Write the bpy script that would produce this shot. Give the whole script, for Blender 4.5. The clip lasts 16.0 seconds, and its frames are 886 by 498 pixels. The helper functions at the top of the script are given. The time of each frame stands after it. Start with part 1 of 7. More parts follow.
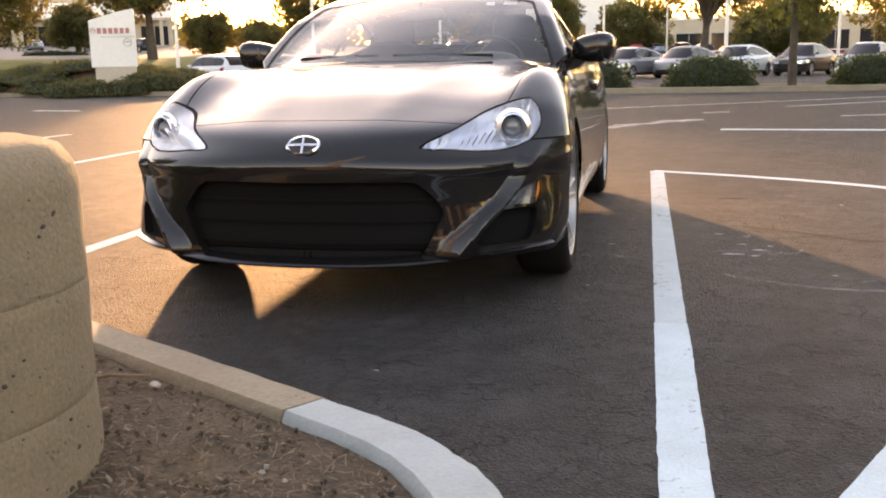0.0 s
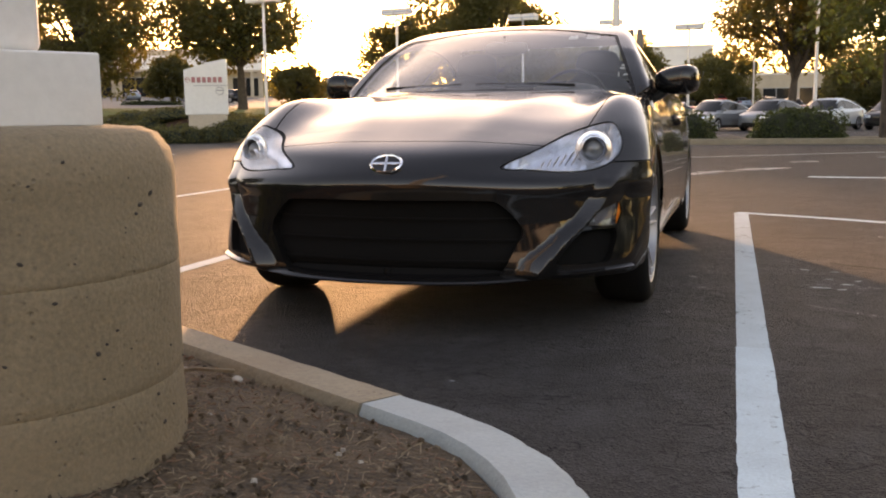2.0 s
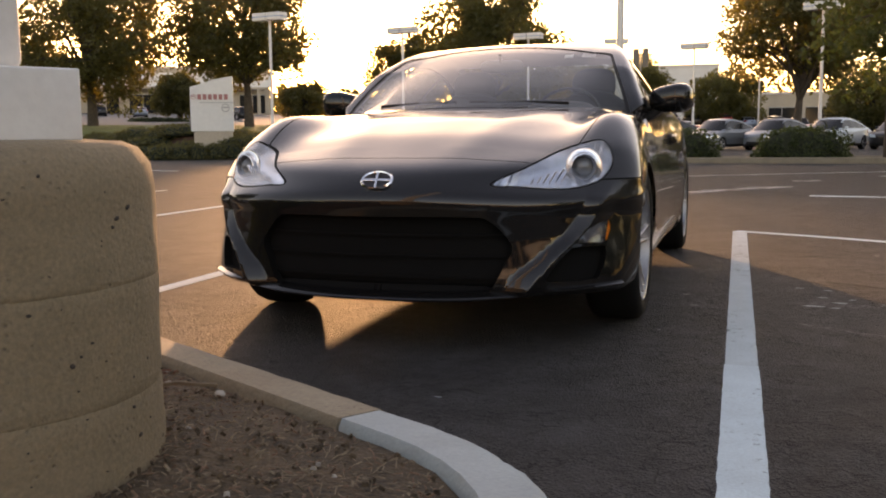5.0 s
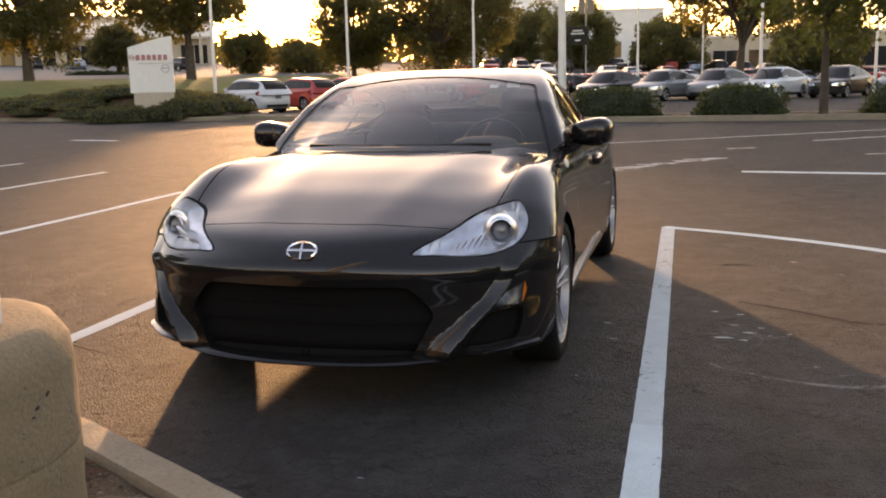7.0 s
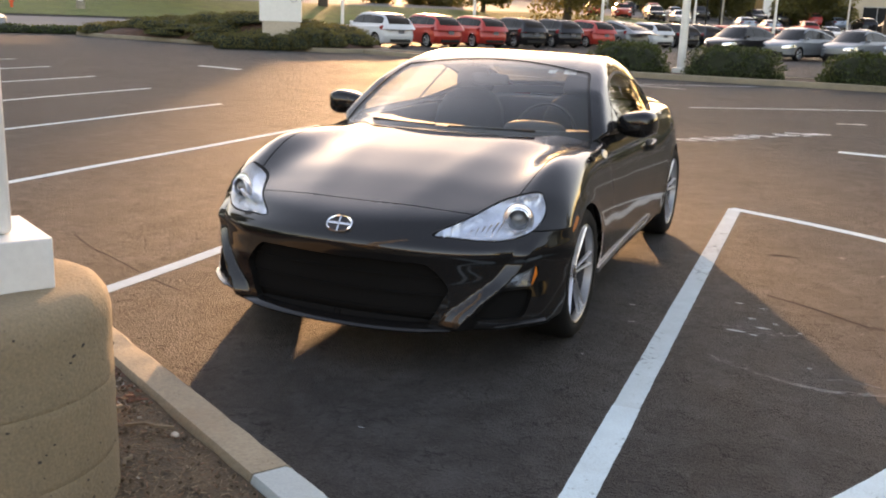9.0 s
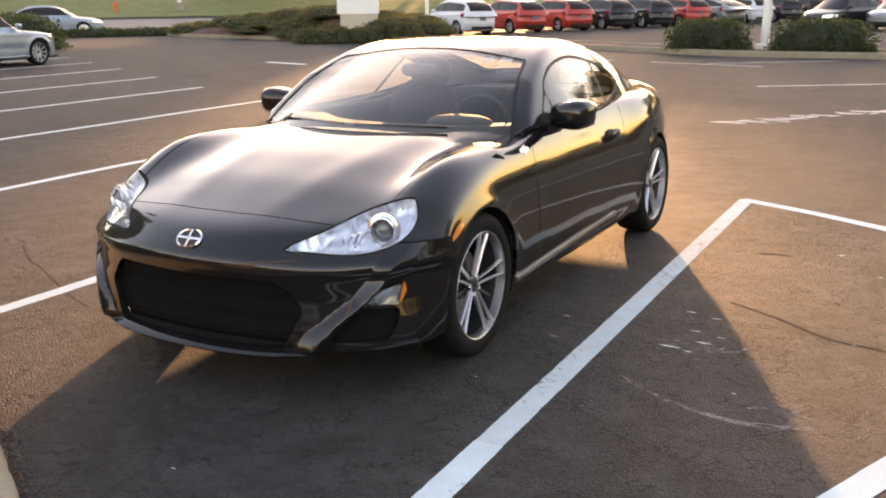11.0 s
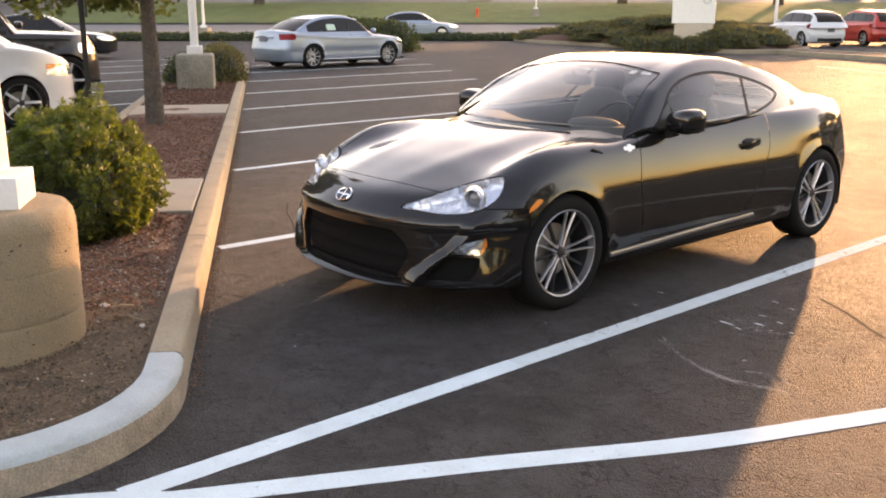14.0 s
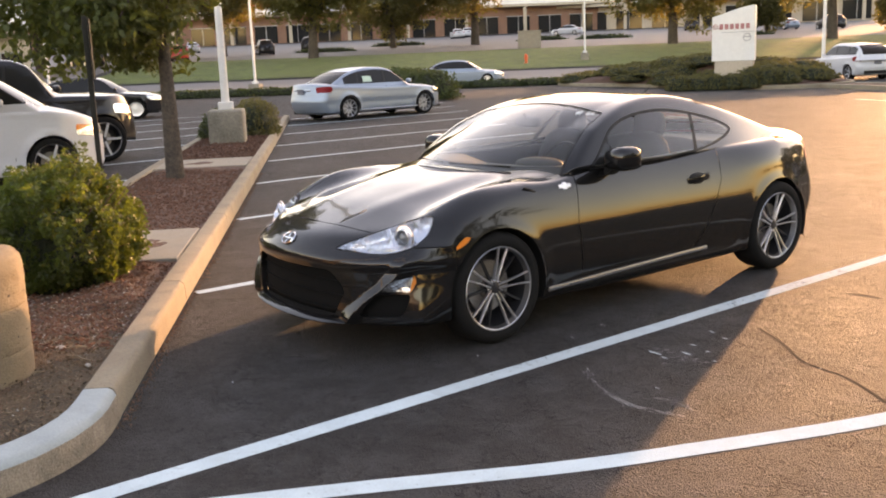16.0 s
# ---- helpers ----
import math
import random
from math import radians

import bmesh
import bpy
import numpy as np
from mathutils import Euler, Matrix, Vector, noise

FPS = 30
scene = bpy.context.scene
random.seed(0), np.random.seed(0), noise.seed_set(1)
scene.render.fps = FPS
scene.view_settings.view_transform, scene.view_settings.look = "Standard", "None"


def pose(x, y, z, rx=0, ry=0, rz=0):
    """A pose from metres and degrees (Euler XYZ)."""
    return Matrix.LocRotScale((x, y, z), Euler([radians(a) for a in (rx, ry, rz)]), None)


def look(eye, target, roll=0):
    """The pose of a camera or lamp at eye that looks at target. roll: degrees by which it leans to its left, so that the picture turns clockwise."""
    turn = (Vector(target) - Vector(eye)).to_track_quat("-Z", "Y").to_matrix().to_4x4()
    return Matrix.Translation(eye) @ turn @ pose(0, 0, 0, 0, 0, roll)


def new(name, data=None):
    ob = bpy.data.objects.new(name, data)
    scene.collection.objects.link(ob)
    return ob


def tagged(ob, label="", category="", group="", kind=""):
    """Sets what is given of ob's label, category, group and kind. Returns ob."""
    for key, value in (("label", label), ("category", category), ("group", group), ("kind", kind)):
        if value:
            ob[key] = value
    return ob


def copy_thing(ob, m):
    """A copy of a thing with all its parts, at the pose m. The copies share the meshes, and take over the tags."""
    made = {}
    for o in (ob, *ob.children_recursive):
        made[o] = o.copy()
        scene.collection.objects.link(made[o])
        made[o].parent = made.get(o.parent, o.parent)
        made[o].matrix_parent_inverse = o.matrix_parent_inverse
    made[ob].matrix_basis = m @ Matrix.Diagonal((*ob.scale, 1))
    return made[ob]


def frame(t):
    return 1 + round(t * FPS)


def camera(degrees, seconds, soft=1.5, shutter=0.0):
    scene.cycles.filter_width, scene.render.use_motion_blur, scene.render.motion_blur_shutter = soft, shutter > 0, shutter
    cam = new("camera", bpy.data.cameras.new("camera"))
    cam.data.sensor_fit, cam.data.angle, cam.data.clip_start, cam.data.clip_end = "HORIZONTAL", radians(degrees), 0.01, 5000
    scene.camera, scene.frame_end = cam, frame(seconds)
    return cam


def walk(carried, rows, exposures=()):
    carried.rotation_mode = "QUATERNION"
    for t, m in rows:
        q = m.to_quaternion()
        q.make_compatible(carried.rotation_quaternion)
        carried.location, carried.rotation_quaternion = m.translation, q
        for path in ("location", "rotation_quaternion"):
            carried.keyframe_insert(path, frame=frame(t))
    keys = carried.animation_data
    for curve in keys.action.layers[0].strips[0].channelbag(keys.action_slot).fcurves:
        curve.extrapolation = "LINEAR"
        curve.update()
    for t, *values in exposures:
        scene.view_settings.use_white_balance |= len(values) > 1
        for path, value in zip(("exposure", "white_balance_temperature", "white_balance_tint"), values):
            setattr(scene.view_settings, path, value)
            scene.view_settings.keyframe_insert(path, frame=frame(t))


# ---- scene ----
cam = camera(49.8, 16.0, soft=2.0)
PATH = [
    (0, (1.201, -3.164, 0.883), (0.77, -1.249, 0.503), -1.2),
    (0.5, (1.192, -3.166, 0.822), (0.744, -1.253, 0.447), -0.5),
    (1, (1.205, -3.183, 0.810), (0.707, -1.276, 0.467), 0.7),
    (1.5, (1.215, -3.198, 0.793), (0.705, -1.288, 0.485), -0.2),
    (2, (1.211, -3.21, 0.772), (0.617, -1.318, 0.501), -0.7),
    (2.5, (1.221, -3.21, 0.755), (0.598, -1.325, 0.509), -0.2),
    (3, (1.231, -3.205, 0.745), (0.687, -1.298, 0.481), 0.6),
    (3.5, (1.238, -3.203, 0.743), (0.704, -1.296, 0.458), 0.4),
    (6, (1.326, -3.204, 0.86), (0.682, -1.322, 0.654), -0.9),
    (6.5, (1.368, -3.215, 1.038), (0.865, -1.303, 0.737), 0.3),
    (7, (1.403, -3.256, 1.231), (0.899, -1.352, 0.883), -1.3),
    (7.5, (1.483, -3.348, 1.383), (0.922, -1.476, 0.955), 0.6),
    (8, (1.633, -3.417, 1.443), (0.91, -1.6, 1.021), 1.3),
    (8.5, (1.755, -3.446, 1.485), (0.933, -1.678, 1.038), 0.3),
    (9, (1.884, -3.514, 1.496), (1.162, -1.711, 1.019), 2.2),
    (9.5, (2.142, -3.428, 1.512), (1.38, -1.633, 1.066), 1.5),
    (12, (2.965, -2.411, 1.503), (1.731, -0.93, 0.97), -0.6),
    (12.5, (3.279, -2.494, 1.549), (1.86, -1.164, 1.080), 0.7),
    (13, (3.556, -2.695, 1.529), (2.18, -1.328, 1.043), -1.3),
    (13.5, (3.881, -2.824, 1.541), (2.426, -1.521, 1.111), -0.2),
    (14, (4.186, -2.862, 1.586), (2.711, -1.604, 1.096), -0.0),
    (14.5, (4.459, -3.007, 1.570), (3.012, -1.706, 1.105), -0.1),
    (15, (4.737, -2.912, 1.558), (3.2, -1.712, 1.113), -1.2),
    (15.5, (4.855, -2.734, 1.572), (3.261, -1.617, 1.112), 1.4),
    (16, (4.799, -2.468, 1.584), (3.225, -1.299, 1.190), -2.3),
]
walk(cam, [(t, look(eye, target, roll)) for t, eye, target, roll in PATH],
     exposures=[(0.0, 3.12, 9700, 36), (1.0, 2.88, 9700, 36), (2.0, 2.46, 9700, 36), (3.5, 2.28, 9700, 36), (6.0, 2.02, 9500, 37), (7.5, 2.6, 9300, 34), (9.5, 2.82, 8700, 30), (12.0, 3.2, 9700, 37), (16.0, 3.02, 9500, 36)])

# ---- sky and sun: a low evening sun behind the car ----
SUN_AZ, SUN_EL = -23.5, 6.5          # degrees from +y towards +x, and above the horizon
world = bpy.data.worlds.new("evening_sky")
world.use_nodes = True
scene.world = world
wt = world.node_tree
sky = wt.nodes.new("ShaderNodeTexSky")
sky.sky_type = "NISHITA"
sky.sun_disc = False
sky.sun_elevation = radians(SUN_EL)
sky.sun_rotation = radians(SUN_AZ)
sky.air_density, sky.dust_density, sky.ozone_density = 1.0, 0.8, 1.2
wt.links.new(sky.outputs[0], wt.nodes["Background"].inputs[0])
wt.nodes["Background"].inputs[1].default_value = 0.15
sun = new("sun", bpy.data.lights.new("sun", "SUN"))
sun.data.energy, sun.data.angle, sun.data.color = 0.95, radians(1.0), (1.0, 0.69, 0.38)
sun_way = Vector((math.sin(radians(SUN_AZ)) * math.cos(radians(SUN_EL)), math.cos(radians(SUN_AZ)) * math.cos(radians(SUN_EL)), math.sin(radians(SUN_EL))))
sun.matrix_world = look(sun_way * 100, (0, 0, 0))

# ---- materials ----
def node(nt, kind, **props):
    n = nt.nodes.new(kind)
    for key, value in props.items():
        if key in n.inputs:
            n.inputs[key].default_value = value
        else:
            setattr(n, key, value)
    return n


def mat(name, base, rough=0.5, metal=0.0, var=0.12, scale=3.0, fine=60.0, bump=0.0, bump_scale=None, coat=0.0, spec=0.5, stain=None, island=0.0):
    """A surface with colour variation at two scales and a fine relief."""
    m = bpy.data.materials.new(name)
    m.use_nodes = True
    nt = m.node_tree
    bsdf = nt.nodes["Principled BSDF"]
    bsdf.inputs["Metallic"].default_value = metal
    bsdf.inputs["Coat Weight"].default_value = coat
    bsdf.inputs["Coat Roughness"].default_value = 0.02
    bsdf.inputs["Specular IOR Level"].default_value = spec
    co = node(nt, "ShaderNodeTexCoord")
    n1 = node(nt, "ShaderNodeTexNoise", Scale=scale, Detail=5.0, Roughness=0.6)
    n2 = node(nt, "ShaderNodeTexNoise", Scale=fine, Detail=3.0, Roughness=0.6)
    for n in (n1, n2):
        nt.links.new(co.outputs["Object"], n.inputs["Vector"])
    add = node(nt, "ShaderNodeMath", operation="ADD")
    nt.links.new(n1.outputs[0], add.inputs[0])
    nt.links.new(n2.outputs[0], add.inputs[1])
    if island:
        info = node(nt, "ShaderNodeObjectInfo")
        geo = node(nt, "ShaderNodeNewGeometry")
        more = node(nt, "ShaderNodeMath", operation="MULTIPLY_ADD")
        more.inputs[1].default_value = island
        nt.links.new(geo.outputs["Random Per Island"], more.inputs[0])
        nt.links.new(add.outputs[0], more.inputs[2])
        last = node(nt, "ShaderNodeMath", operation="MULTIPLY_ADD")
        last.inputs[1].default_value = island
        nt.links.new(info.outputs["Random"], last.inputs[0])
        nt.links.new(more.outputs[0], last.inputs[2])
        add = last
    ramp = node(nt, "ShaderNodeMapRange")
    for k, v in (("From Min", 0.6), ("From Max", 1.4 + 2 * island), ("To Min", 0.0), ("To Max", 1.0)):
        ramp.inputs[k].default_value = v
    nt.links.new(add.outputs[0], ramp.inputs[0])
    mix = node(nt, "ShaderNodeMix", data_type="RGBA")
    dark = stain or tuple(c * (1 - 2 * var) for c in base)
    light = tuple(min(1, c * (1 + 1.4 * var)) for c in base)
    mix.inputs[6].default_value = (*dark, 1)
    mix.inputs[7].default_value = (*light, 1)
    nt.links.new(ramp.outputs[0], mix.inputs[0])
    nt.links.new(mix.outputs[2], bsdf.inputs["Base Color"])
    rr = node(nt, "ShaderNodeMapRange")
    for k, v in (("From Min", 0.6), ("From Max", 1.4), ("To Min", rough * 0.85), ("To Max", min(1, rough * 1.15))):
        rr.inputs[k].default_value = v
    nt.links.new(add.outputs[0], rr.inputs[0])
    nt.links.new(rr.outputs[0], bsdf.inputs["Roughness"])
    if bump:
        b = node(nt, "ShaderNodeBump", Strength=1.0, Distance=bump)
        if bump_scale:
            n3 = node(nt, "ShaderNodeTexNoise", Scale=bump_scale, Detail=4.0)
            nt.links.new(co.outputs["Object"], n3.inputs["Vector"])
            nt.links.new(n3.outputs[0], b.inputs["Height"])
        else:
            nt.links.new(n2.outputs[0], b.inputs["Height"])
        nt.links.new(b.outputs[0], bsdf.inputs["Normal"])
    return m


def pane(name, tint, gloss_min=0.07, rough=0.0):
    """Thin clear sheet: tinted see-through with a Fresnel gloss."""
    m = bpy.data.materials.new(name)
    m.use_nodes = True
    nt = m.node_tree
    nt.nodes.remove(nt.nodes["Principled BSDF"])
    clear = node(nt, "ShaderNodeBsdfTransparent")
    clear.inputs[0].default_value = (*tint, 1)
    gloss = node(nt, "ShaderNodeBsdfGlossy")
    gloss.inputs["Roughness"].default_value = rough
    lw = node(nt, "ShaderNodeLayerWeight", Blend=0.5)
    power = node(nt, "ShaderNodeMath", operation="POWER")
    power.inputs[1].default_value = 4.0
    nt.links.new(lw.outputs["Facing"], power.inputs[0])
    fres = node(nt, "ShaderNodeMath", operation="MULTIPLY_ADD")
    fres.inputs[1].default_value, fres.inputs[2].default_value = 0.86, gloss_min
    nt.links.new(power.outputs[0], fres.inputs[0])
    mix = node(nt, "ShaderNodeMixShader")
    nt.links.new(fres.outputs[0], mix.inputs[0])
    nt.links.new(clear.outputs[0], mix.inputs[1])
    nt.links.new(gloss.outputs[0], mix.inputs[2])
    nt.links.new(mix.outputs[0], nt.nodes["Material Output"].inputs[0])
    return m


def asphalt_mat():
    m = mat("asphalt", (0.043, 0.0405, 0.040), rough=0.76, var=0.3, scale=0.55, fine=90.0, spec=0.22)
    nt = m.node_tree
    bsdf = nt.nodes["Principled BSDF"]
    co = nt.nodes["Texture Coordinate"]
    base = bsdf.inputs["Base Color"].links[0].from_socket
    # stone chips
    chips = node(nt, "ShaderNodeTexVoronoi", Scale=140.0)
    nt.links.new(co.outputs["Object"], chips.inputs["Vector"])
    chip = node(nt, "ShaderNodeMapRange")
    for k, v in (("From Min", 0.55), ("From Max", 1.0), ("To Min", 0.0), ("To Max", 0.5)):
        chip.inputs[k].default_value = v
    sep = node(nt, "ShaderNodeSeparateColor")
    nt.links.new(chips.outputs["Color"], sep.inputs[0])
    nt.links.new(sep.outputs[0], chip.inputs[0])
    mix = node(nt, "ShaderNodeMix", data_type="RGBA")
    mix.inputs[7].default_value = (0.105, 0.10, 0.097, 1)
    nt.links.new(chip.outputs[0], mix.inputs[0])
    nt.links.new(base, mix.inputs[6])
    # broad oil and wear patches
    patch = node(nt, "ShaderNodeTexNoise", Scale=0.9, Detail=6.0, Roughness=0.7)
    nt.links.new(co.outputs["Object"], patch.inputs["Vector"])
    pr = node(nt, "ShaderNodeMapRange")
    for k, v in (("From Min", 0.40), ("From Max", 0.66), ("To Min", 0.0), ("To Max", 0.75)):
        pr.inputs[k].default_value = v
    nt.links.new(patch.outputs[0], pr.inputs[0])
    mix2 = node(nt, "ShaderNodeMix", data_type="RGBA")
    mix2.inputs[7].default_value = (0.024, 0.022, 0.021, 1)
    nt.links.new(pr.outputs[0], mix2.inputs[0])
    nt.links.new(mix.outputs[2], mix2.inputs[6])
    # pale dust in smaller blotches
    dust = node(nt, "ShaderNodeTexNoise", Scale=4.5, Detail=9.0, Roughness=0.72)
    nt.links.new(co.outputs["Object"], dust.inputs["Vector"])
    dr = node(nt, "ShaderNodeMapRange")
    for k, v in (("From Min", 0.47), ("From Max", 0.68), ("To Min", 0.0), ("To Max", 0.7)):
        dr.inputs[k].default_value = v
    nt.links.new(dust.outputs[0], dr.inputs[0])
    mix_d = node(nt, "ShaderNodeMix", data_type="RGBA")
    mix_d.inputs[7].default_value = (0.072, 0.071, 0.071, 1)
    nt.links.new(dr.outputs[0], mix_d.inputs[0])
    nt.links.new(mix2.outputs[2], mix_d.inputs[6])
    mix2 = mix_d
    # fine crazing
    craze = node(nt, "ShaderNodeTexVoronoi", Scale=9.0, feature="DISTANCE_TO_EDGE")
    jag = node(nt, "ShaderNodeTexNoise", Scale=14.0, Detail=4.0)
    nt.links.new(co.outputs["Object"], jag.inputs["Vector"])
    jv = node(nt, "ShaderNodeVectorMath", operation="MULTIPLY_ADD")
    jv.inputs[1].default_value = (0.16, 0.16, 0.0)
    nt.links.new(jag.outputs["Color"], jv.inputs[0])
    nt.links.new(co.outputs["Object"], jv.inputs[2])
    nt.links.new(jv.outputs[0], craze.inputs["Vector"])
    cz = node(nt, "ShaderNodeMapRange")
    for k, v in (("From Min", 0.0), ("From Max", 0.035), ("To Min", 1.0), ("To Max", 0.0)):
        cz.inputs[k].default_value = v
    nt.links.new(craze.outputs[0], cz.inputs[0])
    zone = node(nt, "ShaderNodeTexNoise", Scale=5.0, Detail=5.0, Roughness=0.7)
    nt.links.new(co.outputs["Object"], zone.inputs["Vector"])
    zr = node(nt, "ShaderNodeMapRange")
    for k, v in (("From Min", 0.42), ("From Max", 0.56), ("To Min", 0.0), ("To Max", 1.0)):
        zr.inputs[k].default_value = v
    nt.links.new(zone.outputs[0], zr.inputs[0])
    czm = node(nt, "ShaderNodeMath", operation="MULTIPLY")
    nt.links.new(cz.outputs[0], czm.inputs[0])
    nt.links.new(zr.outputs[0], czm.inputs[1])
    # hairline cracks, only in some stretches
    warp = node(nt, "ShaderNodeTexNoise", Scale=2.2, Detail=3.0)
    nt.links.new(co.outputs["Object"], warp.inputs["Vector"])
    wv = node(nt, "ShaderNodeVectorMath", operation="MULTIPLY_ADD")
    wv.inputs[1].default_value = (0.5, 0.5, 0.0)
    nt.links.new(warp.outputs["Color"], wv.inputs[0])
    nt.links.new(co.outputs["Object"], wv.inputs[2])
    crack = node(nt, "ShaderNodeTexVoronoi", Scale=1.1, feature="DISTANCE_TO_EDGE")
    nt.links.new(wv.outputs[0], crack.inputs["Vector"])
    cr = node(nt, "ShaderNodeMapRange")
    for k, v in (("From Min", 0.0), ("From Max", 0.011), ("To Min", 1.0), ("To Max", 0.0)):
        cr.inputs[k].default_value = v
    nt.links.new(crack.outputs[0], cr.inputs[0])
    where = node(nt, "ShaderNodeTexNoise", Scale=0.5, Detail=2.0)
    nt.links.new(co.outputs["Object"], where.inputs["Vector"])
    wr = node(nt, "ShaderNodeMapRange")
    for k, v in (("From Min", 0.52), ("From Max", 0.64), ("To Min", 0.0), ("To Max", 0.35)):
        wr.inputs[k].default_value = v
    nt.links.new(where.outputs[0], wr.inputs[0])
    cm = node(nt, "ShaderNodeMath", operation="MULTIPLY")
    nt.links.new(cr.outputs[0], cm.inputs[0])
    nt.links.new(wr.outputs[0], cm.inputs[1])
    both = node(nt, "ShaderNodeMath", operation="MAXIMUM")
    nt.links.new(cm.outputs[0], both.inputs[0])
    nt.links.new(czm.outputs[0], both.inputs[1])
    cm = both
    mix3 = node(nt, "ShaderNodeMix", data_type="RGBA")
    mix3.inputs[7].default_value = (0.015, 0.014, 0.014, 1)
    nt.links.new(cm.outputs[0], mix3.inputs[0])
    nt.links.new(mix2.outputs[2], mix3.inputs[6])
    nt.links.new(mix3.outputs[2], bsdf.inputs["Base Color"])
    hgt = node(nt, "ShaderNodeMath", operation="SUBTRACT")
    nt.links.new(chips.outputs["Distance"], hgt.inputs[0])
    nt.links.new(cm.outputs[0], hgt.inputs[1])
    coarse = node(nt, "ShaderNodeTexNoise", Scale=22.0, Detail=5.0, Roughness=0.65)
    nt.links.new(co.outputs["Object"], coarse.inputs["Vector"])
    sum_h = node(nt, "ShaderNodeMath", operation="MULTIPLY_ADD")
    sum_h.inputs[1].default_value = 0.5
    nt.links.new(coarse.outputs[0], sum_h.inputs[0])
    nt.links.new(hgt.outputs[0], sum_h.inputs[2])
    b = node(nt, "ShaderNodeBump", Strength=1.0, Distance=0.010)
    nt.links.new(sum_h.outputs[0], b.inputs["Height"])
    nt.links.new(b.outputs[0], bsdf.inputs["Normal"])
    return m


def worn_paint_mat(name, base, wear=0.5, under=(0.06, 0.058, 0.057)):
    """Road paint: white, worn through to the asphalt in places."""
    m = mat(name, base, rough=0.85, var=0.1, scale=5.0, fine=120.0, bump=0.0015, spec=0.15)
    nt = m.node_tree
    bsdf = nt.nodes["Principled BSDF"]
    co = nt.nodes["Texture Coordinate"]
    col = bsdf.inputs["Base Color"].links[0].from_socket
    n = node(nt, "ShaderNodeTexNoise", Scale=28.0, Detail=8.0, Roughness=0.75)
    n2 = node(nt, "ShaderNodeTexNoise", Scale=2.0, Detail=3.0)
    nt.links.new(co.outputs["Object"], n.inputs["Vector"])
    nt.links.new(co.outputs["Object"], n2.inputs["Vector"])
    a = node(nt, "ShaderNodeMath", operation="MULTIPLY_ADD")
    a.inputs[1].default_value = 0.6
    nt.links.new(n2.outputs[0], a.inputs[0])
    nt.links.new(n.outputs[0], a.inputs[2])
    r = node(nt, "ShaderNodeMapRange")
    for k, v in (("From Min", 1.15 - wear * 0.5), ("From Max", 1.25 - wear * 0.5), ("To Min", 0.0), ("To Max", 0.85)):
        r.inputs[k].default_value = v
    nt.links.new(a.outputs[0], r.inputs[0])
    mix = node(nt, "ShaderNodeMix", data_type="RGBA")
    mix.inputs[7].default_value = (*under, 1)
    nt.links.new(r.outputs[0], mix.inputs[0])
    nt.links.new(col, mix.inputs[6])
    nt.links.new(mix.outputs[2], bsdf.inputs["Base Color"])
    return m


def leaf_mat(name, base, light, rough=0.5):
    m = mat(name, base, rough=rough, var=0.35, scale=1.2, fine=9.0, island=0.35)
    nt = m.node_tree
    bsdf = nt.nodes["Principled BSDF"]
    col = bsdf.inputs["Base Color"].links[0].from_socket
    tr = node(nt, "ShaderNodeBsdfTranslucent")
    tr.inputs[0].default_value = (*light, 1)
    mx = node(nt, "ShaderNodeMixShader")
    mx.inputs[0].default_value = 0.48
    nt.links.new(bsdf.outputs[0], mx.inputs[1])
    nt.links.new(tr.outputs[0], mx.inputs[2])
    nt.links.new(mx.outputs[0], nt.nodes["Material Output"].inputs[0])
    return m


M = {}
M["asphalt"] = asphalt_mat()
M["line"] = worn_paint_mat("line_paint", (0.50, 0.60, 0.63), 0.42)
M["line_dull"] = worn_paint_mat("dull_line_paint", (0.45, 0.53, 0.55), 0.55)
M["old_line"] = worn_paint_mat("old_line_paint", (0.55, 0.55, 0.54), 0.62)
M["scuff"] = worn_paint_mat("scuff_paint", (0.3, 0.3, 0.3), 0.75)
M["tar"] = mat("crack_tar", (0.014, 0.013, 0.013), 0.9, spec=0.1, var=0.3, fine=60, bump=0.003)
M["concrete"] = mat("concrete", (0.255, 0.21, 0.15), 0.85, var=0.2, scale=2.5, fine=70, bump=0.004)
M["new_concrete"] = mat("new_concrete", (0.32, 0.375, 0.385), 0.85, var=0.1, scale=7, fine=110, bump=0.002)
M["kerb_face"] = mat("exposed_aggregate", (0.26, 0.21, 0.155), 0.9, var=0.35, scale=9, fine=120, bump=0.006, bump_scale=90)
M["slab"] = mat("slab_concrete", (0.28, 0.245, 0.195), 0.85, var=0.15, scale=3, fine=80, bump=0.003)
M["soil"] = mat("soil", (0.078, 0.051, 0.029), 0.95, var=0.65, scale=6.0, fine=90, bump=0.014, bump_scale=70)
M["mulch_chip"] = mat("mulch_chip", (0.15, 0.07, 0.045), 0.9, var=0.45, scale=9, fine=60, island=0.6)
M["mulch"] = mat("mulch", (0.105, 0.05, 0.033), 0.95, var=0.45, scale=5, fine=50, bump=0.03, bump_scale=40)
M["chip"] = mat("wood_chip", (0.2, 0.12, 0.08), 0.9, var=0.45, scale=9, fine=60, island=0.6)
M["grass"] = mat("grass", (0.105, 0.14, 0.036), 0.9, var=0.35, scale=0.8, fine=14, bump=0.06, bump_scale=16)
M["white_steel"] = mat("white_painted_steel", (0.68, 0.67, 0.645), 0.4, var=0.05, scale=6, fine=40, bump=0.0006)
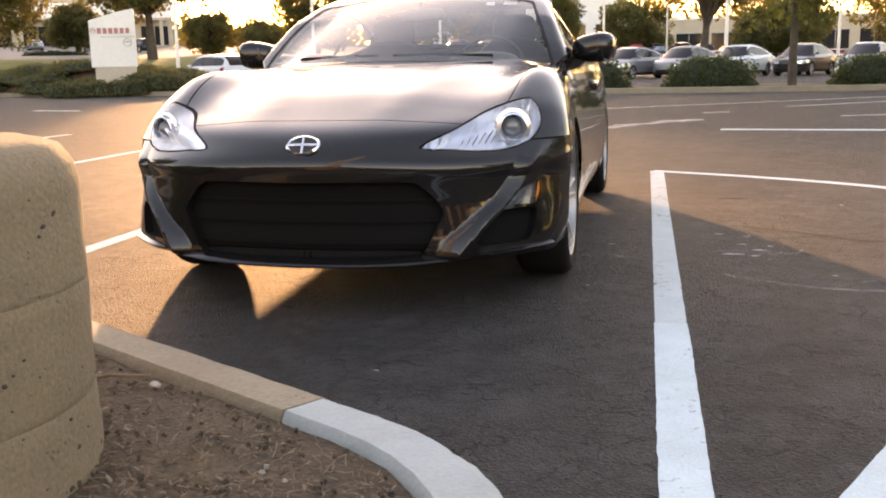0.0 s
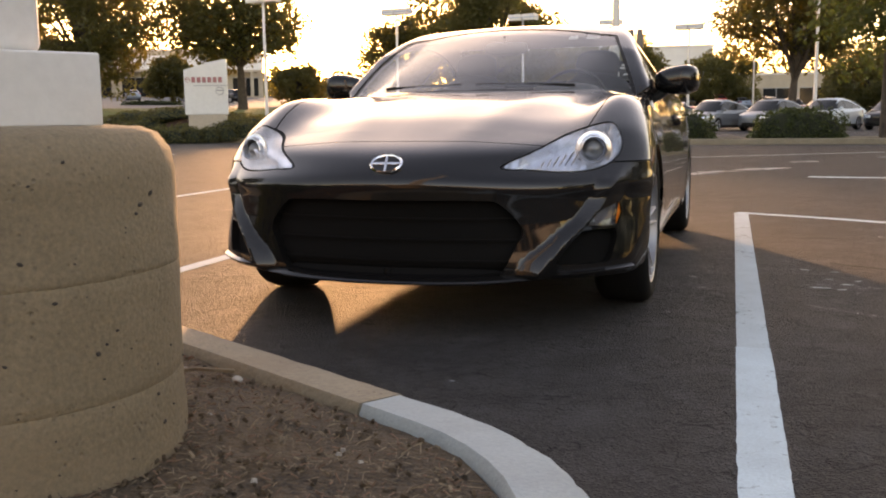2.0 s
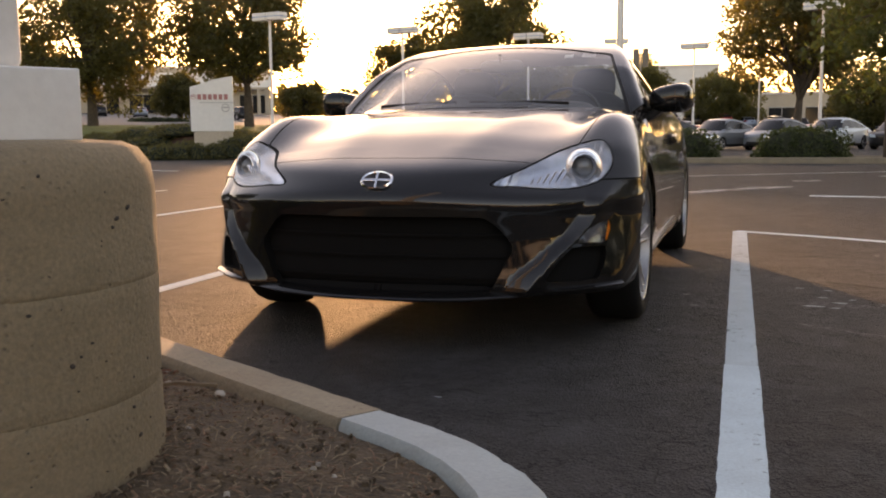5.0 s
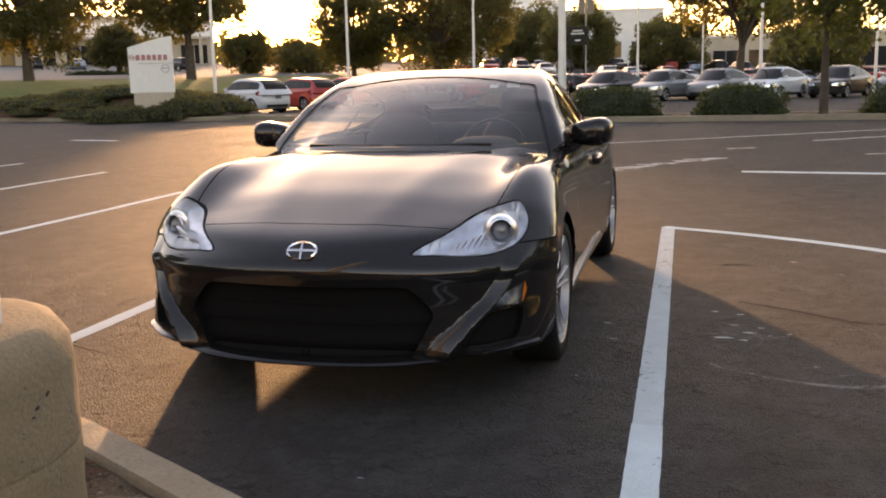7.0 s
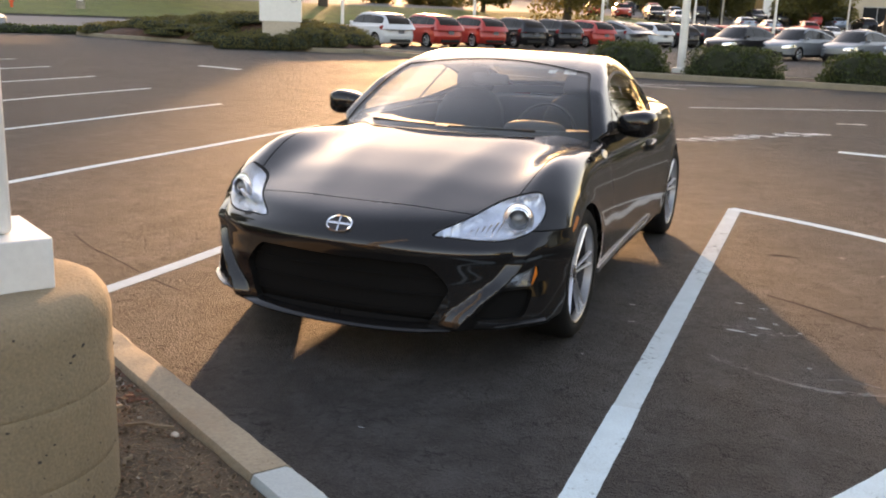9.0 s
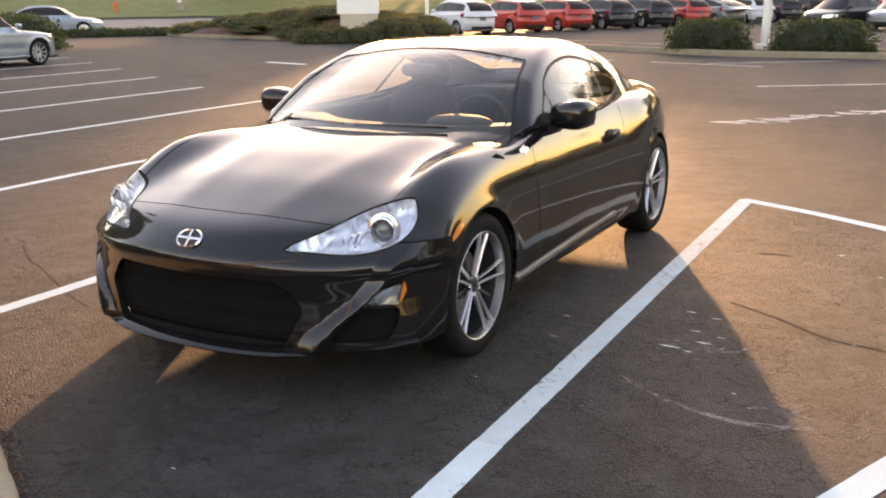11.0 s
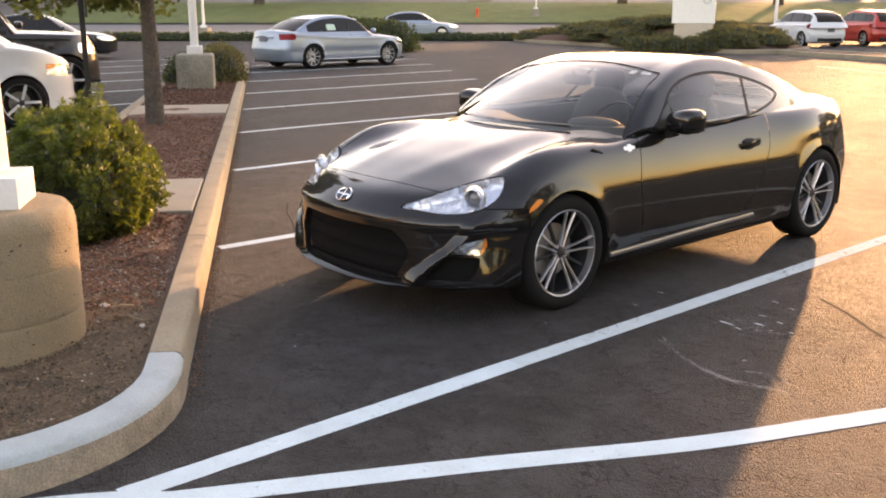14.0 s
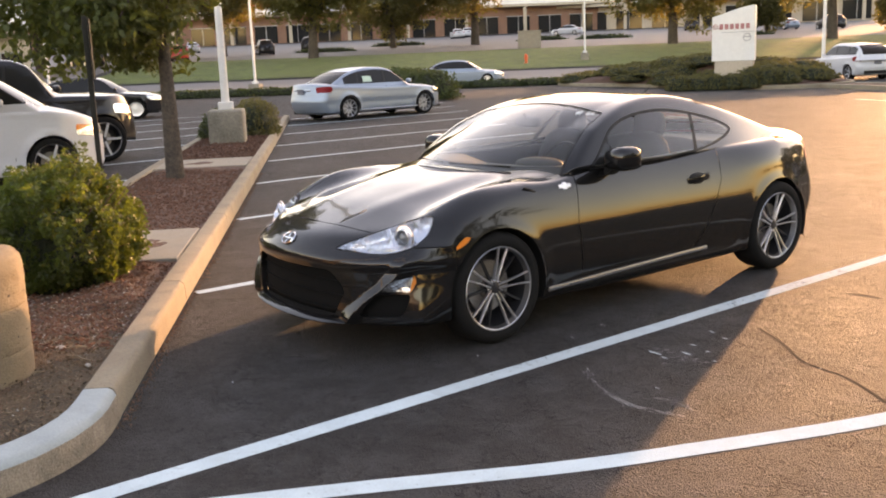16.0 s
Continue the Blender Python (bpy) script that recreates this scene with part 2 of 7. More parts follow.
M["grey_steel"] = mat("grey_steel", (0.35, 0.35, 0.36), 0.45, metal=0.6, var=0.1)
M["black_steel"] = mat("black_steel", (0.018, 0.019, 0.016), 0.6, var=0.15, spec=0.2)
M["rust"] = mat("rust_stain", (0.36, 0.27, 0.18), 0.9, var=0.3)
M["white_wall"] = mat("white_wall", (0.72, 0.71, 0.7), 0.7, var=0.08, scale=0.6, fine=20)
M["tan_wall"] = mat("tan_wall", (0.45, 0.38, 0.3), 0.8, var=0.12, scale=0.5, fine=15)
M["brick_wall"] = mat("brick_wall", (0.26, 0.14, 0.1), 0.85, var=0.2, scale=0.7, fine=18)
M["showroom"] = mat("showroom_wall", (0.24, 0.21, 0.18), 0.8, var=0.12, scale=0.5, fine=15)
M["dark_window"] = mat("dark_window", (0.02, 0.022, 0.025), 0.08, var=0.1)
M["red_sign"] = mat("red_sign", (0.5, 0.03, 0.03), 0.4, var=0.05)
M["orange_paint"] = mat("orange_paint", (0.7, 0.1, 0.03), 0.6, var=0.1)
M["bark"] = mat("bark", (0.075, 0.058, 0.045), 0.95, var=0.4, scale=4, fine=26, bump=0.02, bump_scale=22)
M["leaf"] = leaf_mat("tree_leaf", (0.05, 0.075, 0.022), (0.16, 0.17, 0.03))
M["leaf_far"] = leaf_mat("far_tree_leaf", (0.07, 0.08, 0.03), (0.24, 0.19, 0.04))
M["leaf_bush"] = leaf_mat("bush_leaf", (0.045, 0.076, 0.016), (0.15, 0.19, 0.025), 0.46)
M["bare_twig"] = mat("bare_twig", (0.30, 0.21, 0.14), 0.8, var=0.25)
M["leaf_ground"] = leaf_mat("ground_cover_leaf", (0.095, 0.092, 0.036), (0.16, 0.14, 0.035))
M["leaf_hedge"] = leaf_mat("hedge_leaf", (0.045, 0.07, 0.025), (0.08, 0.10, 0.025))
M["twig"] = mat("twig", (0.1, 0.07, 0.05), 0.9, var=0.3)
# car
M["paint"] = mat("black_car_paint", (0.006, 0.0055, 0.0055), 0.6, var=0.05, coat=1.0, spec=0.05)
M["paint"].node_tree.nodes["Principled BSDF"].inputs["Coat Roughness"].default_value = 0.06
M["grille"] = mat("grille_black", (0.006, 0.006, 0.006), 0.8, var=0.1, spec=0.08)
M["gap"] = mat("panel_gap", (0.003, 0.003, 0.003), 0.9, var=0.1)
M["black_plastic"] = mat("black_plastic", (0.012, 0.012, 0.012), 0.6, var=0.2, fine=200, bump=0.0005, spec=0.25)
M["rubber"] = mat("tyre_rubber", (0.010, 0.010, 0.010), 0.85, spec=0.15, var=0.2, fine=120, bump=0.001)
M["alloy"] = mat("machined_alloy", (0.72, 0.72, 0.74), 0.34, metal=1.0, var=0.06, fine=90)
M["dark_alloy"] = mat("dark_alloy", (0.05, 0.05, 0.055), 0.4, metal=0.7, var=0.1)
M["sill"] = mat("lit_skirt_edge", (0.25, 0.25, 0.27), 0.3, metal=0.8, var=0.05)
M["chrome"] = mat("chrome", (0.85, 0.85, 0.87), 0.08, metal=1.0, var=0.03)
M["lamp_silver"] = mat("lamp_reflector", (0.8, 0.82, 0.86), 0.2, metal=0.9, var=0.06, fine=40)
M["lamp_white"] = mat("lamp_housing", (0.76, 0.79, 0.84), 0.12, metal=0.9, var=0.05, fine=30, bump=0.006, bump_scale=26)
M["amber"] = mat("amber_lens", (0.75, 0.2, 0.03), 0.15, var=0.05, coat=1.0)
M["red_lens"] = mat("red_lens", (0.22, 0.004, 0.007), 0.35, var=0.1, spec=0.2)
M["glass"] = pane("window_glass", (0.86, 0.89, 0.87), 0.06)
M["lens"] = pane("lamp_lens", (0.93, 0.95, 0.97))
M["dark_glass"] = mat("dark_car_glass", (0.018, 0.018, 0.018), 0.05, var=0.1, spec=0.22)
M["rear_glass"] = mat("rear_car_glass", (0.030, 0.025, 0.022), 0.25, var=0.2, spec=0.06)
M["projector"] = mat("projector_glass", (0.10, 0.11, 0.12), 0.06, var=0.1, coat=1.0)
M["seat"] = mat("seat_cloth", (0.03, 0.03, 0.032), 0.9, var=0.2, fine=200, bump=0.001)
M["cabin"] = mat("cabin_plastic", (0.035, 0.034, 0.034), 0.7, var=0.15)
M["liner"] = mat("roof_liner", (0.2, 0.19, 0.18), 0.9, var=0.1)
M["paper"] = mat("white_paper", (0.8, 0.82, 0.84), 0.7, var=0.04)
M["blue_paper"] = mat("blue_paper", (0.15, 0.3, 0.55), 0.6, var=0.04)
M["silver_wheel"] = mat("silver_wheel_paint", (0.50, 0.52, 0.54), 0.45, metal=0.2, var=0.05)
M["green_paper"] = mat("pale_green_paper", (0.45, 0.62, 0.52), 0.7, var=0.06)
M["rim"] = mat("rim_alloy", (0.38, 0.38, 0.39), 0.42, metal=1.0, var=0.08, fine=90)
M["disc"] = mat("brake_disc", (0.3, 0.29, 0.28), 0.4, metal=0.9, var=0.15)
for key, rgb, metal in (("silver", (0.24, 0.30, 0.37), 0.5), ("white_car", (0.52, 0.54, 0.57), 0.0), ("grey_car", (0.17, 0.19, 0.21), 0.3),
                        ("dark_car", (0.012, 0.011, 0.013), 0.0), ("red_car", (0.42, 0.03, 0.02), 0.2), ("pale_car", (0.55, 0.62, 0.66), 0.1),
                        ("navy_car", (0.02, 0.025, 0.06), 0.3)):
    M[key] = mat(key + "_paint", rgb, 0.38, metal=metal, var=0.04, coat=0.45 if rgb[0] > 0.05 else 0.8, spec=0.5 if rgb[0] > 0.05 else 0.1)

# ---- building helpers ----
def link_mesh(name, verts, faces, material, parent=None, label="", smooth=True, normals=None):
    me = bpy.data.meshes.new(name)
    me.from_pydata([tuple(v) for v in verts], [], [tuple(int(i) for i in f) for f in faces])
    if material is not None:
        me.materials.append(material)
    if smooth:
        me.polygons.foreach_set("use_smooth", [True] * len(me.polygons))
    if normals is not None:
        me.normals_split_custom_set_from_vertices([tuple(n) for n in normals])
    ob = new(name, me)
    if parent is not None:
        ob.parent = parent
    if label:
        ob["label"] = label
    return ob


def part(name, bm, material, parent=None, label="", smooth=False):
    """Links a bmesh as ONE mesh object, under a thing or a part where one is given."""
    me = bpy.data.meshes.new(name)
    bmesh.ops.recalc_face_normals(bm, faces=bm.faces[:])
    bm.to_mesh(me)
    bm.free()
    me.materials.append(material)
    if smooth:
        me.polygons.foreach_set("use_smooth", [True] * len(me.polygons))
        me.set_sharp_from_angle(angle=radians(smooth if smooth > 1 else 40))
    ob = new(name, me)
    if parent is not None:
        ob.parent = parent
    if label:
        ob["label"] = label
    return ob


def thing(name, label, category, at=(0, 0, 0), rz=0.0, group="", kind=""):
    ob = new(name)
    ob.empty_display_size = 0.2
    ob.matrix_basis = pose(at[0], at[1], at[2], 0, 0, rz)
    return tagged(ob, label, category, group, kind)


def box(size, at=(0, 0, 0), bevel=0.0, segs=2, bm=None, m=None, taper=1.0):
    """A block standing on at (its base's middle)."""
    bm = bm or bmesh.new()
    mm = (m or Matrix()) @ Matrix.Translation((at[0], at[1], at[2] + size[2] / 2)) @ Matrix.Diagonal((*size, 1))
    made = bmesh.ops.create_cube(bm, size=1.0, matrix=mm)["verts"]
    if taper != 1.0:
        top = sorted(made, key=lambda v: -v.co.z)[:4]
        c = sum((v.co for v in top), Vector()) / 4
        for v in top:
            v.co.x, v.co.y = c.x + (v.co.x - c.x) * taper, c.y + (v.co.y - c.y) * taper
    if bevel:
        edges = list({e for v in made for e in v.link_edges})
        bmesh.ops.bevel(bm, geom=edges, offset=bevel, segments=segs, affect="EDGES", profile=0.5)
    return bm


def tube(r1, r2, a, b, segs=16, bm=None, caps=True):
    """A round bar from a to b."""
    bm = bm or bmesh.new()
    a, b = Vector(a), Vector(b)
    d = b - a
    m = Matrix.Translation((a + b) / 2) @ d.to_track_quat("Z", "Y").to_matrix().to_4x4()
    bmesh.ops.create_cone(bm, cap_ends=caps, segments=segs, radius1=r1, radius2=r2, depth=d.length, matrix=m)
    return bm


def lathe(profile, segs=48, axis="x", bm=None, at=(0, 0, 0), closed=False):
    """Turns (radius, along) pairs round an axis."""
    bm = bm or bmesh.new()
    rings = []
    for k in range(segs):
        a = 2 * math.pi * k / segs
        c, s = math.cos(a), math.sin(a)
        ring = []
        for r, h in profile:
            p = (h, r * c, r * s) if axis == "x" else ((r * c, r * s, h) if axis == "z" else (r * c, h, r * s))
            ring.append(bm.verts.new((p[0] + at[0], p[1] + at[1], p[2] + at[2])))
        rings.append(ring)
    n = len(profile)
    for k in range(segs):
        A, B = rings[k], rings[(k + 1) % segs]
        for i in range(n if closed else n - 1):
            j = (i + 1) % n
            bm.faces.new((A[i], A[j], B[j], B[i]))
    return bm


def sweep(path, section, bm=None, up=(0, 0, 1), closed=False, caps=True, scale=None):
    """Sweeps a flat section (side, up pairs) along points."""
    bm = bm or bmesh.new()
    P = [Vector(p) for p in path]
    n, rings = len(P), []
    for i, p in enumerate(P):
        a = P[(i - 1) % n] if (closed or i) else P[0]
        b = P[(i + 1) % n] if (closed or i < n - 1) else P[-1]
        t = (b - a).normalized()
        s = t.cross(Vector(up))
        s = s.normalized() if s.length > 1e-6 else Vector((1, 0, 0))
        u = s.cross(t)
        k = scale[i] if scale else 1.0
        rings.append([bm.verts.new(p + s * x * k + u * y * k) for x, y in section])
    m = len(section)
    for i in range(n if closed else n - 1):
        A, B = rings[i], rings[(i + 1) % n]
        for j in range(m):
            bm.faces.new((A[j], A[(j + 1) % m], B[(j + 1) % m], B[j]))
    if caps and not closed:
        bm.faces.new(rings[0][::-1])
        bm.faces.new(rings[-1])
    return bm


def ribbon(path, width, z, bm=None):
    """A flat strip along points of the ground."""
    bm = bm or bmesh.new()
    P = [Vector((p[0], p[1], 0)) for p in path]
    rows = []
    for i, p in enumerate(P):
        t = (P[min(i + 1, len(P) - 1)] - P[max(i - 1, 0)]).normalized()
        s = Vector((t.y, -t.x, 0)) * width / 2
        rows.append([bm.verts.new((q.x, q.y, z)) for q in (p - s, p + s)])
    for A, B in zip(rows, rows[1:]):
        bm.faces.new((A[0], A[1], B[1], B[0]))
    return bm


def smooth_path(pts, n=40, closed=False):
    """Points along a Catmull-Rom curve."""
    P = [np.array(p, float) for p in pts]
    N, out = len(P), []
    for i in range(N if closed else N - 1):
        p0 = P[(i - 1) % N] if (closed or i) else 2 * P[0] - P[1]
        p1, p2 = P[i], P[(i + 1) % N]
        p3 = P[(i + 2) % N] if (closed or i < N - 2) else 2 * P[-1] - P[-2]
        for k in range(n):
            t = k / n
            out.append(0.5 * (2 * p1 + (p2 - p0) * t + (2 * p0 - 5 * p1 + 4 * p2 - p3) * t * t + (3 * p1 - p0 - 3 * p2 + p3) * t ** 3))
    if not closed:
        out.append(P[-1])
    return [tuple(p) for p in out]


def curve(pts, sigma=0.06):
    """A smoothed table: a function of one number."""
    xs, ys = [p[0] for p in pts], [p[1] for p in pts]
    lo, hi = xs[0] - 0.5, xs[-1] + 0.5
    g = np.linspace(lo, hi, 900)
    step = g[1] - g[0]
    v = np.interp(g, xs, ys)
    # straight on beyond both ends
    v[g < xs[0]] = ys[0] + (g[g < xs[0]] - xs[0]) * (ys[1] - ys[0]) / (xs[1] - xs[0])
    v[g > xs[-1]] = ys[-1] + (g[g > xs[-1]] - xs[-1]) * (ys[-1] - ys[-2]) / (xs[-1] - xs[-2])
    k = np.arange(-int(3 * sigma / step) - 1, int(3 * sigma / step) + 2) * step
    w = np.exp(-0.5 * (k / sigma) ** 2)
    w /= w.sum()
    pad = len(k) // 2
    v = np.convolve(np.pad(v, pad, mode="edge"), w, "valid")
    return lambda q: np.interp(q, g, v)


def smax(values, k):
    v = np.stack(values)
    top = v.max(axis=0)
    return top + k * np.log(np.exp((v - top) / k).sum(axis=0))


def poly_field(pts, u, v):
    """Distance to a polygon in the plane (u, v): minus inside."""
    P = np.array(pts, float)
    best = np.full(u.shape, 1e9)
    inside = np.zeros(u.shape, bool)
    for (ax, ay), (bx, by) in zip(P, np.roll(P, -1, axis=0)):
        dx, dy = bx - ax, by - ay
        t = np.clip(((u - ax) * dx + (v - ay) * dy) / (dx * dx + dy * dy), 0, 1)
        best = np.minimum(best, np.hypot(u - ax - t * dx, v - ay - t * dy))
        cross = (ay > v) != (by > v)
        with np.errstate(divide="ignore", invalid="ignore"):
            inside ^= cross & (u < (bx - ax) * (v - ay) / (by - ay) + ax)
    return np.where(inside, -best, best)


def round_poly(pts, n=6):
    return [p[:2] for p in smooth_path(pts, n, True)]


def shell(F, inner, outer, n):
    """Half a closed skin (x >= 0) where F = 0, met by rays from an inner box to an outer one."""
    nx, ny, nz = n
    index, C = {}, []
    for i in range(nx + 1):
        for j in range(ny + 1):
            for k in range(nz + 1):
                if i == nx or j in (0, ny) or k in (0, nz):
                    index[i, j, k] = len(C)
                    C.append((i / nx, j / ny, k / nz))
    C = np.array(C)
    lo_i, hi_i, lo_o, hi_o = (np.array(q, float) for q in (inner[0], inner[1], outer[0], outer[1]))
    A, B = lo_i + C * (hi_i - lo_i), lo_o + C * (hi_o - lo_o)
    t0, t1 = np.zeros(len(C)), np.ones(len(C))
    for _ in range(26):
        t = (t0 + t1) / 2
        out = F(A + (B - A) * t[:, None]) > 0
        t1, t0 = np.where(out, t, t1), np.where(out, t0, t)
    V = A + (B - A) * ((t0 + t1) / 2)[:, None]
    quads = []
    def add(a, b, c, d):
        quads.append((index[a], index[b], index[c], index[d]))
    for j in range(ny):
        for k in range(nz):
            add((nx, j, k), (nx, j + 1, k), (nx, j + 1, k + 1), (nx, j, k + 1))
    for i in range(nx):
        for j in range(ny):
            add((i, j, nz), (i + 1, j, nz), (i + 1, j + 1, nz), (i, j + 1, nz))
            add((i, j, 0), (i, j + 1, 0), (i + 1, j + 1, 0), (i + 1, j, 0))
        for k in range(nz):
            add((i, 0, k), (i + 1, 0, k), (i + 1, 0, k + 1), (i, 0, k + 1))
            add((i, ny, k), (i, ny, k + 1), (i + 1, ny, k + 1), (i + 1, ny, k))
    T = [q for a, b, c, d in quads for q in ((a, b, c), (a, c, d))]
    return V, np.array(T)


class Skin:
    """A skin of triangles, each with a label, that can be cut along the zero lines of fields."""
    def __init__(self, V, T, label):
        self.V, self.T = V, T
        self.L = np.array([label] * len(T), dtype=object)

    def cut(self, field, label, among):
        g = field(self.V)
        g = np.where(np.abs(g) < 1e-7, 1e-7, g)
        sel = np.isin(self.L.astype(str), list(among))
        s = g[self.T] < 0
        n = s.sum(axis=1)
        mixed = np.where(sel & (n > 0) & (n < 3))[0]
        self.L[sel & (n == 3)] = label
        if not len(mixed):
            return
        newV, made, newT, newL = [], {}, [], []
        base = len(self.V)

        def mid(a, b):
            key = (min(a, b), max(a, b))
            if key not in made:
                t = g[a] / (g[a] - g[b])
                made[key] = base + len(newV)
                newV.append(self.V[a] + t * (self.V[b] - self.V[a]))
            return made[key]

        for ti in mixed:
            a, b, c = (int(q) for q in self.T[ti])
            while (g[a] < 0) == (g[b] < 0) or (g[a] < 0) == (g[c] < 0):
                a, b, c = b, c, a
            p, q = mid(a, b), mid(a, c)
            la, lb = (label, self.L[ti]) if g[a] < 0 else (self.L[ti], label)
            newT += [(a, p, q), (p, b, c), (p, c, q)]
            newL += [la, lb, lb]
        keep = np.ones(len(self.T), bool)
        keep[mixed] = False
        self.V = np.vstack([self.V, np.array(newV)])
        self.T = np.vstack([self.T[keep], np.array(newT)])
        self.L = np.concatenate([self.L[keep], np.array(newL, dtype=object)])

    def get(self, label):
        T = self.T[self.L.astype(str) == label]
        used, inv = np.unique(T, return_inverse=True)
        return self.V[used], inv.reshape(-1, 3)


def grad(F, V, e=0.004):
    N = np.stack([(F(V + d) - F(V - d)) for d in np.eye(3) * e], axis=1)
    return N / np.maximum(np.linalg.norm(N, axis=1, keepdims=True), 1e-9)


def pieces(T):
    """The connected pieces of a list of triangles."""
    root = {}

    def find(a):
        while root.setdefault(a, a) != a:
            root[a] = root[root[a]]
            a = root[a]
        return a

    for a, b, c in T:
        ra, rb, rc = find(int(a)), find(int(b)), find(int(c))
        root[ra] = rb
        root[find(rc)] = find(rb)
    groups = {}
    for t in T:
        groups.setdefault(find(int(t[0])), []).append(t)
    return [np.array(g) for g in groups.values()]


def both_sides(V, T):
    """A half skin and its mirror image, joined along the middle."""
    mid = np.abs(V[:, 0]) < 1e-5
    idx = np.where(mid, np.arange(len(V)), 0)
    idx[~mid] = len(V) + np.arange((~mid).sum())
    W = V[~mid] * (-1, 1, 1)
    return np.vstack([V, W]), np.vstack([T, idx[T][:, ::-1]])

# ---- the black coupe ----
CAR_LEN, WHEEL_F, WHEEL_R, WHEEL_Z, CAR_SCALE = 4.235, 0.85, 3.42, 0.312, 1.012
hood_z = curve([(-0.1, 0.55), (0.0, 0.60), (0.1, 0.648), (0.25, 0.69), (0.5, 0.765), (0.8, 0.83), (1.1, 0.88), (1.35, 0.91), (1.7, 0.925),
                (2.8, 0.925), (3.5, 0.93), (3.95, 0.945), (4.2, 0.935), (4.4, 0.90)], 0.05)
nose_y = curve([(0.05, 0.16), (0.14, 0.06), (0.175, 0.0), (0.2, 0.006), (0.3, 0.02), (0.4, 0.018), (0.47, 0.006), (0.535, -0.008), (0.555, -0.002), (0.585, 0.022),
                (0.64, 0.075), (0.72, 0.2), (0.9, 0.6)], 0.010)
# slanting band from chin to lamp: its inner and outer edges
band_in = curve([(0.15, 0.40), (0.212, 0.425), (0.271, 0.46), (0.33, 0.545), (0.41, 0.632), (0.466, 0.668), (0.53, 0.70), (0.6, 0.72)], 0.012)
band_out = curve([(0.15, 0.50), (0.25, 0.57), (0.33, 0.635), (0.39, 0.695), (0.453, 0.745), (0.56, 0.79), (0.6, 0.80)], 0.012)
side_w = curve([(0.0, 0.87), (0.3, 0.884), (0.6, 0.89), (0.85, 0.886), (1.15, 0.872), (1.6, 0.858), (2.3, 0.856), (2.8, 0.866), (3.2, 0.884),
                (3.42, 0.880), (3.7, 0.842), (4.0, 0.765), (4.25, 0.66)], 0.1)
side_s = curve([(0.1, -0.06), (0.2, -0.03), (0.3, -0.010), (0.42, 0.002), (0.52, 0.002), (0.60, -0.006), (0.68, -0.020), (0.76, -0.038), (0.84, -0.064), (0.92, -0.10), (1.1, -0.22)], 0.05)
roof_z = curve([(0.6, 0.66), (1.13, 0.90), (1.3, 0.985), (1.6, 1.11), (1.9, 1.213), (2.1, 1.258), (2.35, 1.285), (2.6, 1.278), (2.9, 1.235),
                (3.2, 1.16), (3.5, 1.075), (3.8, 0.985), (4.1, 0.885)], 0.07)
cab_w = curve([(0.9, 0.74), (1.4, 0.76), (1.7, 0.80), (1.95, 0.825), (2.2, 0.82), (2.6, 0.79), (3.0, 0.755), (3.3, 0.70), (3.8, 0.57)], 0.15)


bow_z = curve([(0.1, 0.24), (0.3, 0.24), (0.45, 0.31), (0.53, 0.36), (0.60, 0.58), (0.66, 0.54), (0.72, 0.43), (1.0, 0.42)], 0.02)


def plan_bow(x, z=0.6):
    """How far the nose falls back towards its corners: bluntest at the chin."""
    low = np.clip((0.60 - z) / 0.12, 0, 1)
    b = bow_z(z)
    return np.minimum(b, 0.44) * x ** 2 + np.maximum(b - 0.44, 0) * np.minimum(np.abs(x), 0.6) ** 2 + 0.20 * np.abs(x) ** 8 * (1 - low) + 0.60 * x ** 6 * low


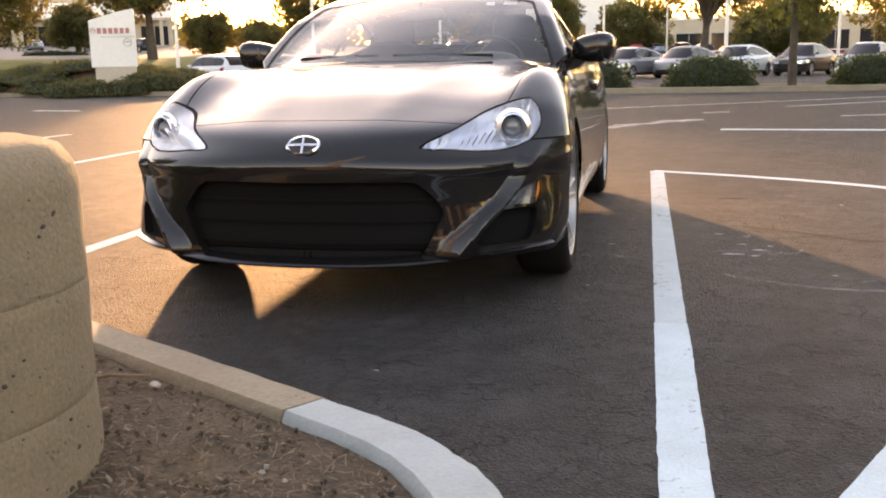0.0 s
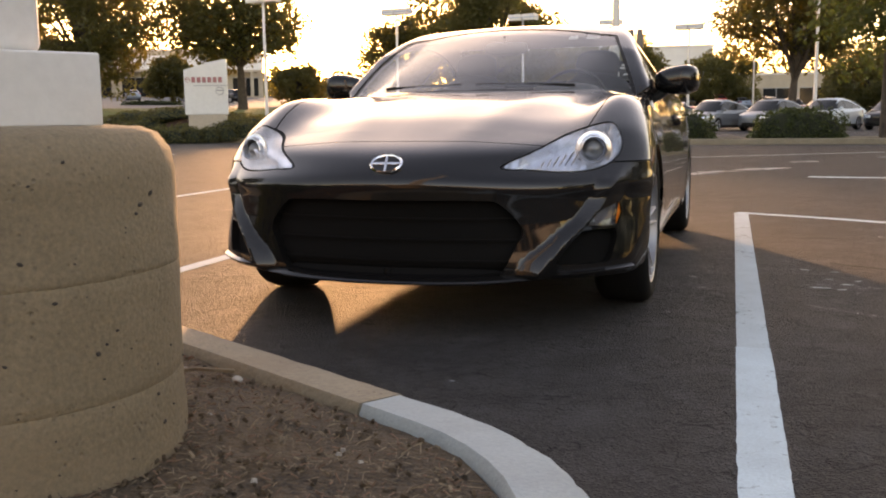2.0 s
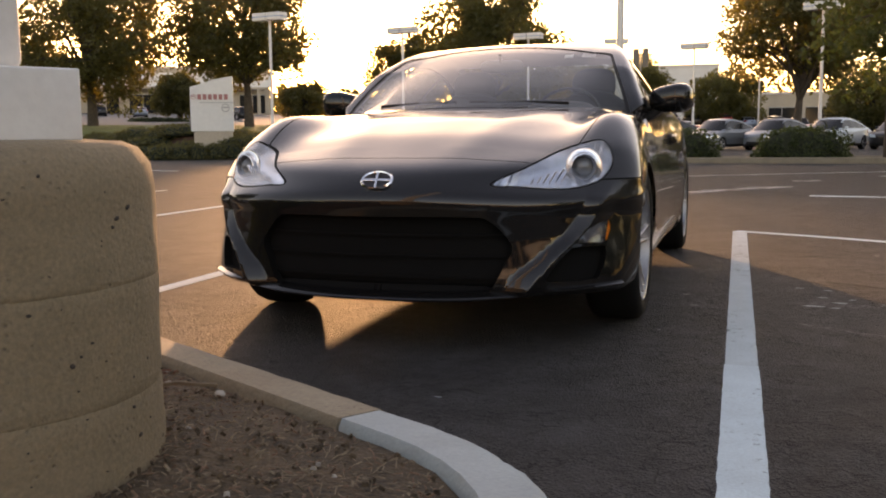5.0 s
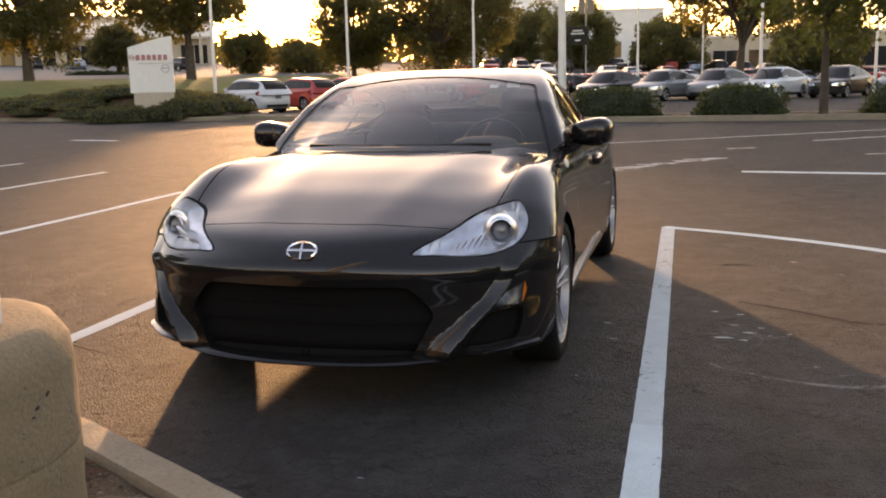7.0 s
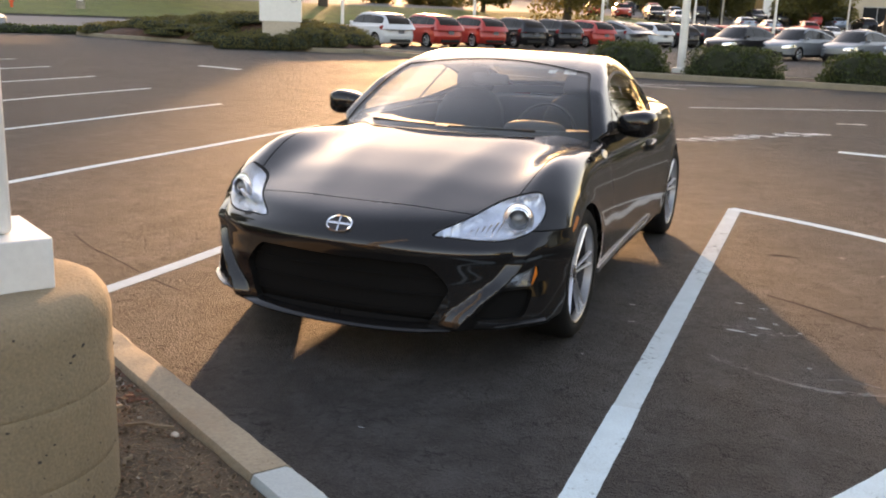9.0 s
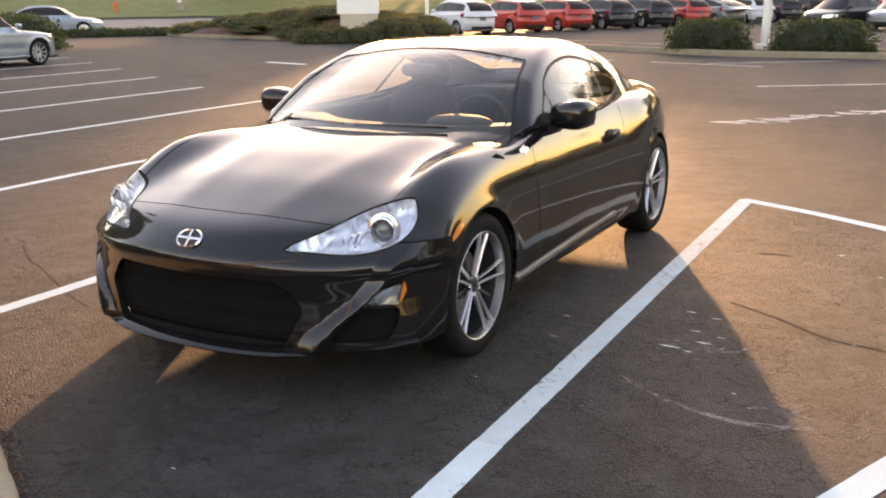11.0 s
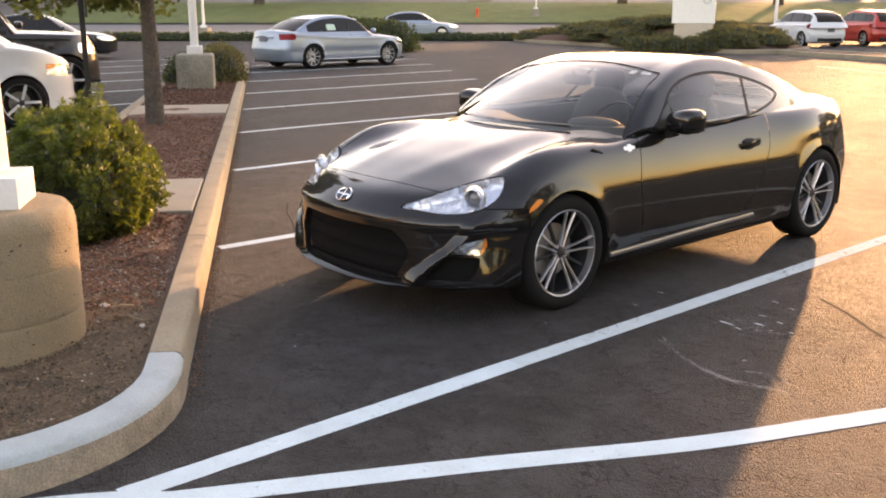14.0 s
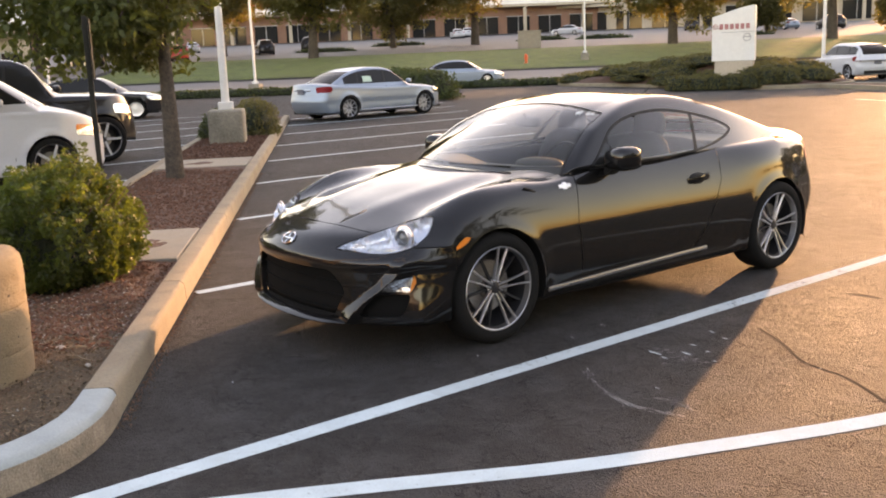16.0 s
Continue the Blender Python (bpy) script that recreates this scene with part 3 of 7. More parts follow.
def car_body(P):
    x, y, z = P[:, 0], P[:, 1], P[:, 2]
    top = hood_z(y - 0.12 * x ** 2) - 0.055 * (x / 0.8) ** 2 * np.clip(1.4 - y, 0.25, 1)
    top = top - 0.05 * np.clip((np.abs(x) - 0.70) / 0.2, 0, 1) ** 2
    # front wings swell over the wheels, and the bonnet lies a little lower between them
    top = top + 0.066 * np.exp(-((x - 0.74) / 0.12) ** 2 - ((y - 0.71) / 0.32) ** 2)
    top = top - 0.040 * np.exp(-((x - 0.73) / 0.14) ** 2 - ((y - 1.40) / 0.24) ** 2)
    top = top - 0.06 * np.clip((x - 0.35) / 0.35, 0, 1.5) ** 2 * np.clip((y - 3.5) / 0.45, 0, 1)
    top = top - 0.009 * np.exp(-((x - 0.50) / 0.13) ** 2 - ((y - 1.0) / 0.5) ** 2)
    top = top + 0.005 * np.exp(-((x - 0.20 - 0.14 * y) / 0.09) ** 2) * np.clip((1.2 - y) * 2, 0, 1) * np.clip((y - 0.1) * 4, 0, 1)
    front = nose_y(z) + plan_bow(x, z)
    # slanting band, its outer edge proud, and the hollow outside it
    bi, bo = band_in(z), band_out(z)
    u = (x - bi) / (bo - bi)
    low = np.clip((0.60 - z) / 0.09, 0, 1) * np.clip((z - 0.15) / 0.04, 0, 1)
    front = front - low * 0.030 * np.exp(-((x - 0.85) / 0.06) ** 2) * np.clip((0.62 - z) / 0.40, 0, 1)
    front = front - low * 0.040 * np.clip(np.minimum((u - 0.2) / 0.8, 1 - (x - bo) / 0.04), 0, 1)
    rear = CAR_LEN - 0.085 - 0.26 * x ** 2 - 0.42 * np.abs(x) ** 6 + 0.07 * np.exp(-((z - 0.50) / 0.16) ** 2) - 0.3 * np.clip(0.4 - z, 0, 1) ** 2
    side = side_w(y) + side_s(z)
    # arch lips, and the hollow along the door
    for yw in (WHEEL_F, WHEEL_R):
        r = np.hypot(y - yw, z - 0.30)
        side = side + 0.006 * np.exp(-((r - 0.345) / 0.045) ** 2)
    side = side + 0.016 * np.exp(-((z - 0.22) / 0.035) ** 2) * np.exp(-((y - 2.1) / 0.8) ** 6)
    side = side + 0.014 * np.exp(-((z - 0.80) / 0.10) ** 2) * np.exp(-((y - 3.35) / 0.35) ** 2)
    return smax([z - top, front - y, y - rear, x - side, 0.155 + 0.02 * np.abs(y - 2.1) - z], 0.016)


def cab_q(x, y):
    """Distance along the roof's middle line that a point over (x, y) answers to."""
    ax = np.abs(x)
    bow = 0.58 * np.minimum(ax, 0.46) ** 2 + np.clip(ax - 0.46, 0, 1) * (0.05 + 0.9 * np.clip((1.78 - y) / 0.38, 0, 1))
    return y - bow * np.clip((2.9 - y) / 1.2, 0, 1) + 0.20 * x ** 2 * np.clip(y - 2.6, 0, 1)


def car_cab(P):
    x, y, z = P[:, 0], P[:, 1], P[:, 2]
    roof = roof_z(cab_q(x, y)) - 0.06 * x ** 2
    side = cab_w(y) - 0.62 * np.clip(z - 0.9, 0, 1) - 0.9 * np.clip(0.9 - z, 0, 1) - 0.45 * np.clip(z - 1.0, 0, 1) ** 2
    return smax([z - roof, x - side, 0.6 - z], 0.013)


def sy(P):
    return P[:, 0] + 0.5 * P[:, 1]


LAMP = round_poly([(0.455, 0.590), (0.62, 0.646), (0.80, 0.703), (0.965, 0.742), (1.005, 0.72), (1.0, 0.655), (0.93, 0.600), (0.82, 0.574), (0.70, 0.570), (0.56, 0.580)], 4)
FOG = [(0.785, 0.383), (0.84, 0.430), (0.96, 0.460), (0.968, 0.42), (0.940, 0.373)]
FOGHOLE = [(0.645, 0.246), (0.695, 0.305), (0.765, 0.366), (0.935, 0.364), (0.935, 0.33), (0.915, 0.28), (0.89, 0.246)]
GRILLE = round_poly([(-0.3, 0.478), (0.0, 0.478), (0.33, 0.478), (0.41, 0.462), (0.485, 0.375), (0.465, 0.32), (0.415, 0.222), (0.37, 0.206), (0.0, 0.204), (-0.3, 0.204)], 4)
hood_edge = curve([(0.2, 0.56), (0.46, 0.655), (0.8, 0.69), (1.2, 0.70), (1.6, 0.685)], 0.06)
DLO = round_poly([(1.63, 0.885), (1.70, 0.945), (1.80, 1.025), (1.90, 1.098), (2.05, 1.152), (2.25, 1.180), (2.47, 1.182), (2.72, 1.148), (2.97, 1.088), (3.12, 1.022), (3.08, 0.985), (2.93, 0.945), (2.62, 0.902), (2.2, 0.888), (1.88, 0.880)], 5)
DOOR = [(1.50, 0.285), (1.47, 0.60), (1.50, 0.80), (1.53, 1.3), (2.78, 1.3), (2.83, 0.95), (2.80, 0.70), (2.62, 0.40), (2.50, 0.285)]


def wheel(parent, at, side, radius=0.312, width=0.215, rim_r=0.232, style="twin"):
    """Tyre, rim, spokes, hub and disc; side = 1 where the outer face looks to +x."""
    w = new("wheel")
    w.parent = parent
    w.matrix_basis = pose(at[0], at[1], at[2], 0, 0, 0 if side > 0 else 180)
    h = width / 2
    part("tyre", lathe([(rim_r - 0.004, -h * 0.86), (rim_r + 0.012, -h * 0.98), (radius - 0.03, -h), (radius - 0.008, -h * 0.84), (radius, -h * 0.6), (radius, h * 0.6),
                        (radius - 0.008, h * 0.84), (radius - 0.03, h), (rim_r + 0.012, h * 0.98), (rim_r - 0.004, h * 0.86)], 56), M["rubber"], w, "black tyre", smooth=50)
    part("rim", lathe([(rim_r - 0.004, h * 0.80), (rim_r + 0.004, h * 0.90), (rim_r - 0.001, h * 0.95), (rim_r - 0.007, h * 0.92), (rim_r - 0.012, h * 0.6), (rim_r - 0.03, -h * 0.8)], 56),
         M["rim"], w, "machined alloy rim", smooth=50)
    part("barrel", lathe([(rim_r - 0.013, h * 0.58), (rim_r - 0.032, -h * 0.8), (0.02, -h * 0.8)], 40), M["dark_alloy"], w, smooth=50)
    part("brake_disc", lathe([(0.145, -0.02), (0.145, 0.0), (0.07, 0.0), (0.07, 0.02), (0.001, 0.02)], 40), M["disc"], w, smooth=30)
    part("hub", lathe([(0.056, h * 0.3), (0.052, h * 0.48), (0.040, h * 0.56), (0.028, h * 0.58), (0.026, h * 0.64), (0.018, h * 0.67), (0.0005, h * 0.68)], 32), M["dark_alloy"], w, smooth=40)
    if style == "twin":
        for k in range(5):
            a0 = 2 * math.pi * (k + 0.1) / 5
            for off in (-1, 1):
                pts = []
                for r, sp, hx in ((0.030, 0.010, 0.58), (0.10, 0.016, 0.68), (0.16, 0.022, 0.76), (rim_r - 0.004, 0.033, 0.86)):
                    ca, sa = math.cos(a0), math.sin(a0)
                    q = off * sp
                    pts.append((h * hx, r * ca - q * sa, r * sa + q * ca))
                part("spoke", sweep(pts, [(-0.0050, -0.014), (0.0050, -0.014), (0.0042, 0.002), (0.0025, 0.004), (-0.0025, 0.004), (-0.0042, 0.002)], up=(1, 0, 0)), M["alloy"], w, smooth=40)
            # dark spoke set back between the pairs
            a1 = a0 + math.pi / 5
            pts = [(h * 0.40, r * math.cos(a1), r * math.sin(a1)) for r in (0.05, 0.12, rim_r - 0.012)]
            part("rear_spoke", sweep(pts, [(-0.008, -0.01), (0.008, -0.01), (0.006, 0.006), (-0.006, 0.006)], up=(1, 0, 0)), M["dark_alloy"], w)
            bolt = tube(0.009, 0.008, (h * 0.45, 0.042 * math.cos(a1), 0.042 * math.sin(a1)), (h * 0.66, 0.042 * math.cos(a1), 0.042 * math.sin(a1)), 8)
            part("wheel_nut", bolt, M["chrome"], w)
    else:
        n = 10 if style == "ten" else 5
        for k in range(n):
            a0 = 2 * math.pi * k / n
            wd = 0.022 if n == 10 else 0.04
            pts = [(h * hx, r * math.cos(a0), r * math.sin(a0)) for r, hx in ((0.04, 0.58), (0.12, 0.70), (rim_r - 0.006, 0.82))]
            part("spoke", sweep(pts, [(-wd / 2, -0.012), (wd / 2, -0.012), (wd * 0.4, 0.005), (-wd * 0.4, 0.005)], up=(1, 0, 0)), M["silver_wheel"], w)
    return w


def skin_x(y, z):
    """How far out the car's side lies at (y, z)."""
    x = np.linspace(0.5, 1.0, 3000)
    P = np.stack([x, np.full(3000, y), np.full(3000, z)], 1)
    return float(x[np.argmax(car_body(P) > 0)])


def put(bm, m):
    bmesh.ops.transform(bm, matrix=m, verts=bm.verts[:])
    return bm


def blob(rx, ry, rz, at=(0, 0, 0), power=2.6, segs=20, bm=None, m=None):
    """A rounded, boxy swelling."""
    bm = bm or bmesh.new()
    made = bmesh.ops.create_icosphere(bm, subdivisions=3, radius=1.0)["verts"]
    for v in made:
        l = (abs(v.co.x) ** power + abs(v.co.y) ** power + abs(v.co.z) ** power) ** (1 / power)
        c = v.co / l
        v.co = Vector((c.x * rx, c.y * ry, c.z * rz)) + Vector(at)
        if m:
            v.co = m @ v.co
    return bm


def coupe_fittings(car):
    for yw in (WHEEL_F, WHEEL_R):
        for s in (1, -1):
            wheel(car, (s * 0.762, yw, WHEEL_Z), s)
            well = lathe([(0.36, 0.0), (0.36, -0.38), (0.0005, -0.38)], 40, at=(0, yw, 0.305))
            bmesh.ops.delete(well, geom=[v for v in well.verts if v.co.z < 0.17], context="VERTS")
            put(well, Matrix.Translation((s * 0.845, 0, 0)) @ Matrix.Diagonal((s, 1, 1, 1)))
            part("wheel_arch_liner", well, M["black_plastic"], car, smooth=50)
    part("floor_pan", box((1.45, 3.3, 0.04), (0, 2.1, 0.20), 0.015), M["black_plastic"], car)
    # door mirrors
    for s in (1, -1):
        shell_bm = blob(0.106, 0.100, 0.074, power=3.4)
        for v in shell_bm.verts:
            # low and lean at the inner end, square at the outer; the back face flat for the glass
            t = (v.co.x / 0.106 * s + 1) / 2
            v.co.z = v.co.z * (0.78 + 0.22 * min(1.0, t * 1.5)) + 0.012 * (t - 0.5)
            v.co.y = min(v.co.y * (0.85 + 0.25 * t), 0.062)
        turn = Matrix.Translation((s * 0.888, 1.80, 0.937)) @ Matrix.Rotation(s * -0.14, 4, "Z")
        mir = part("door_mirror", put(shell_bm, turn), M["paint"], car, "black gloss mirror shell", smooth=60)
        part("mirror_glass", put(box((0.165, 0.004, 0.105), (s * 0.008, 0.064, -0.0525), 0.001), turn), M["chrome"], mir)
        part("mirror_foot", sweep([(s * 0.765, 1.80, 0.845), (s * 0.80, 1.80, 0.862), (s * 0.83, 1.80, 0.885), (s * 0.85, 1.80, 0.915)], [(-0.045, -0.02), (0.045, -0.02), (0.05, 0.0), (0.04, 0.02), (-0.04, 0.02), (-0.05, 0)]), M["black_plastic"], mir, smooth=50)
        # door handles
        hx = skin_x(2.58, 0.735)
        han = part("door_handle", sweep([(s * (hx - 0.004), 2.48, 0.724), (s * (hx + 0.022), 2.505, 0.728), (s * (hx + 0.028), 2.57, 0.735), (s * (hx + 0.022), 2.65, 0.741), (s * (hx - 0.006), 2.68, 0.743)],
                   [(-0.012, -0.017), (0.008, -0.019), (0.012, 0), (0.008, 0.019), (-0.012, 0.017)], up=(0, 0, 1)), M["paint"], car, "black gloss pull handle", smooth=60)
        part("handle_cup", blob(0.018, 0.075, 0.042, (s * (hx - 0.006), 2.57, 0.728)), M["black_plastic"], han, smooth=60)
        # paler metal strip along the sill, painting in the skirt's sunlit edge
        pts = [(s * (skin_x(y, 0.24 + 0.0226 * (y - 1.22)) + 0.004), y, 0.24 + 0.0226 * (y - 1.22)) for y in np.linspace(1.22, 2.64, 24)]
        part("sill_strip", sweep(pts, [(-0.008, -0.011), (0.006, -0.011), (0.010, 0.0), (0.006, 0.012), (-0.008, 0.012)]), M["sill"], car, smooth=50)
        # wing badge: a small cross of plain bars
        bx = skin_x(1.405, 0.812) + 0.004
        bad = part("wing_badge", put(box((0.006, 0.095, 0.024), (0, 0, -0.012), 0.004), Matrix.Translation((s * (bx - 0.003), 1.405, 0.812)) @ Matrix.Rotation(s * -0.35, 4, "Y")), M["alloy"], car, "small silver wing badge")
        part("badge_bar", put(box((0.007, 0.036, 0.044), (0, 0, -0.022), 0.004), Matrix.Translation((s * (bx - 0.003), 1.405, 0.812)) @ Matrix.Rotation(s * -0.35, 4, "Y")), M["alloy"], bad)
        # wing vent
        vx = skin_x(1.14, 0.815) + 0.006
        part("wing_vent", blob(0.009, 0.058, 0.009, m=Matrix.Translation((s * (vx - 0.01), 1.14, 0.815)) @ Matrix.Rotation(-0.39, 4, "X")), M["black_plastic"], car, smooth=60)
    # nose badge: ring and plain cross bars
    probe = np.stack([np.zeros(2000), np.linspace(-0.1, 0.3, 2000), np.full(2000, 0.602)], 1)
    yb = probe[np.argmax(car_body(probe) < 0), 1]
    mm = Matrix.Translation((0, yb - 0.001, 0.602)) @ Matrix.Rotation(radians(90 - 48), 4, "X")
    emb = part("nose_badge", put(lathe([(0.052, 0.0), (0.060, 0.0), (0.062, 0.006), (0.057, 0.011), (0.052, 0.008)], 40, "z", closed=True), mm @ Matrix.Diagonal((1, 0.72, 1, 1))), M["chrome"], car, "oval chrome ring badge", smooth=50)
    part("badge_plate", put(lathe([(0.0005, 0.003), (0.054, 0.003), (0.054, -0.02)], 40, "z"), mm @ Matrix.Diagonal((1, 0.72, 1, 1))), M["dark_alloy"], emb)
    part("badge_bar", put(box((0.104, 0.010, 0.008), (0, 0, 0.002), 0.002), mm), M["chrome"], emb)
    part("badge_bar", put(box((0.009, 0.078, 0.008), (0, 0, 0.002), 0.002), mm @ Matrix.Rotation(0.12, 4, "Z")), M["chrome"], emb)
    # chin blade, its upper face sloping, and a small fin under each lamp bay
    xs = np.linspace(-0.52, 0.52, 35)
    pts = [(x, float(nose_y(0.19)) + float(plan_bow(x, 0.19)) - 0.006, 0.189 + 0.012 * min(1, abs(x) / 0.45) ** 3) for x in xs]
    part("chin_blade", sweep(pts, [(-0.05, -0.010), (0.008, -0.010), (0.020, -0.006), (0.021, -0.001), (0.012, 0.008), (-0.03, 0.024), (-0.05, 0.026)], scale=[min(1.0, 0.2 + 0.2 * min(k, 34 - k)) for k in range(35)]), M["paint"], car, "gloss black chin blade", smooth=35)
    for s in (1, -1):
        pts = []
        for x in np.linspace(0.60, 0.83, 14):
            probe = np.stack([np.full(900, x), np.linspace(-0.05, 0.7, 900), np.full(900, 0.222)], 1)
            inside = car_body(probe) < 0
            if inside.any():
                pts.append((s * x, float(probe[np.argmax(inside), 1]) + 0.004, 0.216 + 0.008 * (x - 0.6) / 0.27))
        sec = [(-0.03, -0.008), (0.008, -0.008), (0.018, -0.004), (0.018, 0.001), (0.004, 0.010), (-0.03, 0.018)]
        if s < 0:
            sec = [(-u, v) for u, v in reversed(sec)]
        part("corner_fin", sweep(pts, sec, scale=[min(1.0, 0.3 + 0.25 * k) for k in range(len(pts))]), M["paint"], car, "gloss black corner fin", smooth=35)
    # wipers and cowl
    part("cowl", sweep([(x, 1.165 + 0.58 * x * x, 0.850 - 0.05 * x * x - 0.5 * max(0.0, abs(x) - 0.36) ** 1.5) for x in np.linspace(-0.5, 0.5, 21)], [(-0.03, -0.02), (0.03, -0.02), (0.03, 0.006), (-0.03, 0.0)]), M["rubber"], car, smooth=50)
    for x0, x1 in ((0.46, 0.02), (-0.05, -0.47)):
        pts = [(x0 + (x1 - x0) * k / 10, 1.178 + 0.57 * (x0 + (x1 - x0) * k / 10) ** 2 + 0.006 * math.sin(k / 3), 0.915 - 0.028 * (x0 + (x1 - x0) * k / 10) ** 2) for k in range(11)]
        part("wiper", sweep(pts, [(-0.006, -0.006), (0.006, -0.006), (0.003, 0.006), (-0.003, 0.006)]), M["rubber"], car)
    # aerial, roof
    part("aerial", tube(0.006, 0.003, (0, 2.93, 1.21), (0, 3.06, 1.29), 8), M["black_plastic"], car)
    # cabin
    part("dashboard", sweep([(x, 1.46 + 0.58 * min(abs(x), 0.46) ** 2 + 0.95 * max(0.0, abs(x) - 0.46), 0.85) for x in np.linspace(-0.62, 0.62, 15)], [(-0.26, -0.08), (-0.26, -0.05), (-0.05, 0.035), (0.12, 0.045), (0.16, -0.02), (0.12, -0.2), (-0.2, -0.2)]), M["cabin"], car, smooth=50)
    part("binnacle", blob(0.17, 0.11, 0.045, (0.36, 1.62, 0.885)), M["cabin"], car, smooth=60)
    st = part("steering_wheel", put(lathe([(0.170, 0.0), (0.176, 0.012), (0.186, 0.0), (0.176, -0.012)], 36, "z", closed=True), Matrix.Translation((0.36, 1.80, 0.84)) @ Matrix.Rotation(radians(66), 4, "X")), M["cabin"], car, "black leather rim", smooth=60)
    part("boss", blob(0.075, 0.04, 0.06, (0.36, 1.80, 0.835)), M["cabin"], st, smooth=60)
    for a in (0.1, math.pi - 0.1, -math.pi / 2):
        part("wheel_spoke", put(box((0.16, 0.035, 0.016), (0.09, 0, -0.008), 0.005), Matrix.Translation((0.36, 1.80, 0.84)) @ Matrix.Rotation(radians(66), 4, "X") @ Matrix.Rotation(a, 4, "Z")), M["alloy"], st)
    for x in (-0.37, 0.37):
        seat = part("seat", blob(0.24, 0.27, 0.10, (x, 2.18, 0.42), 3.0), M["seat"], car, "black cloth bucket seat", smooth=60)
        part("backrest", blob(0.24, 0.085, 0.33, power=3.0, m=Matrix.Translation((x, 2.50, 0.70)) @ Matrix.Rotation(-0.30, 4, "X")), M["seat"], seat, smooth=60)
        part("head_restraint", blob(0.13, 0.05, 0.095, power=3.0, m=Matrix.Translation((x, 2.63, 1.06)) @ Matrix.Rotation(-0.2, 4, "X")), M["seat"], seat, smooth=60)
    part("rear_seat", blob(0.58, 0.12, 0.26, power=4.0, m=Matrix.Translation((0, 3.05, 0.68)) @ Matrix.Rotation(-0.35, 4, "X")), M["seat"], car, smooth=60)
    part("parcel_shelf", box((1.1, 0.5, 0.03), (0, 3.42, 0.88), 0.01), M["cabin"], car)
    part("cabin_floor", box((1.4, 1.9, 0.02), (0, 2.2, 0.26), 0.005), M["cabin"], car)
    for s in (1, -1):
        part("door_card", put(box((0.03, 1.35, 0.55), (0, 0, 0), 0.01), Matrix.Translation((s * 0.735, 2.18, 0.33))), M["cabin"], car)
    part("rear_view_mirror", blob(0.115, 0.02, 0.035, (0.0, 1.86, 1.125), 4.0), M["cabin"], car, smooth=60)
    part("mirror_stalk", tube(0.01, 0.01, (0, 1.86, 1.13), (0, 1.82, 1.18), 8), M["cabin"], car)
    # stickers inside the top corner of the windscreen
    for dx, sz in ((0.44, 0.07), (0.335, 0.045)):
        mm = Matrix.Translation((dx, 1.985, 1.172)) @ Matrix.Rotation(radians(-62), 4, "X")
        part("sticker", put(box((sz, 0.002, sz * 0.8), (0, 0, 0)), mm), M["paper"], car, "small white paper sticker")


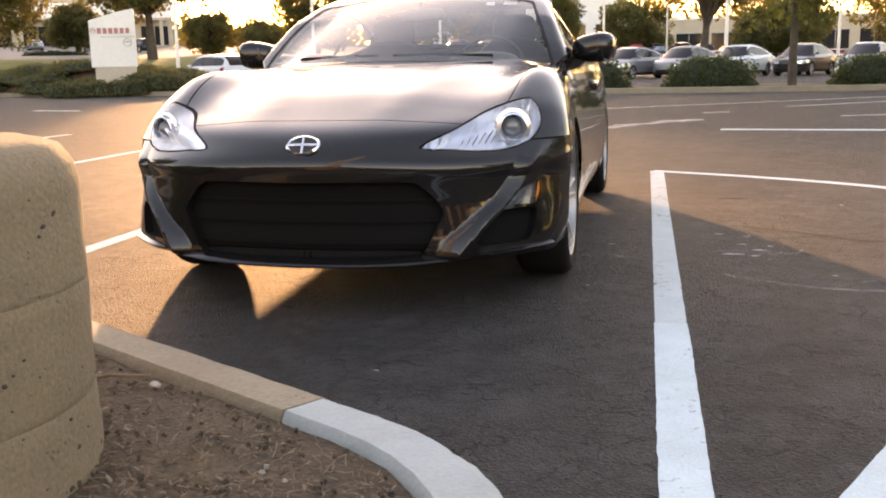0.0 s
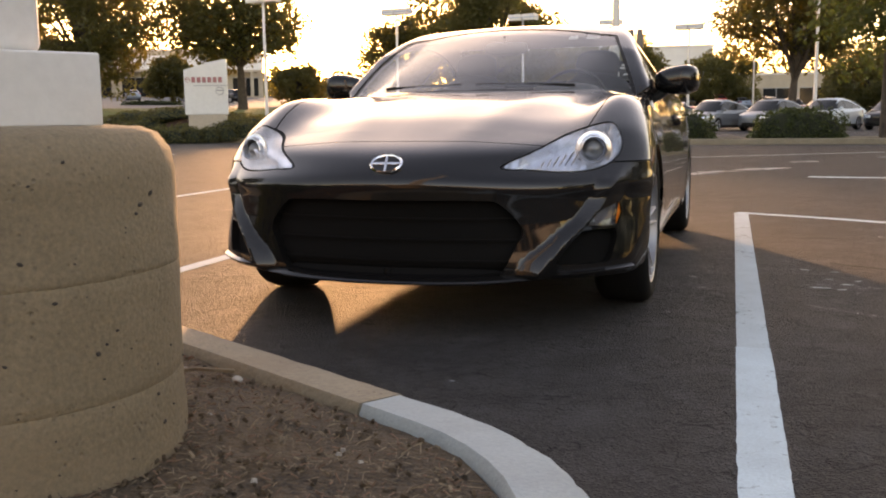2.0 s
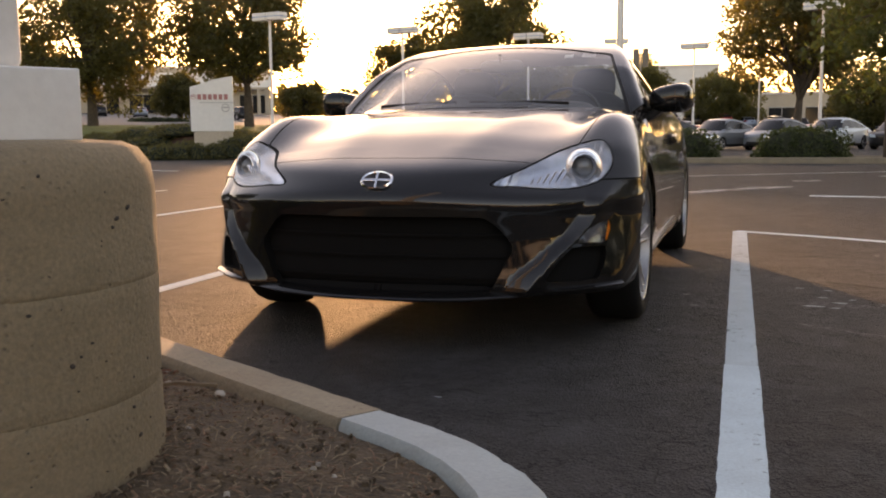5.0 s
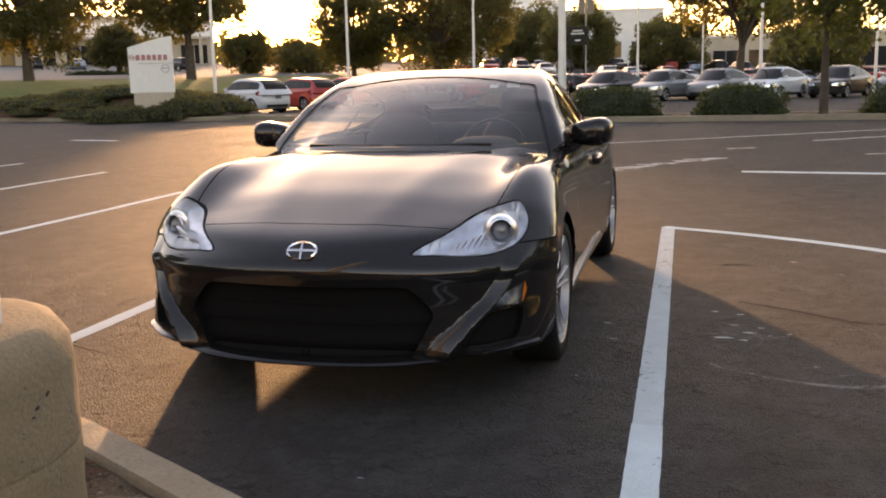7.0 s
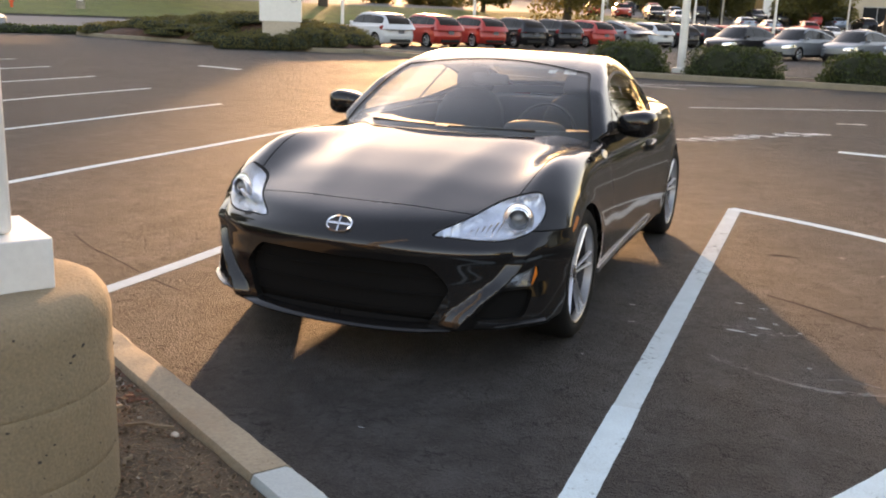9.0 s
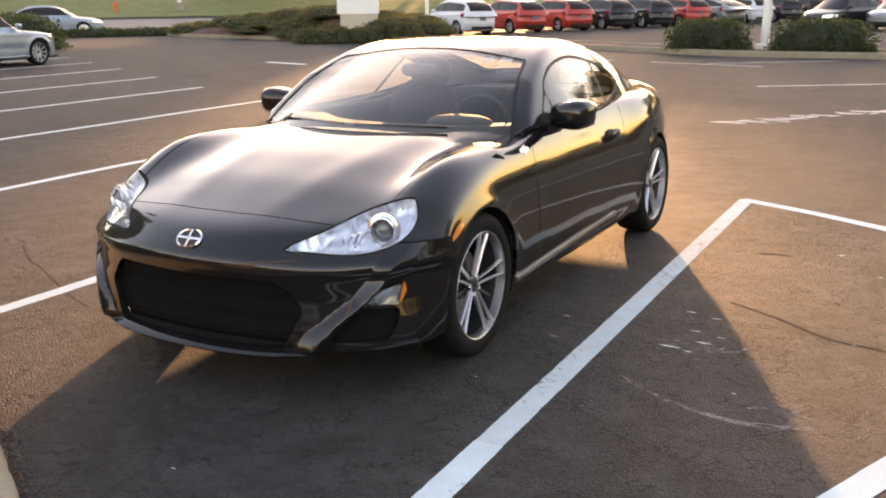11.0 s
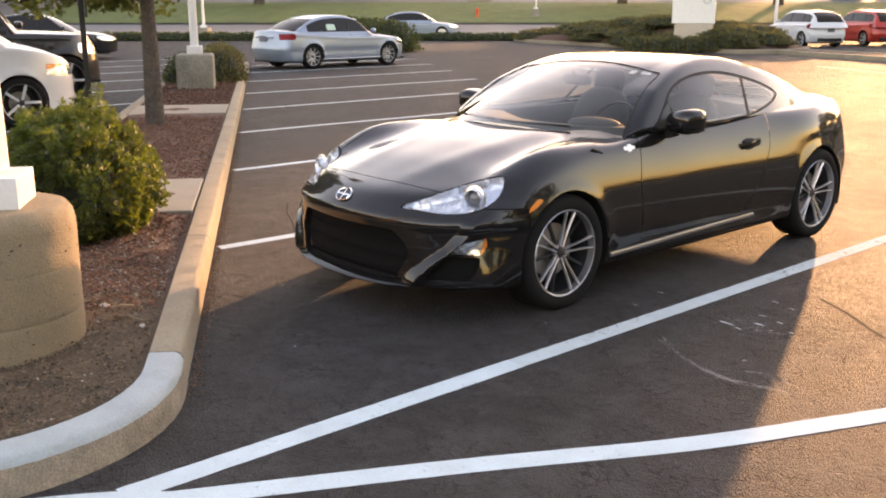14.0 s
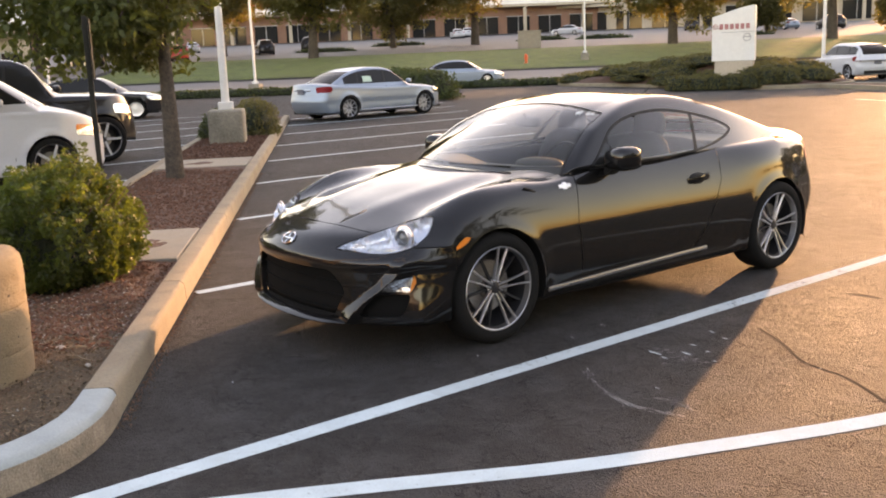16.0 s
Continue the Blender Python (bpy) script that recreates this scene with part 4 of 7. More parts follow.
def coupe():
    car = thing("sports_car", "glossy black two-door coupe parked nose towards the kerb", "car", (-0.012, -0.024, 0))
    car.scale = (CAR_SCALE,) * 3
    V, T = shell(car_body, ((0, 0.5, 0.36), (0.5, 3.75, 0.56)), ((0, -0.45, -0.1), (1.15, 4.75, 1.25)), (46, 190, 40))
    sk = Skin(V, T, "wing")
    for yw in (WHEEL_F, WHEEL_R):
        sk.cut(lambda P: np.maximum(np.hypot(P[:, 1] - yw, P[:, 2] - 0.305) - 0.345, 0.5 - P[:, 0]), "hole", {"wing"})
    sk.cut(lambda P: np.maximum(car_cab(P) + 0.012, 1.2 - P[:, 1]), "hole", {"wing"})
    sk.cut(lambda P: P[:, 2] - 0.192, "underbody", {"wing"})
    # bumper
    def bumper_f(P):
        x, y, z = P.T
        return np.minimum(y - (0.215 + 0.22 * x ** 2), np.maximum(z - 0.60, y - 0.545))
    g = 0.0028
    def line(field, among, new_label, gap_label="gap"):
        sk.cut(lambda P: field(P) - g, gap_label, among)
        sk.cut(lambda P: field(P) + g, new_label, {gap_label})
    line(lambda P: np.maximum(poly_field(LAMP, sy(P), P[:, 2]), P[:, 1] - 0.8), {"wing"}, "lamp", "gap1")
    line(bumper_f, {"wing"}, "bumper", "gap2")
    def hood_f(P):
        x, y, z = P.T
        return np.maximum(np.maximum(x - hood_edge(y), y - 1.75), 0.6 - z)
    line(hood_f, {"wing"}, "bonnet", "gap3")
    line(lambda P: np.maximum(poly_field(DOOR, P[:, 1], P[:, 2]), 0.4 - P[:, 0]), {"wing"}, "door", "gap4")
    sk.cut(lambda P: np.maximum(P[:, 2] - 0.275, np.maximum(1.22 - P[:, 1], P[:, 1] - 3.06)), "sill", {"wing"})
    line(lambda P: 3.88 - P[:, 1], {"wing"}, "rear_bumper", "gap5")
    sk.cut(lambda P: np.maximum(0.79 - P[:, 2], P[:, 0] - 0.62), "trunk_lid", {"rear_bumper"})
    sk.cut(lambda P: np.maximum(poly_field([(0.42, 0.74), (0.44, 0.90), (0.9, 0.86), (0.9, 0.74)], P[:, 0], P[:, 2]), 3.9 - P[:, 1]), "tail", {"rear_bumper", "trunk_lid"})
    # openings in the bumper
    sk.cut(lambda P: np.maximum(poly_field(GRILLE, P[:, 0], P[:, 2]), P[:, 1] - 0.4), "grille", {"bumper"})
    sk.cut(lambda P: poly_field(FOGHOLE, sy(P), P[:, 2]), "foghole", {"bumper"})
    sk.cut(lambda P: poly_field(FOG, sy(P), P[:, 2]), "fog", {"bumper"})
    sk.cut(lambda P: np.maximum(poly_field([(0.545, 0.572), (0.553, 0.598), (0.615, 0.634), (0.672, 0.634), (0.60, 0.592)], P[:, 1], P[:, 2]), 0.6 - P[:, 0]), "side_marker", {"wing"})

    def blade_f(P):
        x, y, z = P.T
        bi, bo = band_in(z), band_out(z)
        return np.maximum(np.maximum(bi + 0.2 * (bo - bi) - x, x - bo), np.maximum(z - 0.56, y - 0.5))
    sk.cut(blade_f, "blade", {"bumper"})

    def out(label, name, material, pair=False, text="", deep=0.0, parent=car, F=car_body, skin=sk):
        V, T = skin.get(label)
        if not len(T):
            return []
        N = grad(F, V)
        if deep:
            V = V - N * deep
            V[:, 0] = np.maximum(V[:, 0], 0) if not pair else V[:, 0]
        obs = []
        if pair:
            obs.append(link_mesh(name, V, T, material, parent, text, True, N))
            obs.append(link_mesh(name, V * (-1, 1, 1), T[:, ::-1], material, parent, text, True, N * (-1, 1, 1)))
        else:
            W, U = both_sides(V, T)
            NN = grad(F, np.abs(W) * (1, 1, 1)) * np.where(W[:, :1] < -1e-6, (-1, 1, 1), (1, 1, 1))
            obs.append(link_mesh(name, W, U, material, parent, text, True, NN))
        return obs

    out("wing", "front_wing", M["paint"], True)
    out("bonnet", "bonnet", M["paint"])
    out("bumper", "front_bumper", M["paint"])
    out("blade", "bumper_blade", M["paint"], True, "gloss black slanting blade")
    out("door", "door", M["paint"], True)
    out("sill", "side_skirt", M["paint"], True)
    out("rear_bumper", "rear_bumper", M["paint"])
    out("trunk_lid", "boot_lid", M["paint"])
    out("tail", "tail_lamp", M["red_lens"], True, "clear red tail lamp")
    out("underbody", "underbody", M["black_plastic"])
    out("side_marker", "side_marker", M["amber"], True, "amber side marker")
    for gname in ("gap1", "gap2", "gap3", "gap4", "gap5"):
        V, T = sk.get(gname)
        V = V - grad(car_body, V) * 0.006
        for piece in pieces(T):
            if len(piece) > 8:
                used, inv = np.unique(piece, return_inverse=True)
                link_mesh("panel_gap", V[used], inv.reshape(-1, 3), M["gap"], car)
                link_mesh("panel_gap", V[used] * (-1, 1, 1), inv.reshape(-1, 3)[:, ::-1], M["gap"], car)
    out("grille", "grille", M["grille"], deep=0.035)
    out("foghole", "lamp_bay", M["grille"], True, deep=0.03)
    sk.cut(lambda P: 0.938 - sy(P) + 0.25 * (P[:, 2] - 0.40), "fog_amber", {"fog"})
    fog = out("fog", "marker_lamp", M["lamp_white"], True, "clear marker lamp with an amber corner", deep=0.012)
    for f, a in zip(fog, out("fog_amber", "amber_corner", M["amber"], True, "amber lens", deep=0.006)):
        a.parent = f
    lens = out("fog", "lens", M["lens"], True, deep=-0.001)
    for f, l in zip(fog, lens):
        l.parent, l.visible_shadow = f, False
    # rims between the bumper's skin and the sunk openings
    def rim(label, name, deep, pair, material):
        V, T = sk.get(label)
        count = {}
        for t in T:
            for a, b in ((t[0], t[1]), (t[1], t[2]), (t[2], t[0])):
                key = (min(a, b), max(a, b))
                count[key] = count.get(key, 0) + 1
        N = grad(car_body, V)
        vs, fs, ids = [], [], {}
        def vid(i):
            if i not in ids:
                ids[i] = len(vs)
                vs.append(V[i] + N[i] * 0.001)
                vs.append(V[i] - N[i] * deep)
            return ids[i]
        for (a, b), c in count.items():
            if c == 1 and not (abs(V[a][0]) < 1e-5 and abs(V[b][0]) < 1e-5):
                i, j = vid(a), vid(b)
                fs.append((i, j, j + 1, i + 1))
        if not fs:
            return
        vs = np.array(vs)
        link_mesh(name, vs, fs, material, car)
        link_mesh(name, vs * (-1, 1, 1), fs, material, car)
    rim("grille", "grille_rim", 0.034, False, M["grille"])
    rim("foghole", "bay_rim", 0.033, True, M["grille"])
    rim("fog", "lamp_rim", 0.014, True, M["black_plastic"])
    rim("lamp", "headlamp_rim", 0.06, True, M["lamp_white"])
    # grille bars
    for k in range(3):
        z = 0.26 + 0.075 * k
        xs = np.linspace(-0.46, 0.46, 24)
        pts = [(x, float(nose_y(z)) + plan_bow(x, z) + 0.030, z) for x in xs]
        part("grille_bar", sweep(pts, [(-0.004, -0.004), (0.004, -0.004), (0.004, 0.004), (-0.004, 0.004)]), M["grille"], car)
    # headlamps: lens, sunk housing, projector and reflector
    lamps = out("lamp", "headlamp", M["lamp_white"], True, "clear headlamp with a silver reflector and round projector", deep=0.045)
    glasses = out("lamp", "lens", M["lens"], True)
    for side, lamp, gl in zip((1, -1), lamps, glasses):
        gl.parent, gl.visible_shadow = lamp, False
        c = Vector((side * 0.688, 0.362, 0.645))
        d = Vector((side * 0.25, -1, 0.03)).normalized()
        ring = lathe([(0.047, 0.012), (0.050, 0.026), (0.054, 0.032), (0.058, 0.031), (0.057, 0.024), (0.050, 0.004), (0.046, -0.02)], 40, "z")
        turn = Matrix.Translation(c) @ d.to_track_quat("Z", "Y").to_matrix().to_4x4() @ Matrix.Diagonal((0.84, 0.84, 1, 1))
        bmesh.ops.transform(ring, matrix=turn, verts=ring.verts[:])
        part("projector_ring", ring, M["lamp_white"], lamp, "polished ring", smooth=50)
        eye = lathe([(0.0005, 0.030), (0.016, 0.028), (0.030, 0.021), (0.042, 0.008), (0.047, -0.01)], 32, "z")
        bmesh.ops.transform(eye, matrix=turn, verts=eye.verts[:])
        bowl = lathe([(0.058, 0.030), (0.070, 0.020), (0.078, 0.024), (0.080, 0.030), (0.074, 0.030), (0.062, 0.034)], 40, "z")
        bmesh.ops.transform(bowl, matrix=turn @ Matrix.Translation((0, 0, -0.022)), verts=bowl.verts[:])
        part("bezel_ring", bowl, M["lamp_silver"], lamp, "bright bezel", smooth=50)
        part("projector_lens", eye, M["projector"], lamp, "grey glass projector lens", smooth=60)
        # slanting reflector fins between the projector and the tip
        for k in range(6):
            x = 0.520 + 0.020 * k
            fin = put(box((0.006, 0.022, 0.026 + 0.0085 * k), (0, 0, 0), 0.001), Matrix.Rotation(side * 0.55, 4, "Y"))
            at = Matrix.Translation((side * x, float(nose_y(0.605)) + plan_bow(x) + 0.040, 0.584 + 0.07 * (x - 0.52)))
            part("reflector_fin", put(fin, at), M["lamp_silver"] if k % 2 else M["chrome"], lamp)
        # trim along the lower edge
        pts = [(side * x, float(nose_y(0.58)) + plan_bow(x) + 0.03, 0.588 - 0.02 * math.sin((x - 0.45) / 0.3 * 3)) for x in np.linspace(0.5, 0.72, 12)]
        part("lower_trim", sweep(pts, [(-0.006, -0.005), (0.006, -0.005), (0.006, 0.005), (-0.006, 0.005)]), M["lamp_silver"], lamp)
    # greenhouse
    V, T = shell(car_cab, ((0, 1.7, 0.75), (0.35, 3.2, 0.85)), ((0, 0.5, 0.6), (1.1, 4.4, 1.6)), (34, 120, 30))
    cab = Skin(V, T, "roof")
    cab.cut(lambda P: car_body(P) + 0.004, "hole", {"roof"})
    cab.cut(lambda P: np.maximum(0.70 - P[:, 2], np.abs(P[:, 1] - 2.5) - 1.47), "keep", {"roof"})
    cab.L[cab.L.astype(str) == "roof"] = "hole"
    cab.L[cab.L.astype(str) == "keep"] = "roof"
    def q_f(P):
        return cab_q(P[:, 0], P[:, 1])
    def ws_f(P):
        x, q = P[:, 0], q_f(P)
        return smax([P[:, 1] - 2.01 + 0.08 * x ** 2, 1.10 - 0.7 * np.clip(x - 0.44, 0, 1) - q, x - (0.72 - 0.21 * (q - 1.15))], 0.012)
    cab.cut(ws_f, "windscreen_band", {"roof"})
    cab.cut(lambda P: ws_f(P) + 0.014, "windscreen", {"windscreen_band"})
    def dlo_f(P):
        return np.maximum(poly_field(DLO, P[:, 1], P[:, 2]), 0.3 - P[:, 0])
    cab.cut(dlo_f, "trim", {"roof"})
    cab.cut(lambda P: dlo_f(P) + 0.014, "side_window", {"trim"})
    def split(P):
        return np.abs(P[:, 1] - 2.665 - 0.55 * (P[:, 2] - 1.0)) - 0.018
    cab.cut(split, "trim", {"side_window"})
    cab.cut(lambda P: P[:, 1] - 2.665 - 0.55 * (P[:, 2] - 1.0), "door_window", {"side_window"})
    cab.cut(lambda P: np.abs(P[:, 1] - 1.83 - 0.1 * (P[:, 2] - 0.9)) - 0.011, "trim", {"door_window"})
    def rw_f(P):
        q = P[:, 1] + 0.25 * P[:, 0] ** 2
        return smax([2.93 - q, q - 3.72, P[:, 0] - (0.575 - 0.10 * (q - 2.9))], 0.012)
    cab.cut(rw_f, "rear_trim", {"roof"})
    cab.cut(lambda P: rw_f(P) + 0.03, "rear_window", {"rear_trim"})
    def cabout(label, name, material, pair=False, text="", deep=0.0):
        return out(label, name, material, pair, text, deep, car, car_cab, cab)
    cabout("roof", "roof", M["paint"])
    cabout("windscreen_band", "windscreen_band", M["black_plastic"], deep=0.002)
    cabout("trim", "window_trim", M["black_plastic"], True, deep=0.003)
    cabout("rear_trim", "rear_window_band", M["black_plastic"], deep=0.002)
    for lab, nm, pr in (("windscreen", "windscreen", False), ("door_window", "door_window", True), ("side_window", "quarter_window", True), ("rear_window", "rear_window", False)):
        for o in cabout(lab, nm, M["glass"], pr, "clear tinted glass", 0.004):
            o.visible_shadow = False
    cabout("roof", "roof_lining", M["liner"], deep=0.03)
    coupe_fittings(car)
    return car

# ---- ground, lot, kerbs ----
U2, N2 = (-0.866, 0.5), (0.5, 0.866)      # along the kerb, and out from it into the lot


def K(a, b, z=0.0):
    return (a * U2[0] + b * N2[0], a * U2[1] + b * N2[1], z)


def rise(x, y):
    """The land beyond the road climbs gently."""
    s = -0.77 * x + 0.64 * y
    t = np.clip((s - 60) / 26, 0, 1)
    return 1.9 * t * t * (3 - 2 * t) + 0.042 * np.clip(s - 86, 0, 80)


def ground_sheet(name, xs, ys, material, lift=0.0, label="", inside=None):
    X, Y = np.meshgrid(xs, ys, indexing="ij")
    Z = rise(X, Y) + lift
    V = np.stack([X, Y, Z], -1).reshape(-1, 3)
    ny = len(ys)
    F = [(i * ny + j, (i + 1) * ny + j, (i + 1) * ny + j + 1, i * ny + j + 1) for i in range(len(xs) - 1) for j in range(ny - 1)]
    ob = link_mesh(name, V, F, material)
    return tagged(ob, label, "ground", kind="structure")


gx = np.concatenate([np.linspace(-2500, -300, 6), np.linspace(-250, 150, 101), np.linspace(250, 2500, 6)])
gy = np.concatenate([np.linspace(-2500, -200, 6), np.linspace(-150, 300, 101), np.linspace(400, 2500, 6)])
ground_sheet("ground", gx, gy, M["asphalt"], 0.0, "dark grey worn asphalt of a car park")


def painted(name, path, width, material, label, z=0.0012):
    if material in (M["line"], M["line_dull"]) and width > 0.09:
        fine = []                       # closer points, so that the edges can waver
        for p, q in zip(path, path[1:]):
            m = max(1, int(math.dist(p, q) / 0.035))
            fine += [(p[0] + (q[0] - p[0]) * k / m, p[1] + (q[1] - p[1]) * k / m) for k in range(m)]
        path = fine + [path[-1]]
    bm = ribbon(path, width, z)
    for v in bm.verts:
        p = v.co
        w = 0.02 * width * (noise.noise((p.x * 19, p.y * 19, 0.3)) + noise.noise((p.x * 47, p.y * 47, 4.1)))
        v.co = p + Vector((w, w * 0.6, 0))
    return tagged(part(name, bm, material), label, "road marking", group="parking lines", kind="structure")


for i in range(9):
    x = (-1.60, -4.42, -7.06, -9.65, -12.22, -14.9, -17.5, -20.1, -22.7)[i]
    y0 = (-0.74 - x * 0.5) / 0.866
    y1 = (4.42 - x * 0.5) / 0.866
    painted("parking_line", [(x + 0.01 * math.sin(k + i), y0 + (y1 - y0) * k / 12) for k in range(13)], 0.10, M["line"], "white painted stall line on the asphalt")
vee = [(0.72, -3.3), (0.95, -2.6), (1.12, -2.14), (1.27, -1.86), (1.41, -1.69)]
painted("edge_line", smooth_path(vee, 8), 0.11, M["line"], "white painted line round the kerb's end")
painted("parking_line", [(1.283 - 0.0106 * 1.87 * k / 10, -1.80 + 1.87 * k / 10) for k in range(11)], 0.112, M["line"], "white painted stall line beside the coupe", 0.0014)
painted("parking_line", [(1.263 - 0.0106 * 4.65 * k / 20, 0.068 + 4.65 * k / 20) for k in range(21)], 0.106, M["line_dull"], "older duller stall line carrying on beside the coupe", 0.0014)
hatch = [(1.38, -1.75), (1.86, -0.8), (2.27, -0.05), (2.52, 0.52), (2.80, 1.22), (3.02, 1.95), (3.12, 2.6), (3.07, 3.15), (2.80, 3.66), (2.38, 4.04), (1.78, 4.42), (1.18, 4.72)]
painted("island_line", smooth_path(hatch, 10), 0.11, M["line"], "white curved line round a painted island", 0.0017)
# fainter markings further off
for pts, w, mt in (([(2.0, 9.45), (4.6, 9.1)], 0.2, "line"), ([(-0.6, 14.6), (6.6, 19.6)], 0.09, "line"), ([(3.5, 15.3), (8.5, 19.2)], 0.09, "line"),
                   ([(-2.8, 20.3), (0.0, 22.4)], 0.09, "old_line"), ([(-13.2, 17.0), (-11.7, 16.6)], 0.22, "line"), ([(-9.6, 22.6), (-5.2, 20.6)], 0.12, "old_line"), ([(-4.2, 20.4), (-1.4, 19.6)], 0.12, "old_line"), ([(3.9, 12.2), (5.6, 12.8)], 0.1, "old_line"),
                   ([(4.3, 9.05), (5.8, 9.8)], 0.22, "line"), ([(1.95, 13.4), (2.4, 13.6)], 0.12, "old_line")):
    painted("lane_line", [pts[0], pts[1]], w, M[mt], "worn white lane marking on the asphalt", 0.002)


# worn painted word on the lane: plain strokes
wr = random.Random(12)
for k in range(9):
    f = k / 8
    cx, cy = 0.05 + 1.65 * f, 9.35 + 2.15 * f
    for j in range(3):
        dx, dy = wr.uniform(-0.09, 0.09), wr.uniform(-0.12, 0.12)
        l = wr.uniform(0.12, 0.26)
        a = wr.choice((0.0, 0.0, 1.2, 0.6))
        painted("word_stroke", [(cx + dx - l * math.cos(a), cy + dy - l * math.sin(a) * 0.6), (cx + dx + l * math.cos(a), cy + dy + l * math.sin(a) * 0.6)], 0.06, M["old_line"], "worn stroke of a painted word", 0.0022 + 0.0003 * j)
# white scuffs, a rubbed arc and sealed cracks
def fleck(x, y, size, seed, material="line"):
    r = random.Random(seed)
    bm = bmesh.new()
    n = 9
    bm.faces.new([bm.verts.new((x + size * r.uniform(0.4, 1.2) * math.cos(6.283 * k / n), y + 0.22 * size * r.uniform(0.4, 1.2) * math.sin(6.283 * k / n), 0.0016)) for k in range(n)])
    tagged(part("paint_fleck", bm, M[material]), "fleck of white paint on the asphalt", "road marking", group="paint flecks", kind="structure")
for i, (x, y, s) in enumerate(((1.56, 1.31, 0.05), (1.65, 1.28, 0.035), (1.68, 1.42, 0.04), (1.62, 1.56, 0.03), (1.53, 1.83, 0.03), (1.66, 1.78, 0.025), (1.74, 1.52, 0.025), (1.86, 1.42, 0.022), (1.93, 0.9, 0.02),
                                 (0.41, -0.58, 0.018), (2.76, -0.23, 0.03), (2.95, 0.2, 0.025), (3.1, 0.45, 0.03), (3.2, 0.3, 0.025), (1.0, 1.5, 0.03), (1.05, 1.2, 0.02), (2.3, 2.9, 0.03), (2.05, 3.3, 0.03), (0.95, 0.6, 0.015), (-3.1, 4.2, 0.05), (-2.4, 4.6, 0.04), (-2.9, 5.2, 0.05))):
    fleck(x, y, s * 0.95, i, "line" if i < 12 else "old_line")
def scuff(pts, count, spread, seed):
    """A rubbed trail: many thin pale specks along a line."""
    r = random.Random(seed)
    path = smooth_path(pts, 20)
    bm = bmesh.new()
    for k in range(count):
        i = r.randrange(len(path) - 1)
        p, q = path[i], path[i + 1]
        a = math.atan2(q[1] - p[1], q[0] - p[0]) + r.gauss(0, 0.12)
        x, y = p[0] + r.gauss(0, spread), p[1] + r.gauss(0, spread)
        l, w = r.uniform(0.004, 0.040), r.uniform(0.001, 0.0032)
        ca, sa = math.cos(a), math.sin(a)
        bm.faces.new([bm.verts.new((x + u * ca - v * sa, y + u * sa + v * ca, 0.0010)) for u, v in ((-l, 0), (0, -w), (l, 0), (l * 0.2, w))])
    tagged(part("scuff", bm, M["scuff"]), "thin pale rubbed scuff on the asphalt", "road marking", kind="stuff")


scuff([(1.50, 0.86), (1.74, 0.71), (1.93, 0.65), (2.06, 0.65), (2.24, 0.71)], 110, 0.010, 1)
scuff([(2.02, 0.80), (2.1, 0.83), (2.2, 0.8)], 70, 0.012, 2)
scuff([(1.52, 1.30), (1.6, 1.36), (1.7, 1.33), (1.76, 1.42)], 40, 0.05, 3)
scuff([(1.9, 1.9), (2.3, 1.5), (2.6, 1.0)], 14, 0.16, 4)
scuff([(2.5, -0.3), (3.0, 0.3), (3.3, 0.6)], 16, 0.14, 5)
for pts, w in (([(1.66, 2.08), (1.92, 1.92), (2.17, 1.73), (2.44, 1.66), (2.73, 1.49), (3.2, 1.2)], 0.02), ([(-2.64, 1.25), (-2.3, 1.03), (-2.04, 0.91), (-1.51, 0.64), (-1.24, 0.53)], 0.012)):
    painted("sealed_crack", smooth_path(pts, 6), w, M["tar"], "dark sealed crack in the asphalt", 0.0009)
fleck(1.71, 3.15, 0.13, 99, "tar")
fleck(1.62, 3.13, 0.08, 98, "tar")

# kerbed island in front of the coupe
def kerb_points(off, step=0.12):
    """The island's outline, set in by off: a straight side, a round end, and back."""
    R = 0.84
    a0, pts = -1.20, []
    for a in np.append(np.arange(22.2, -1.0, -0.3), (-1.02, -1.10)):
        pts.append((a, -0.775 - off))
    for k in range(0, 25):
        th = math.pi * k / 24
        pts.append((a0 - (R - off) * math.sin(th), -0.775 - R + (R - off) * math.cos(th)))
    for a in np.arange(a0 + 0.3, 22.3, 0.3):
        pts.append((a, -0.775 - 2 * R + off))
    return pts


def finer(pts, m=4):
    return [(p[0] + (q[0] - p[0]) * k / m, p[1] + (q[1] - p[1]) * k / m) for p, q in zip(pts, pts[1:]) for k in range(m)] + [pts[-1]]


KERB = [(-0.002, -0.02), (0.010, 0.112), (0.020, 0.136), (0.036, 0.146), (0.15, 0.149), (0.16, 0.130), (0.16, -0.02)]
ROUND_KERB = [(-0.006, -0.02), (0.008, 0.108), (0.022, 0.136), (0.044, 0.147), (0.15, 0.150), (0.16, 0.130), (0.16, -0.02)]


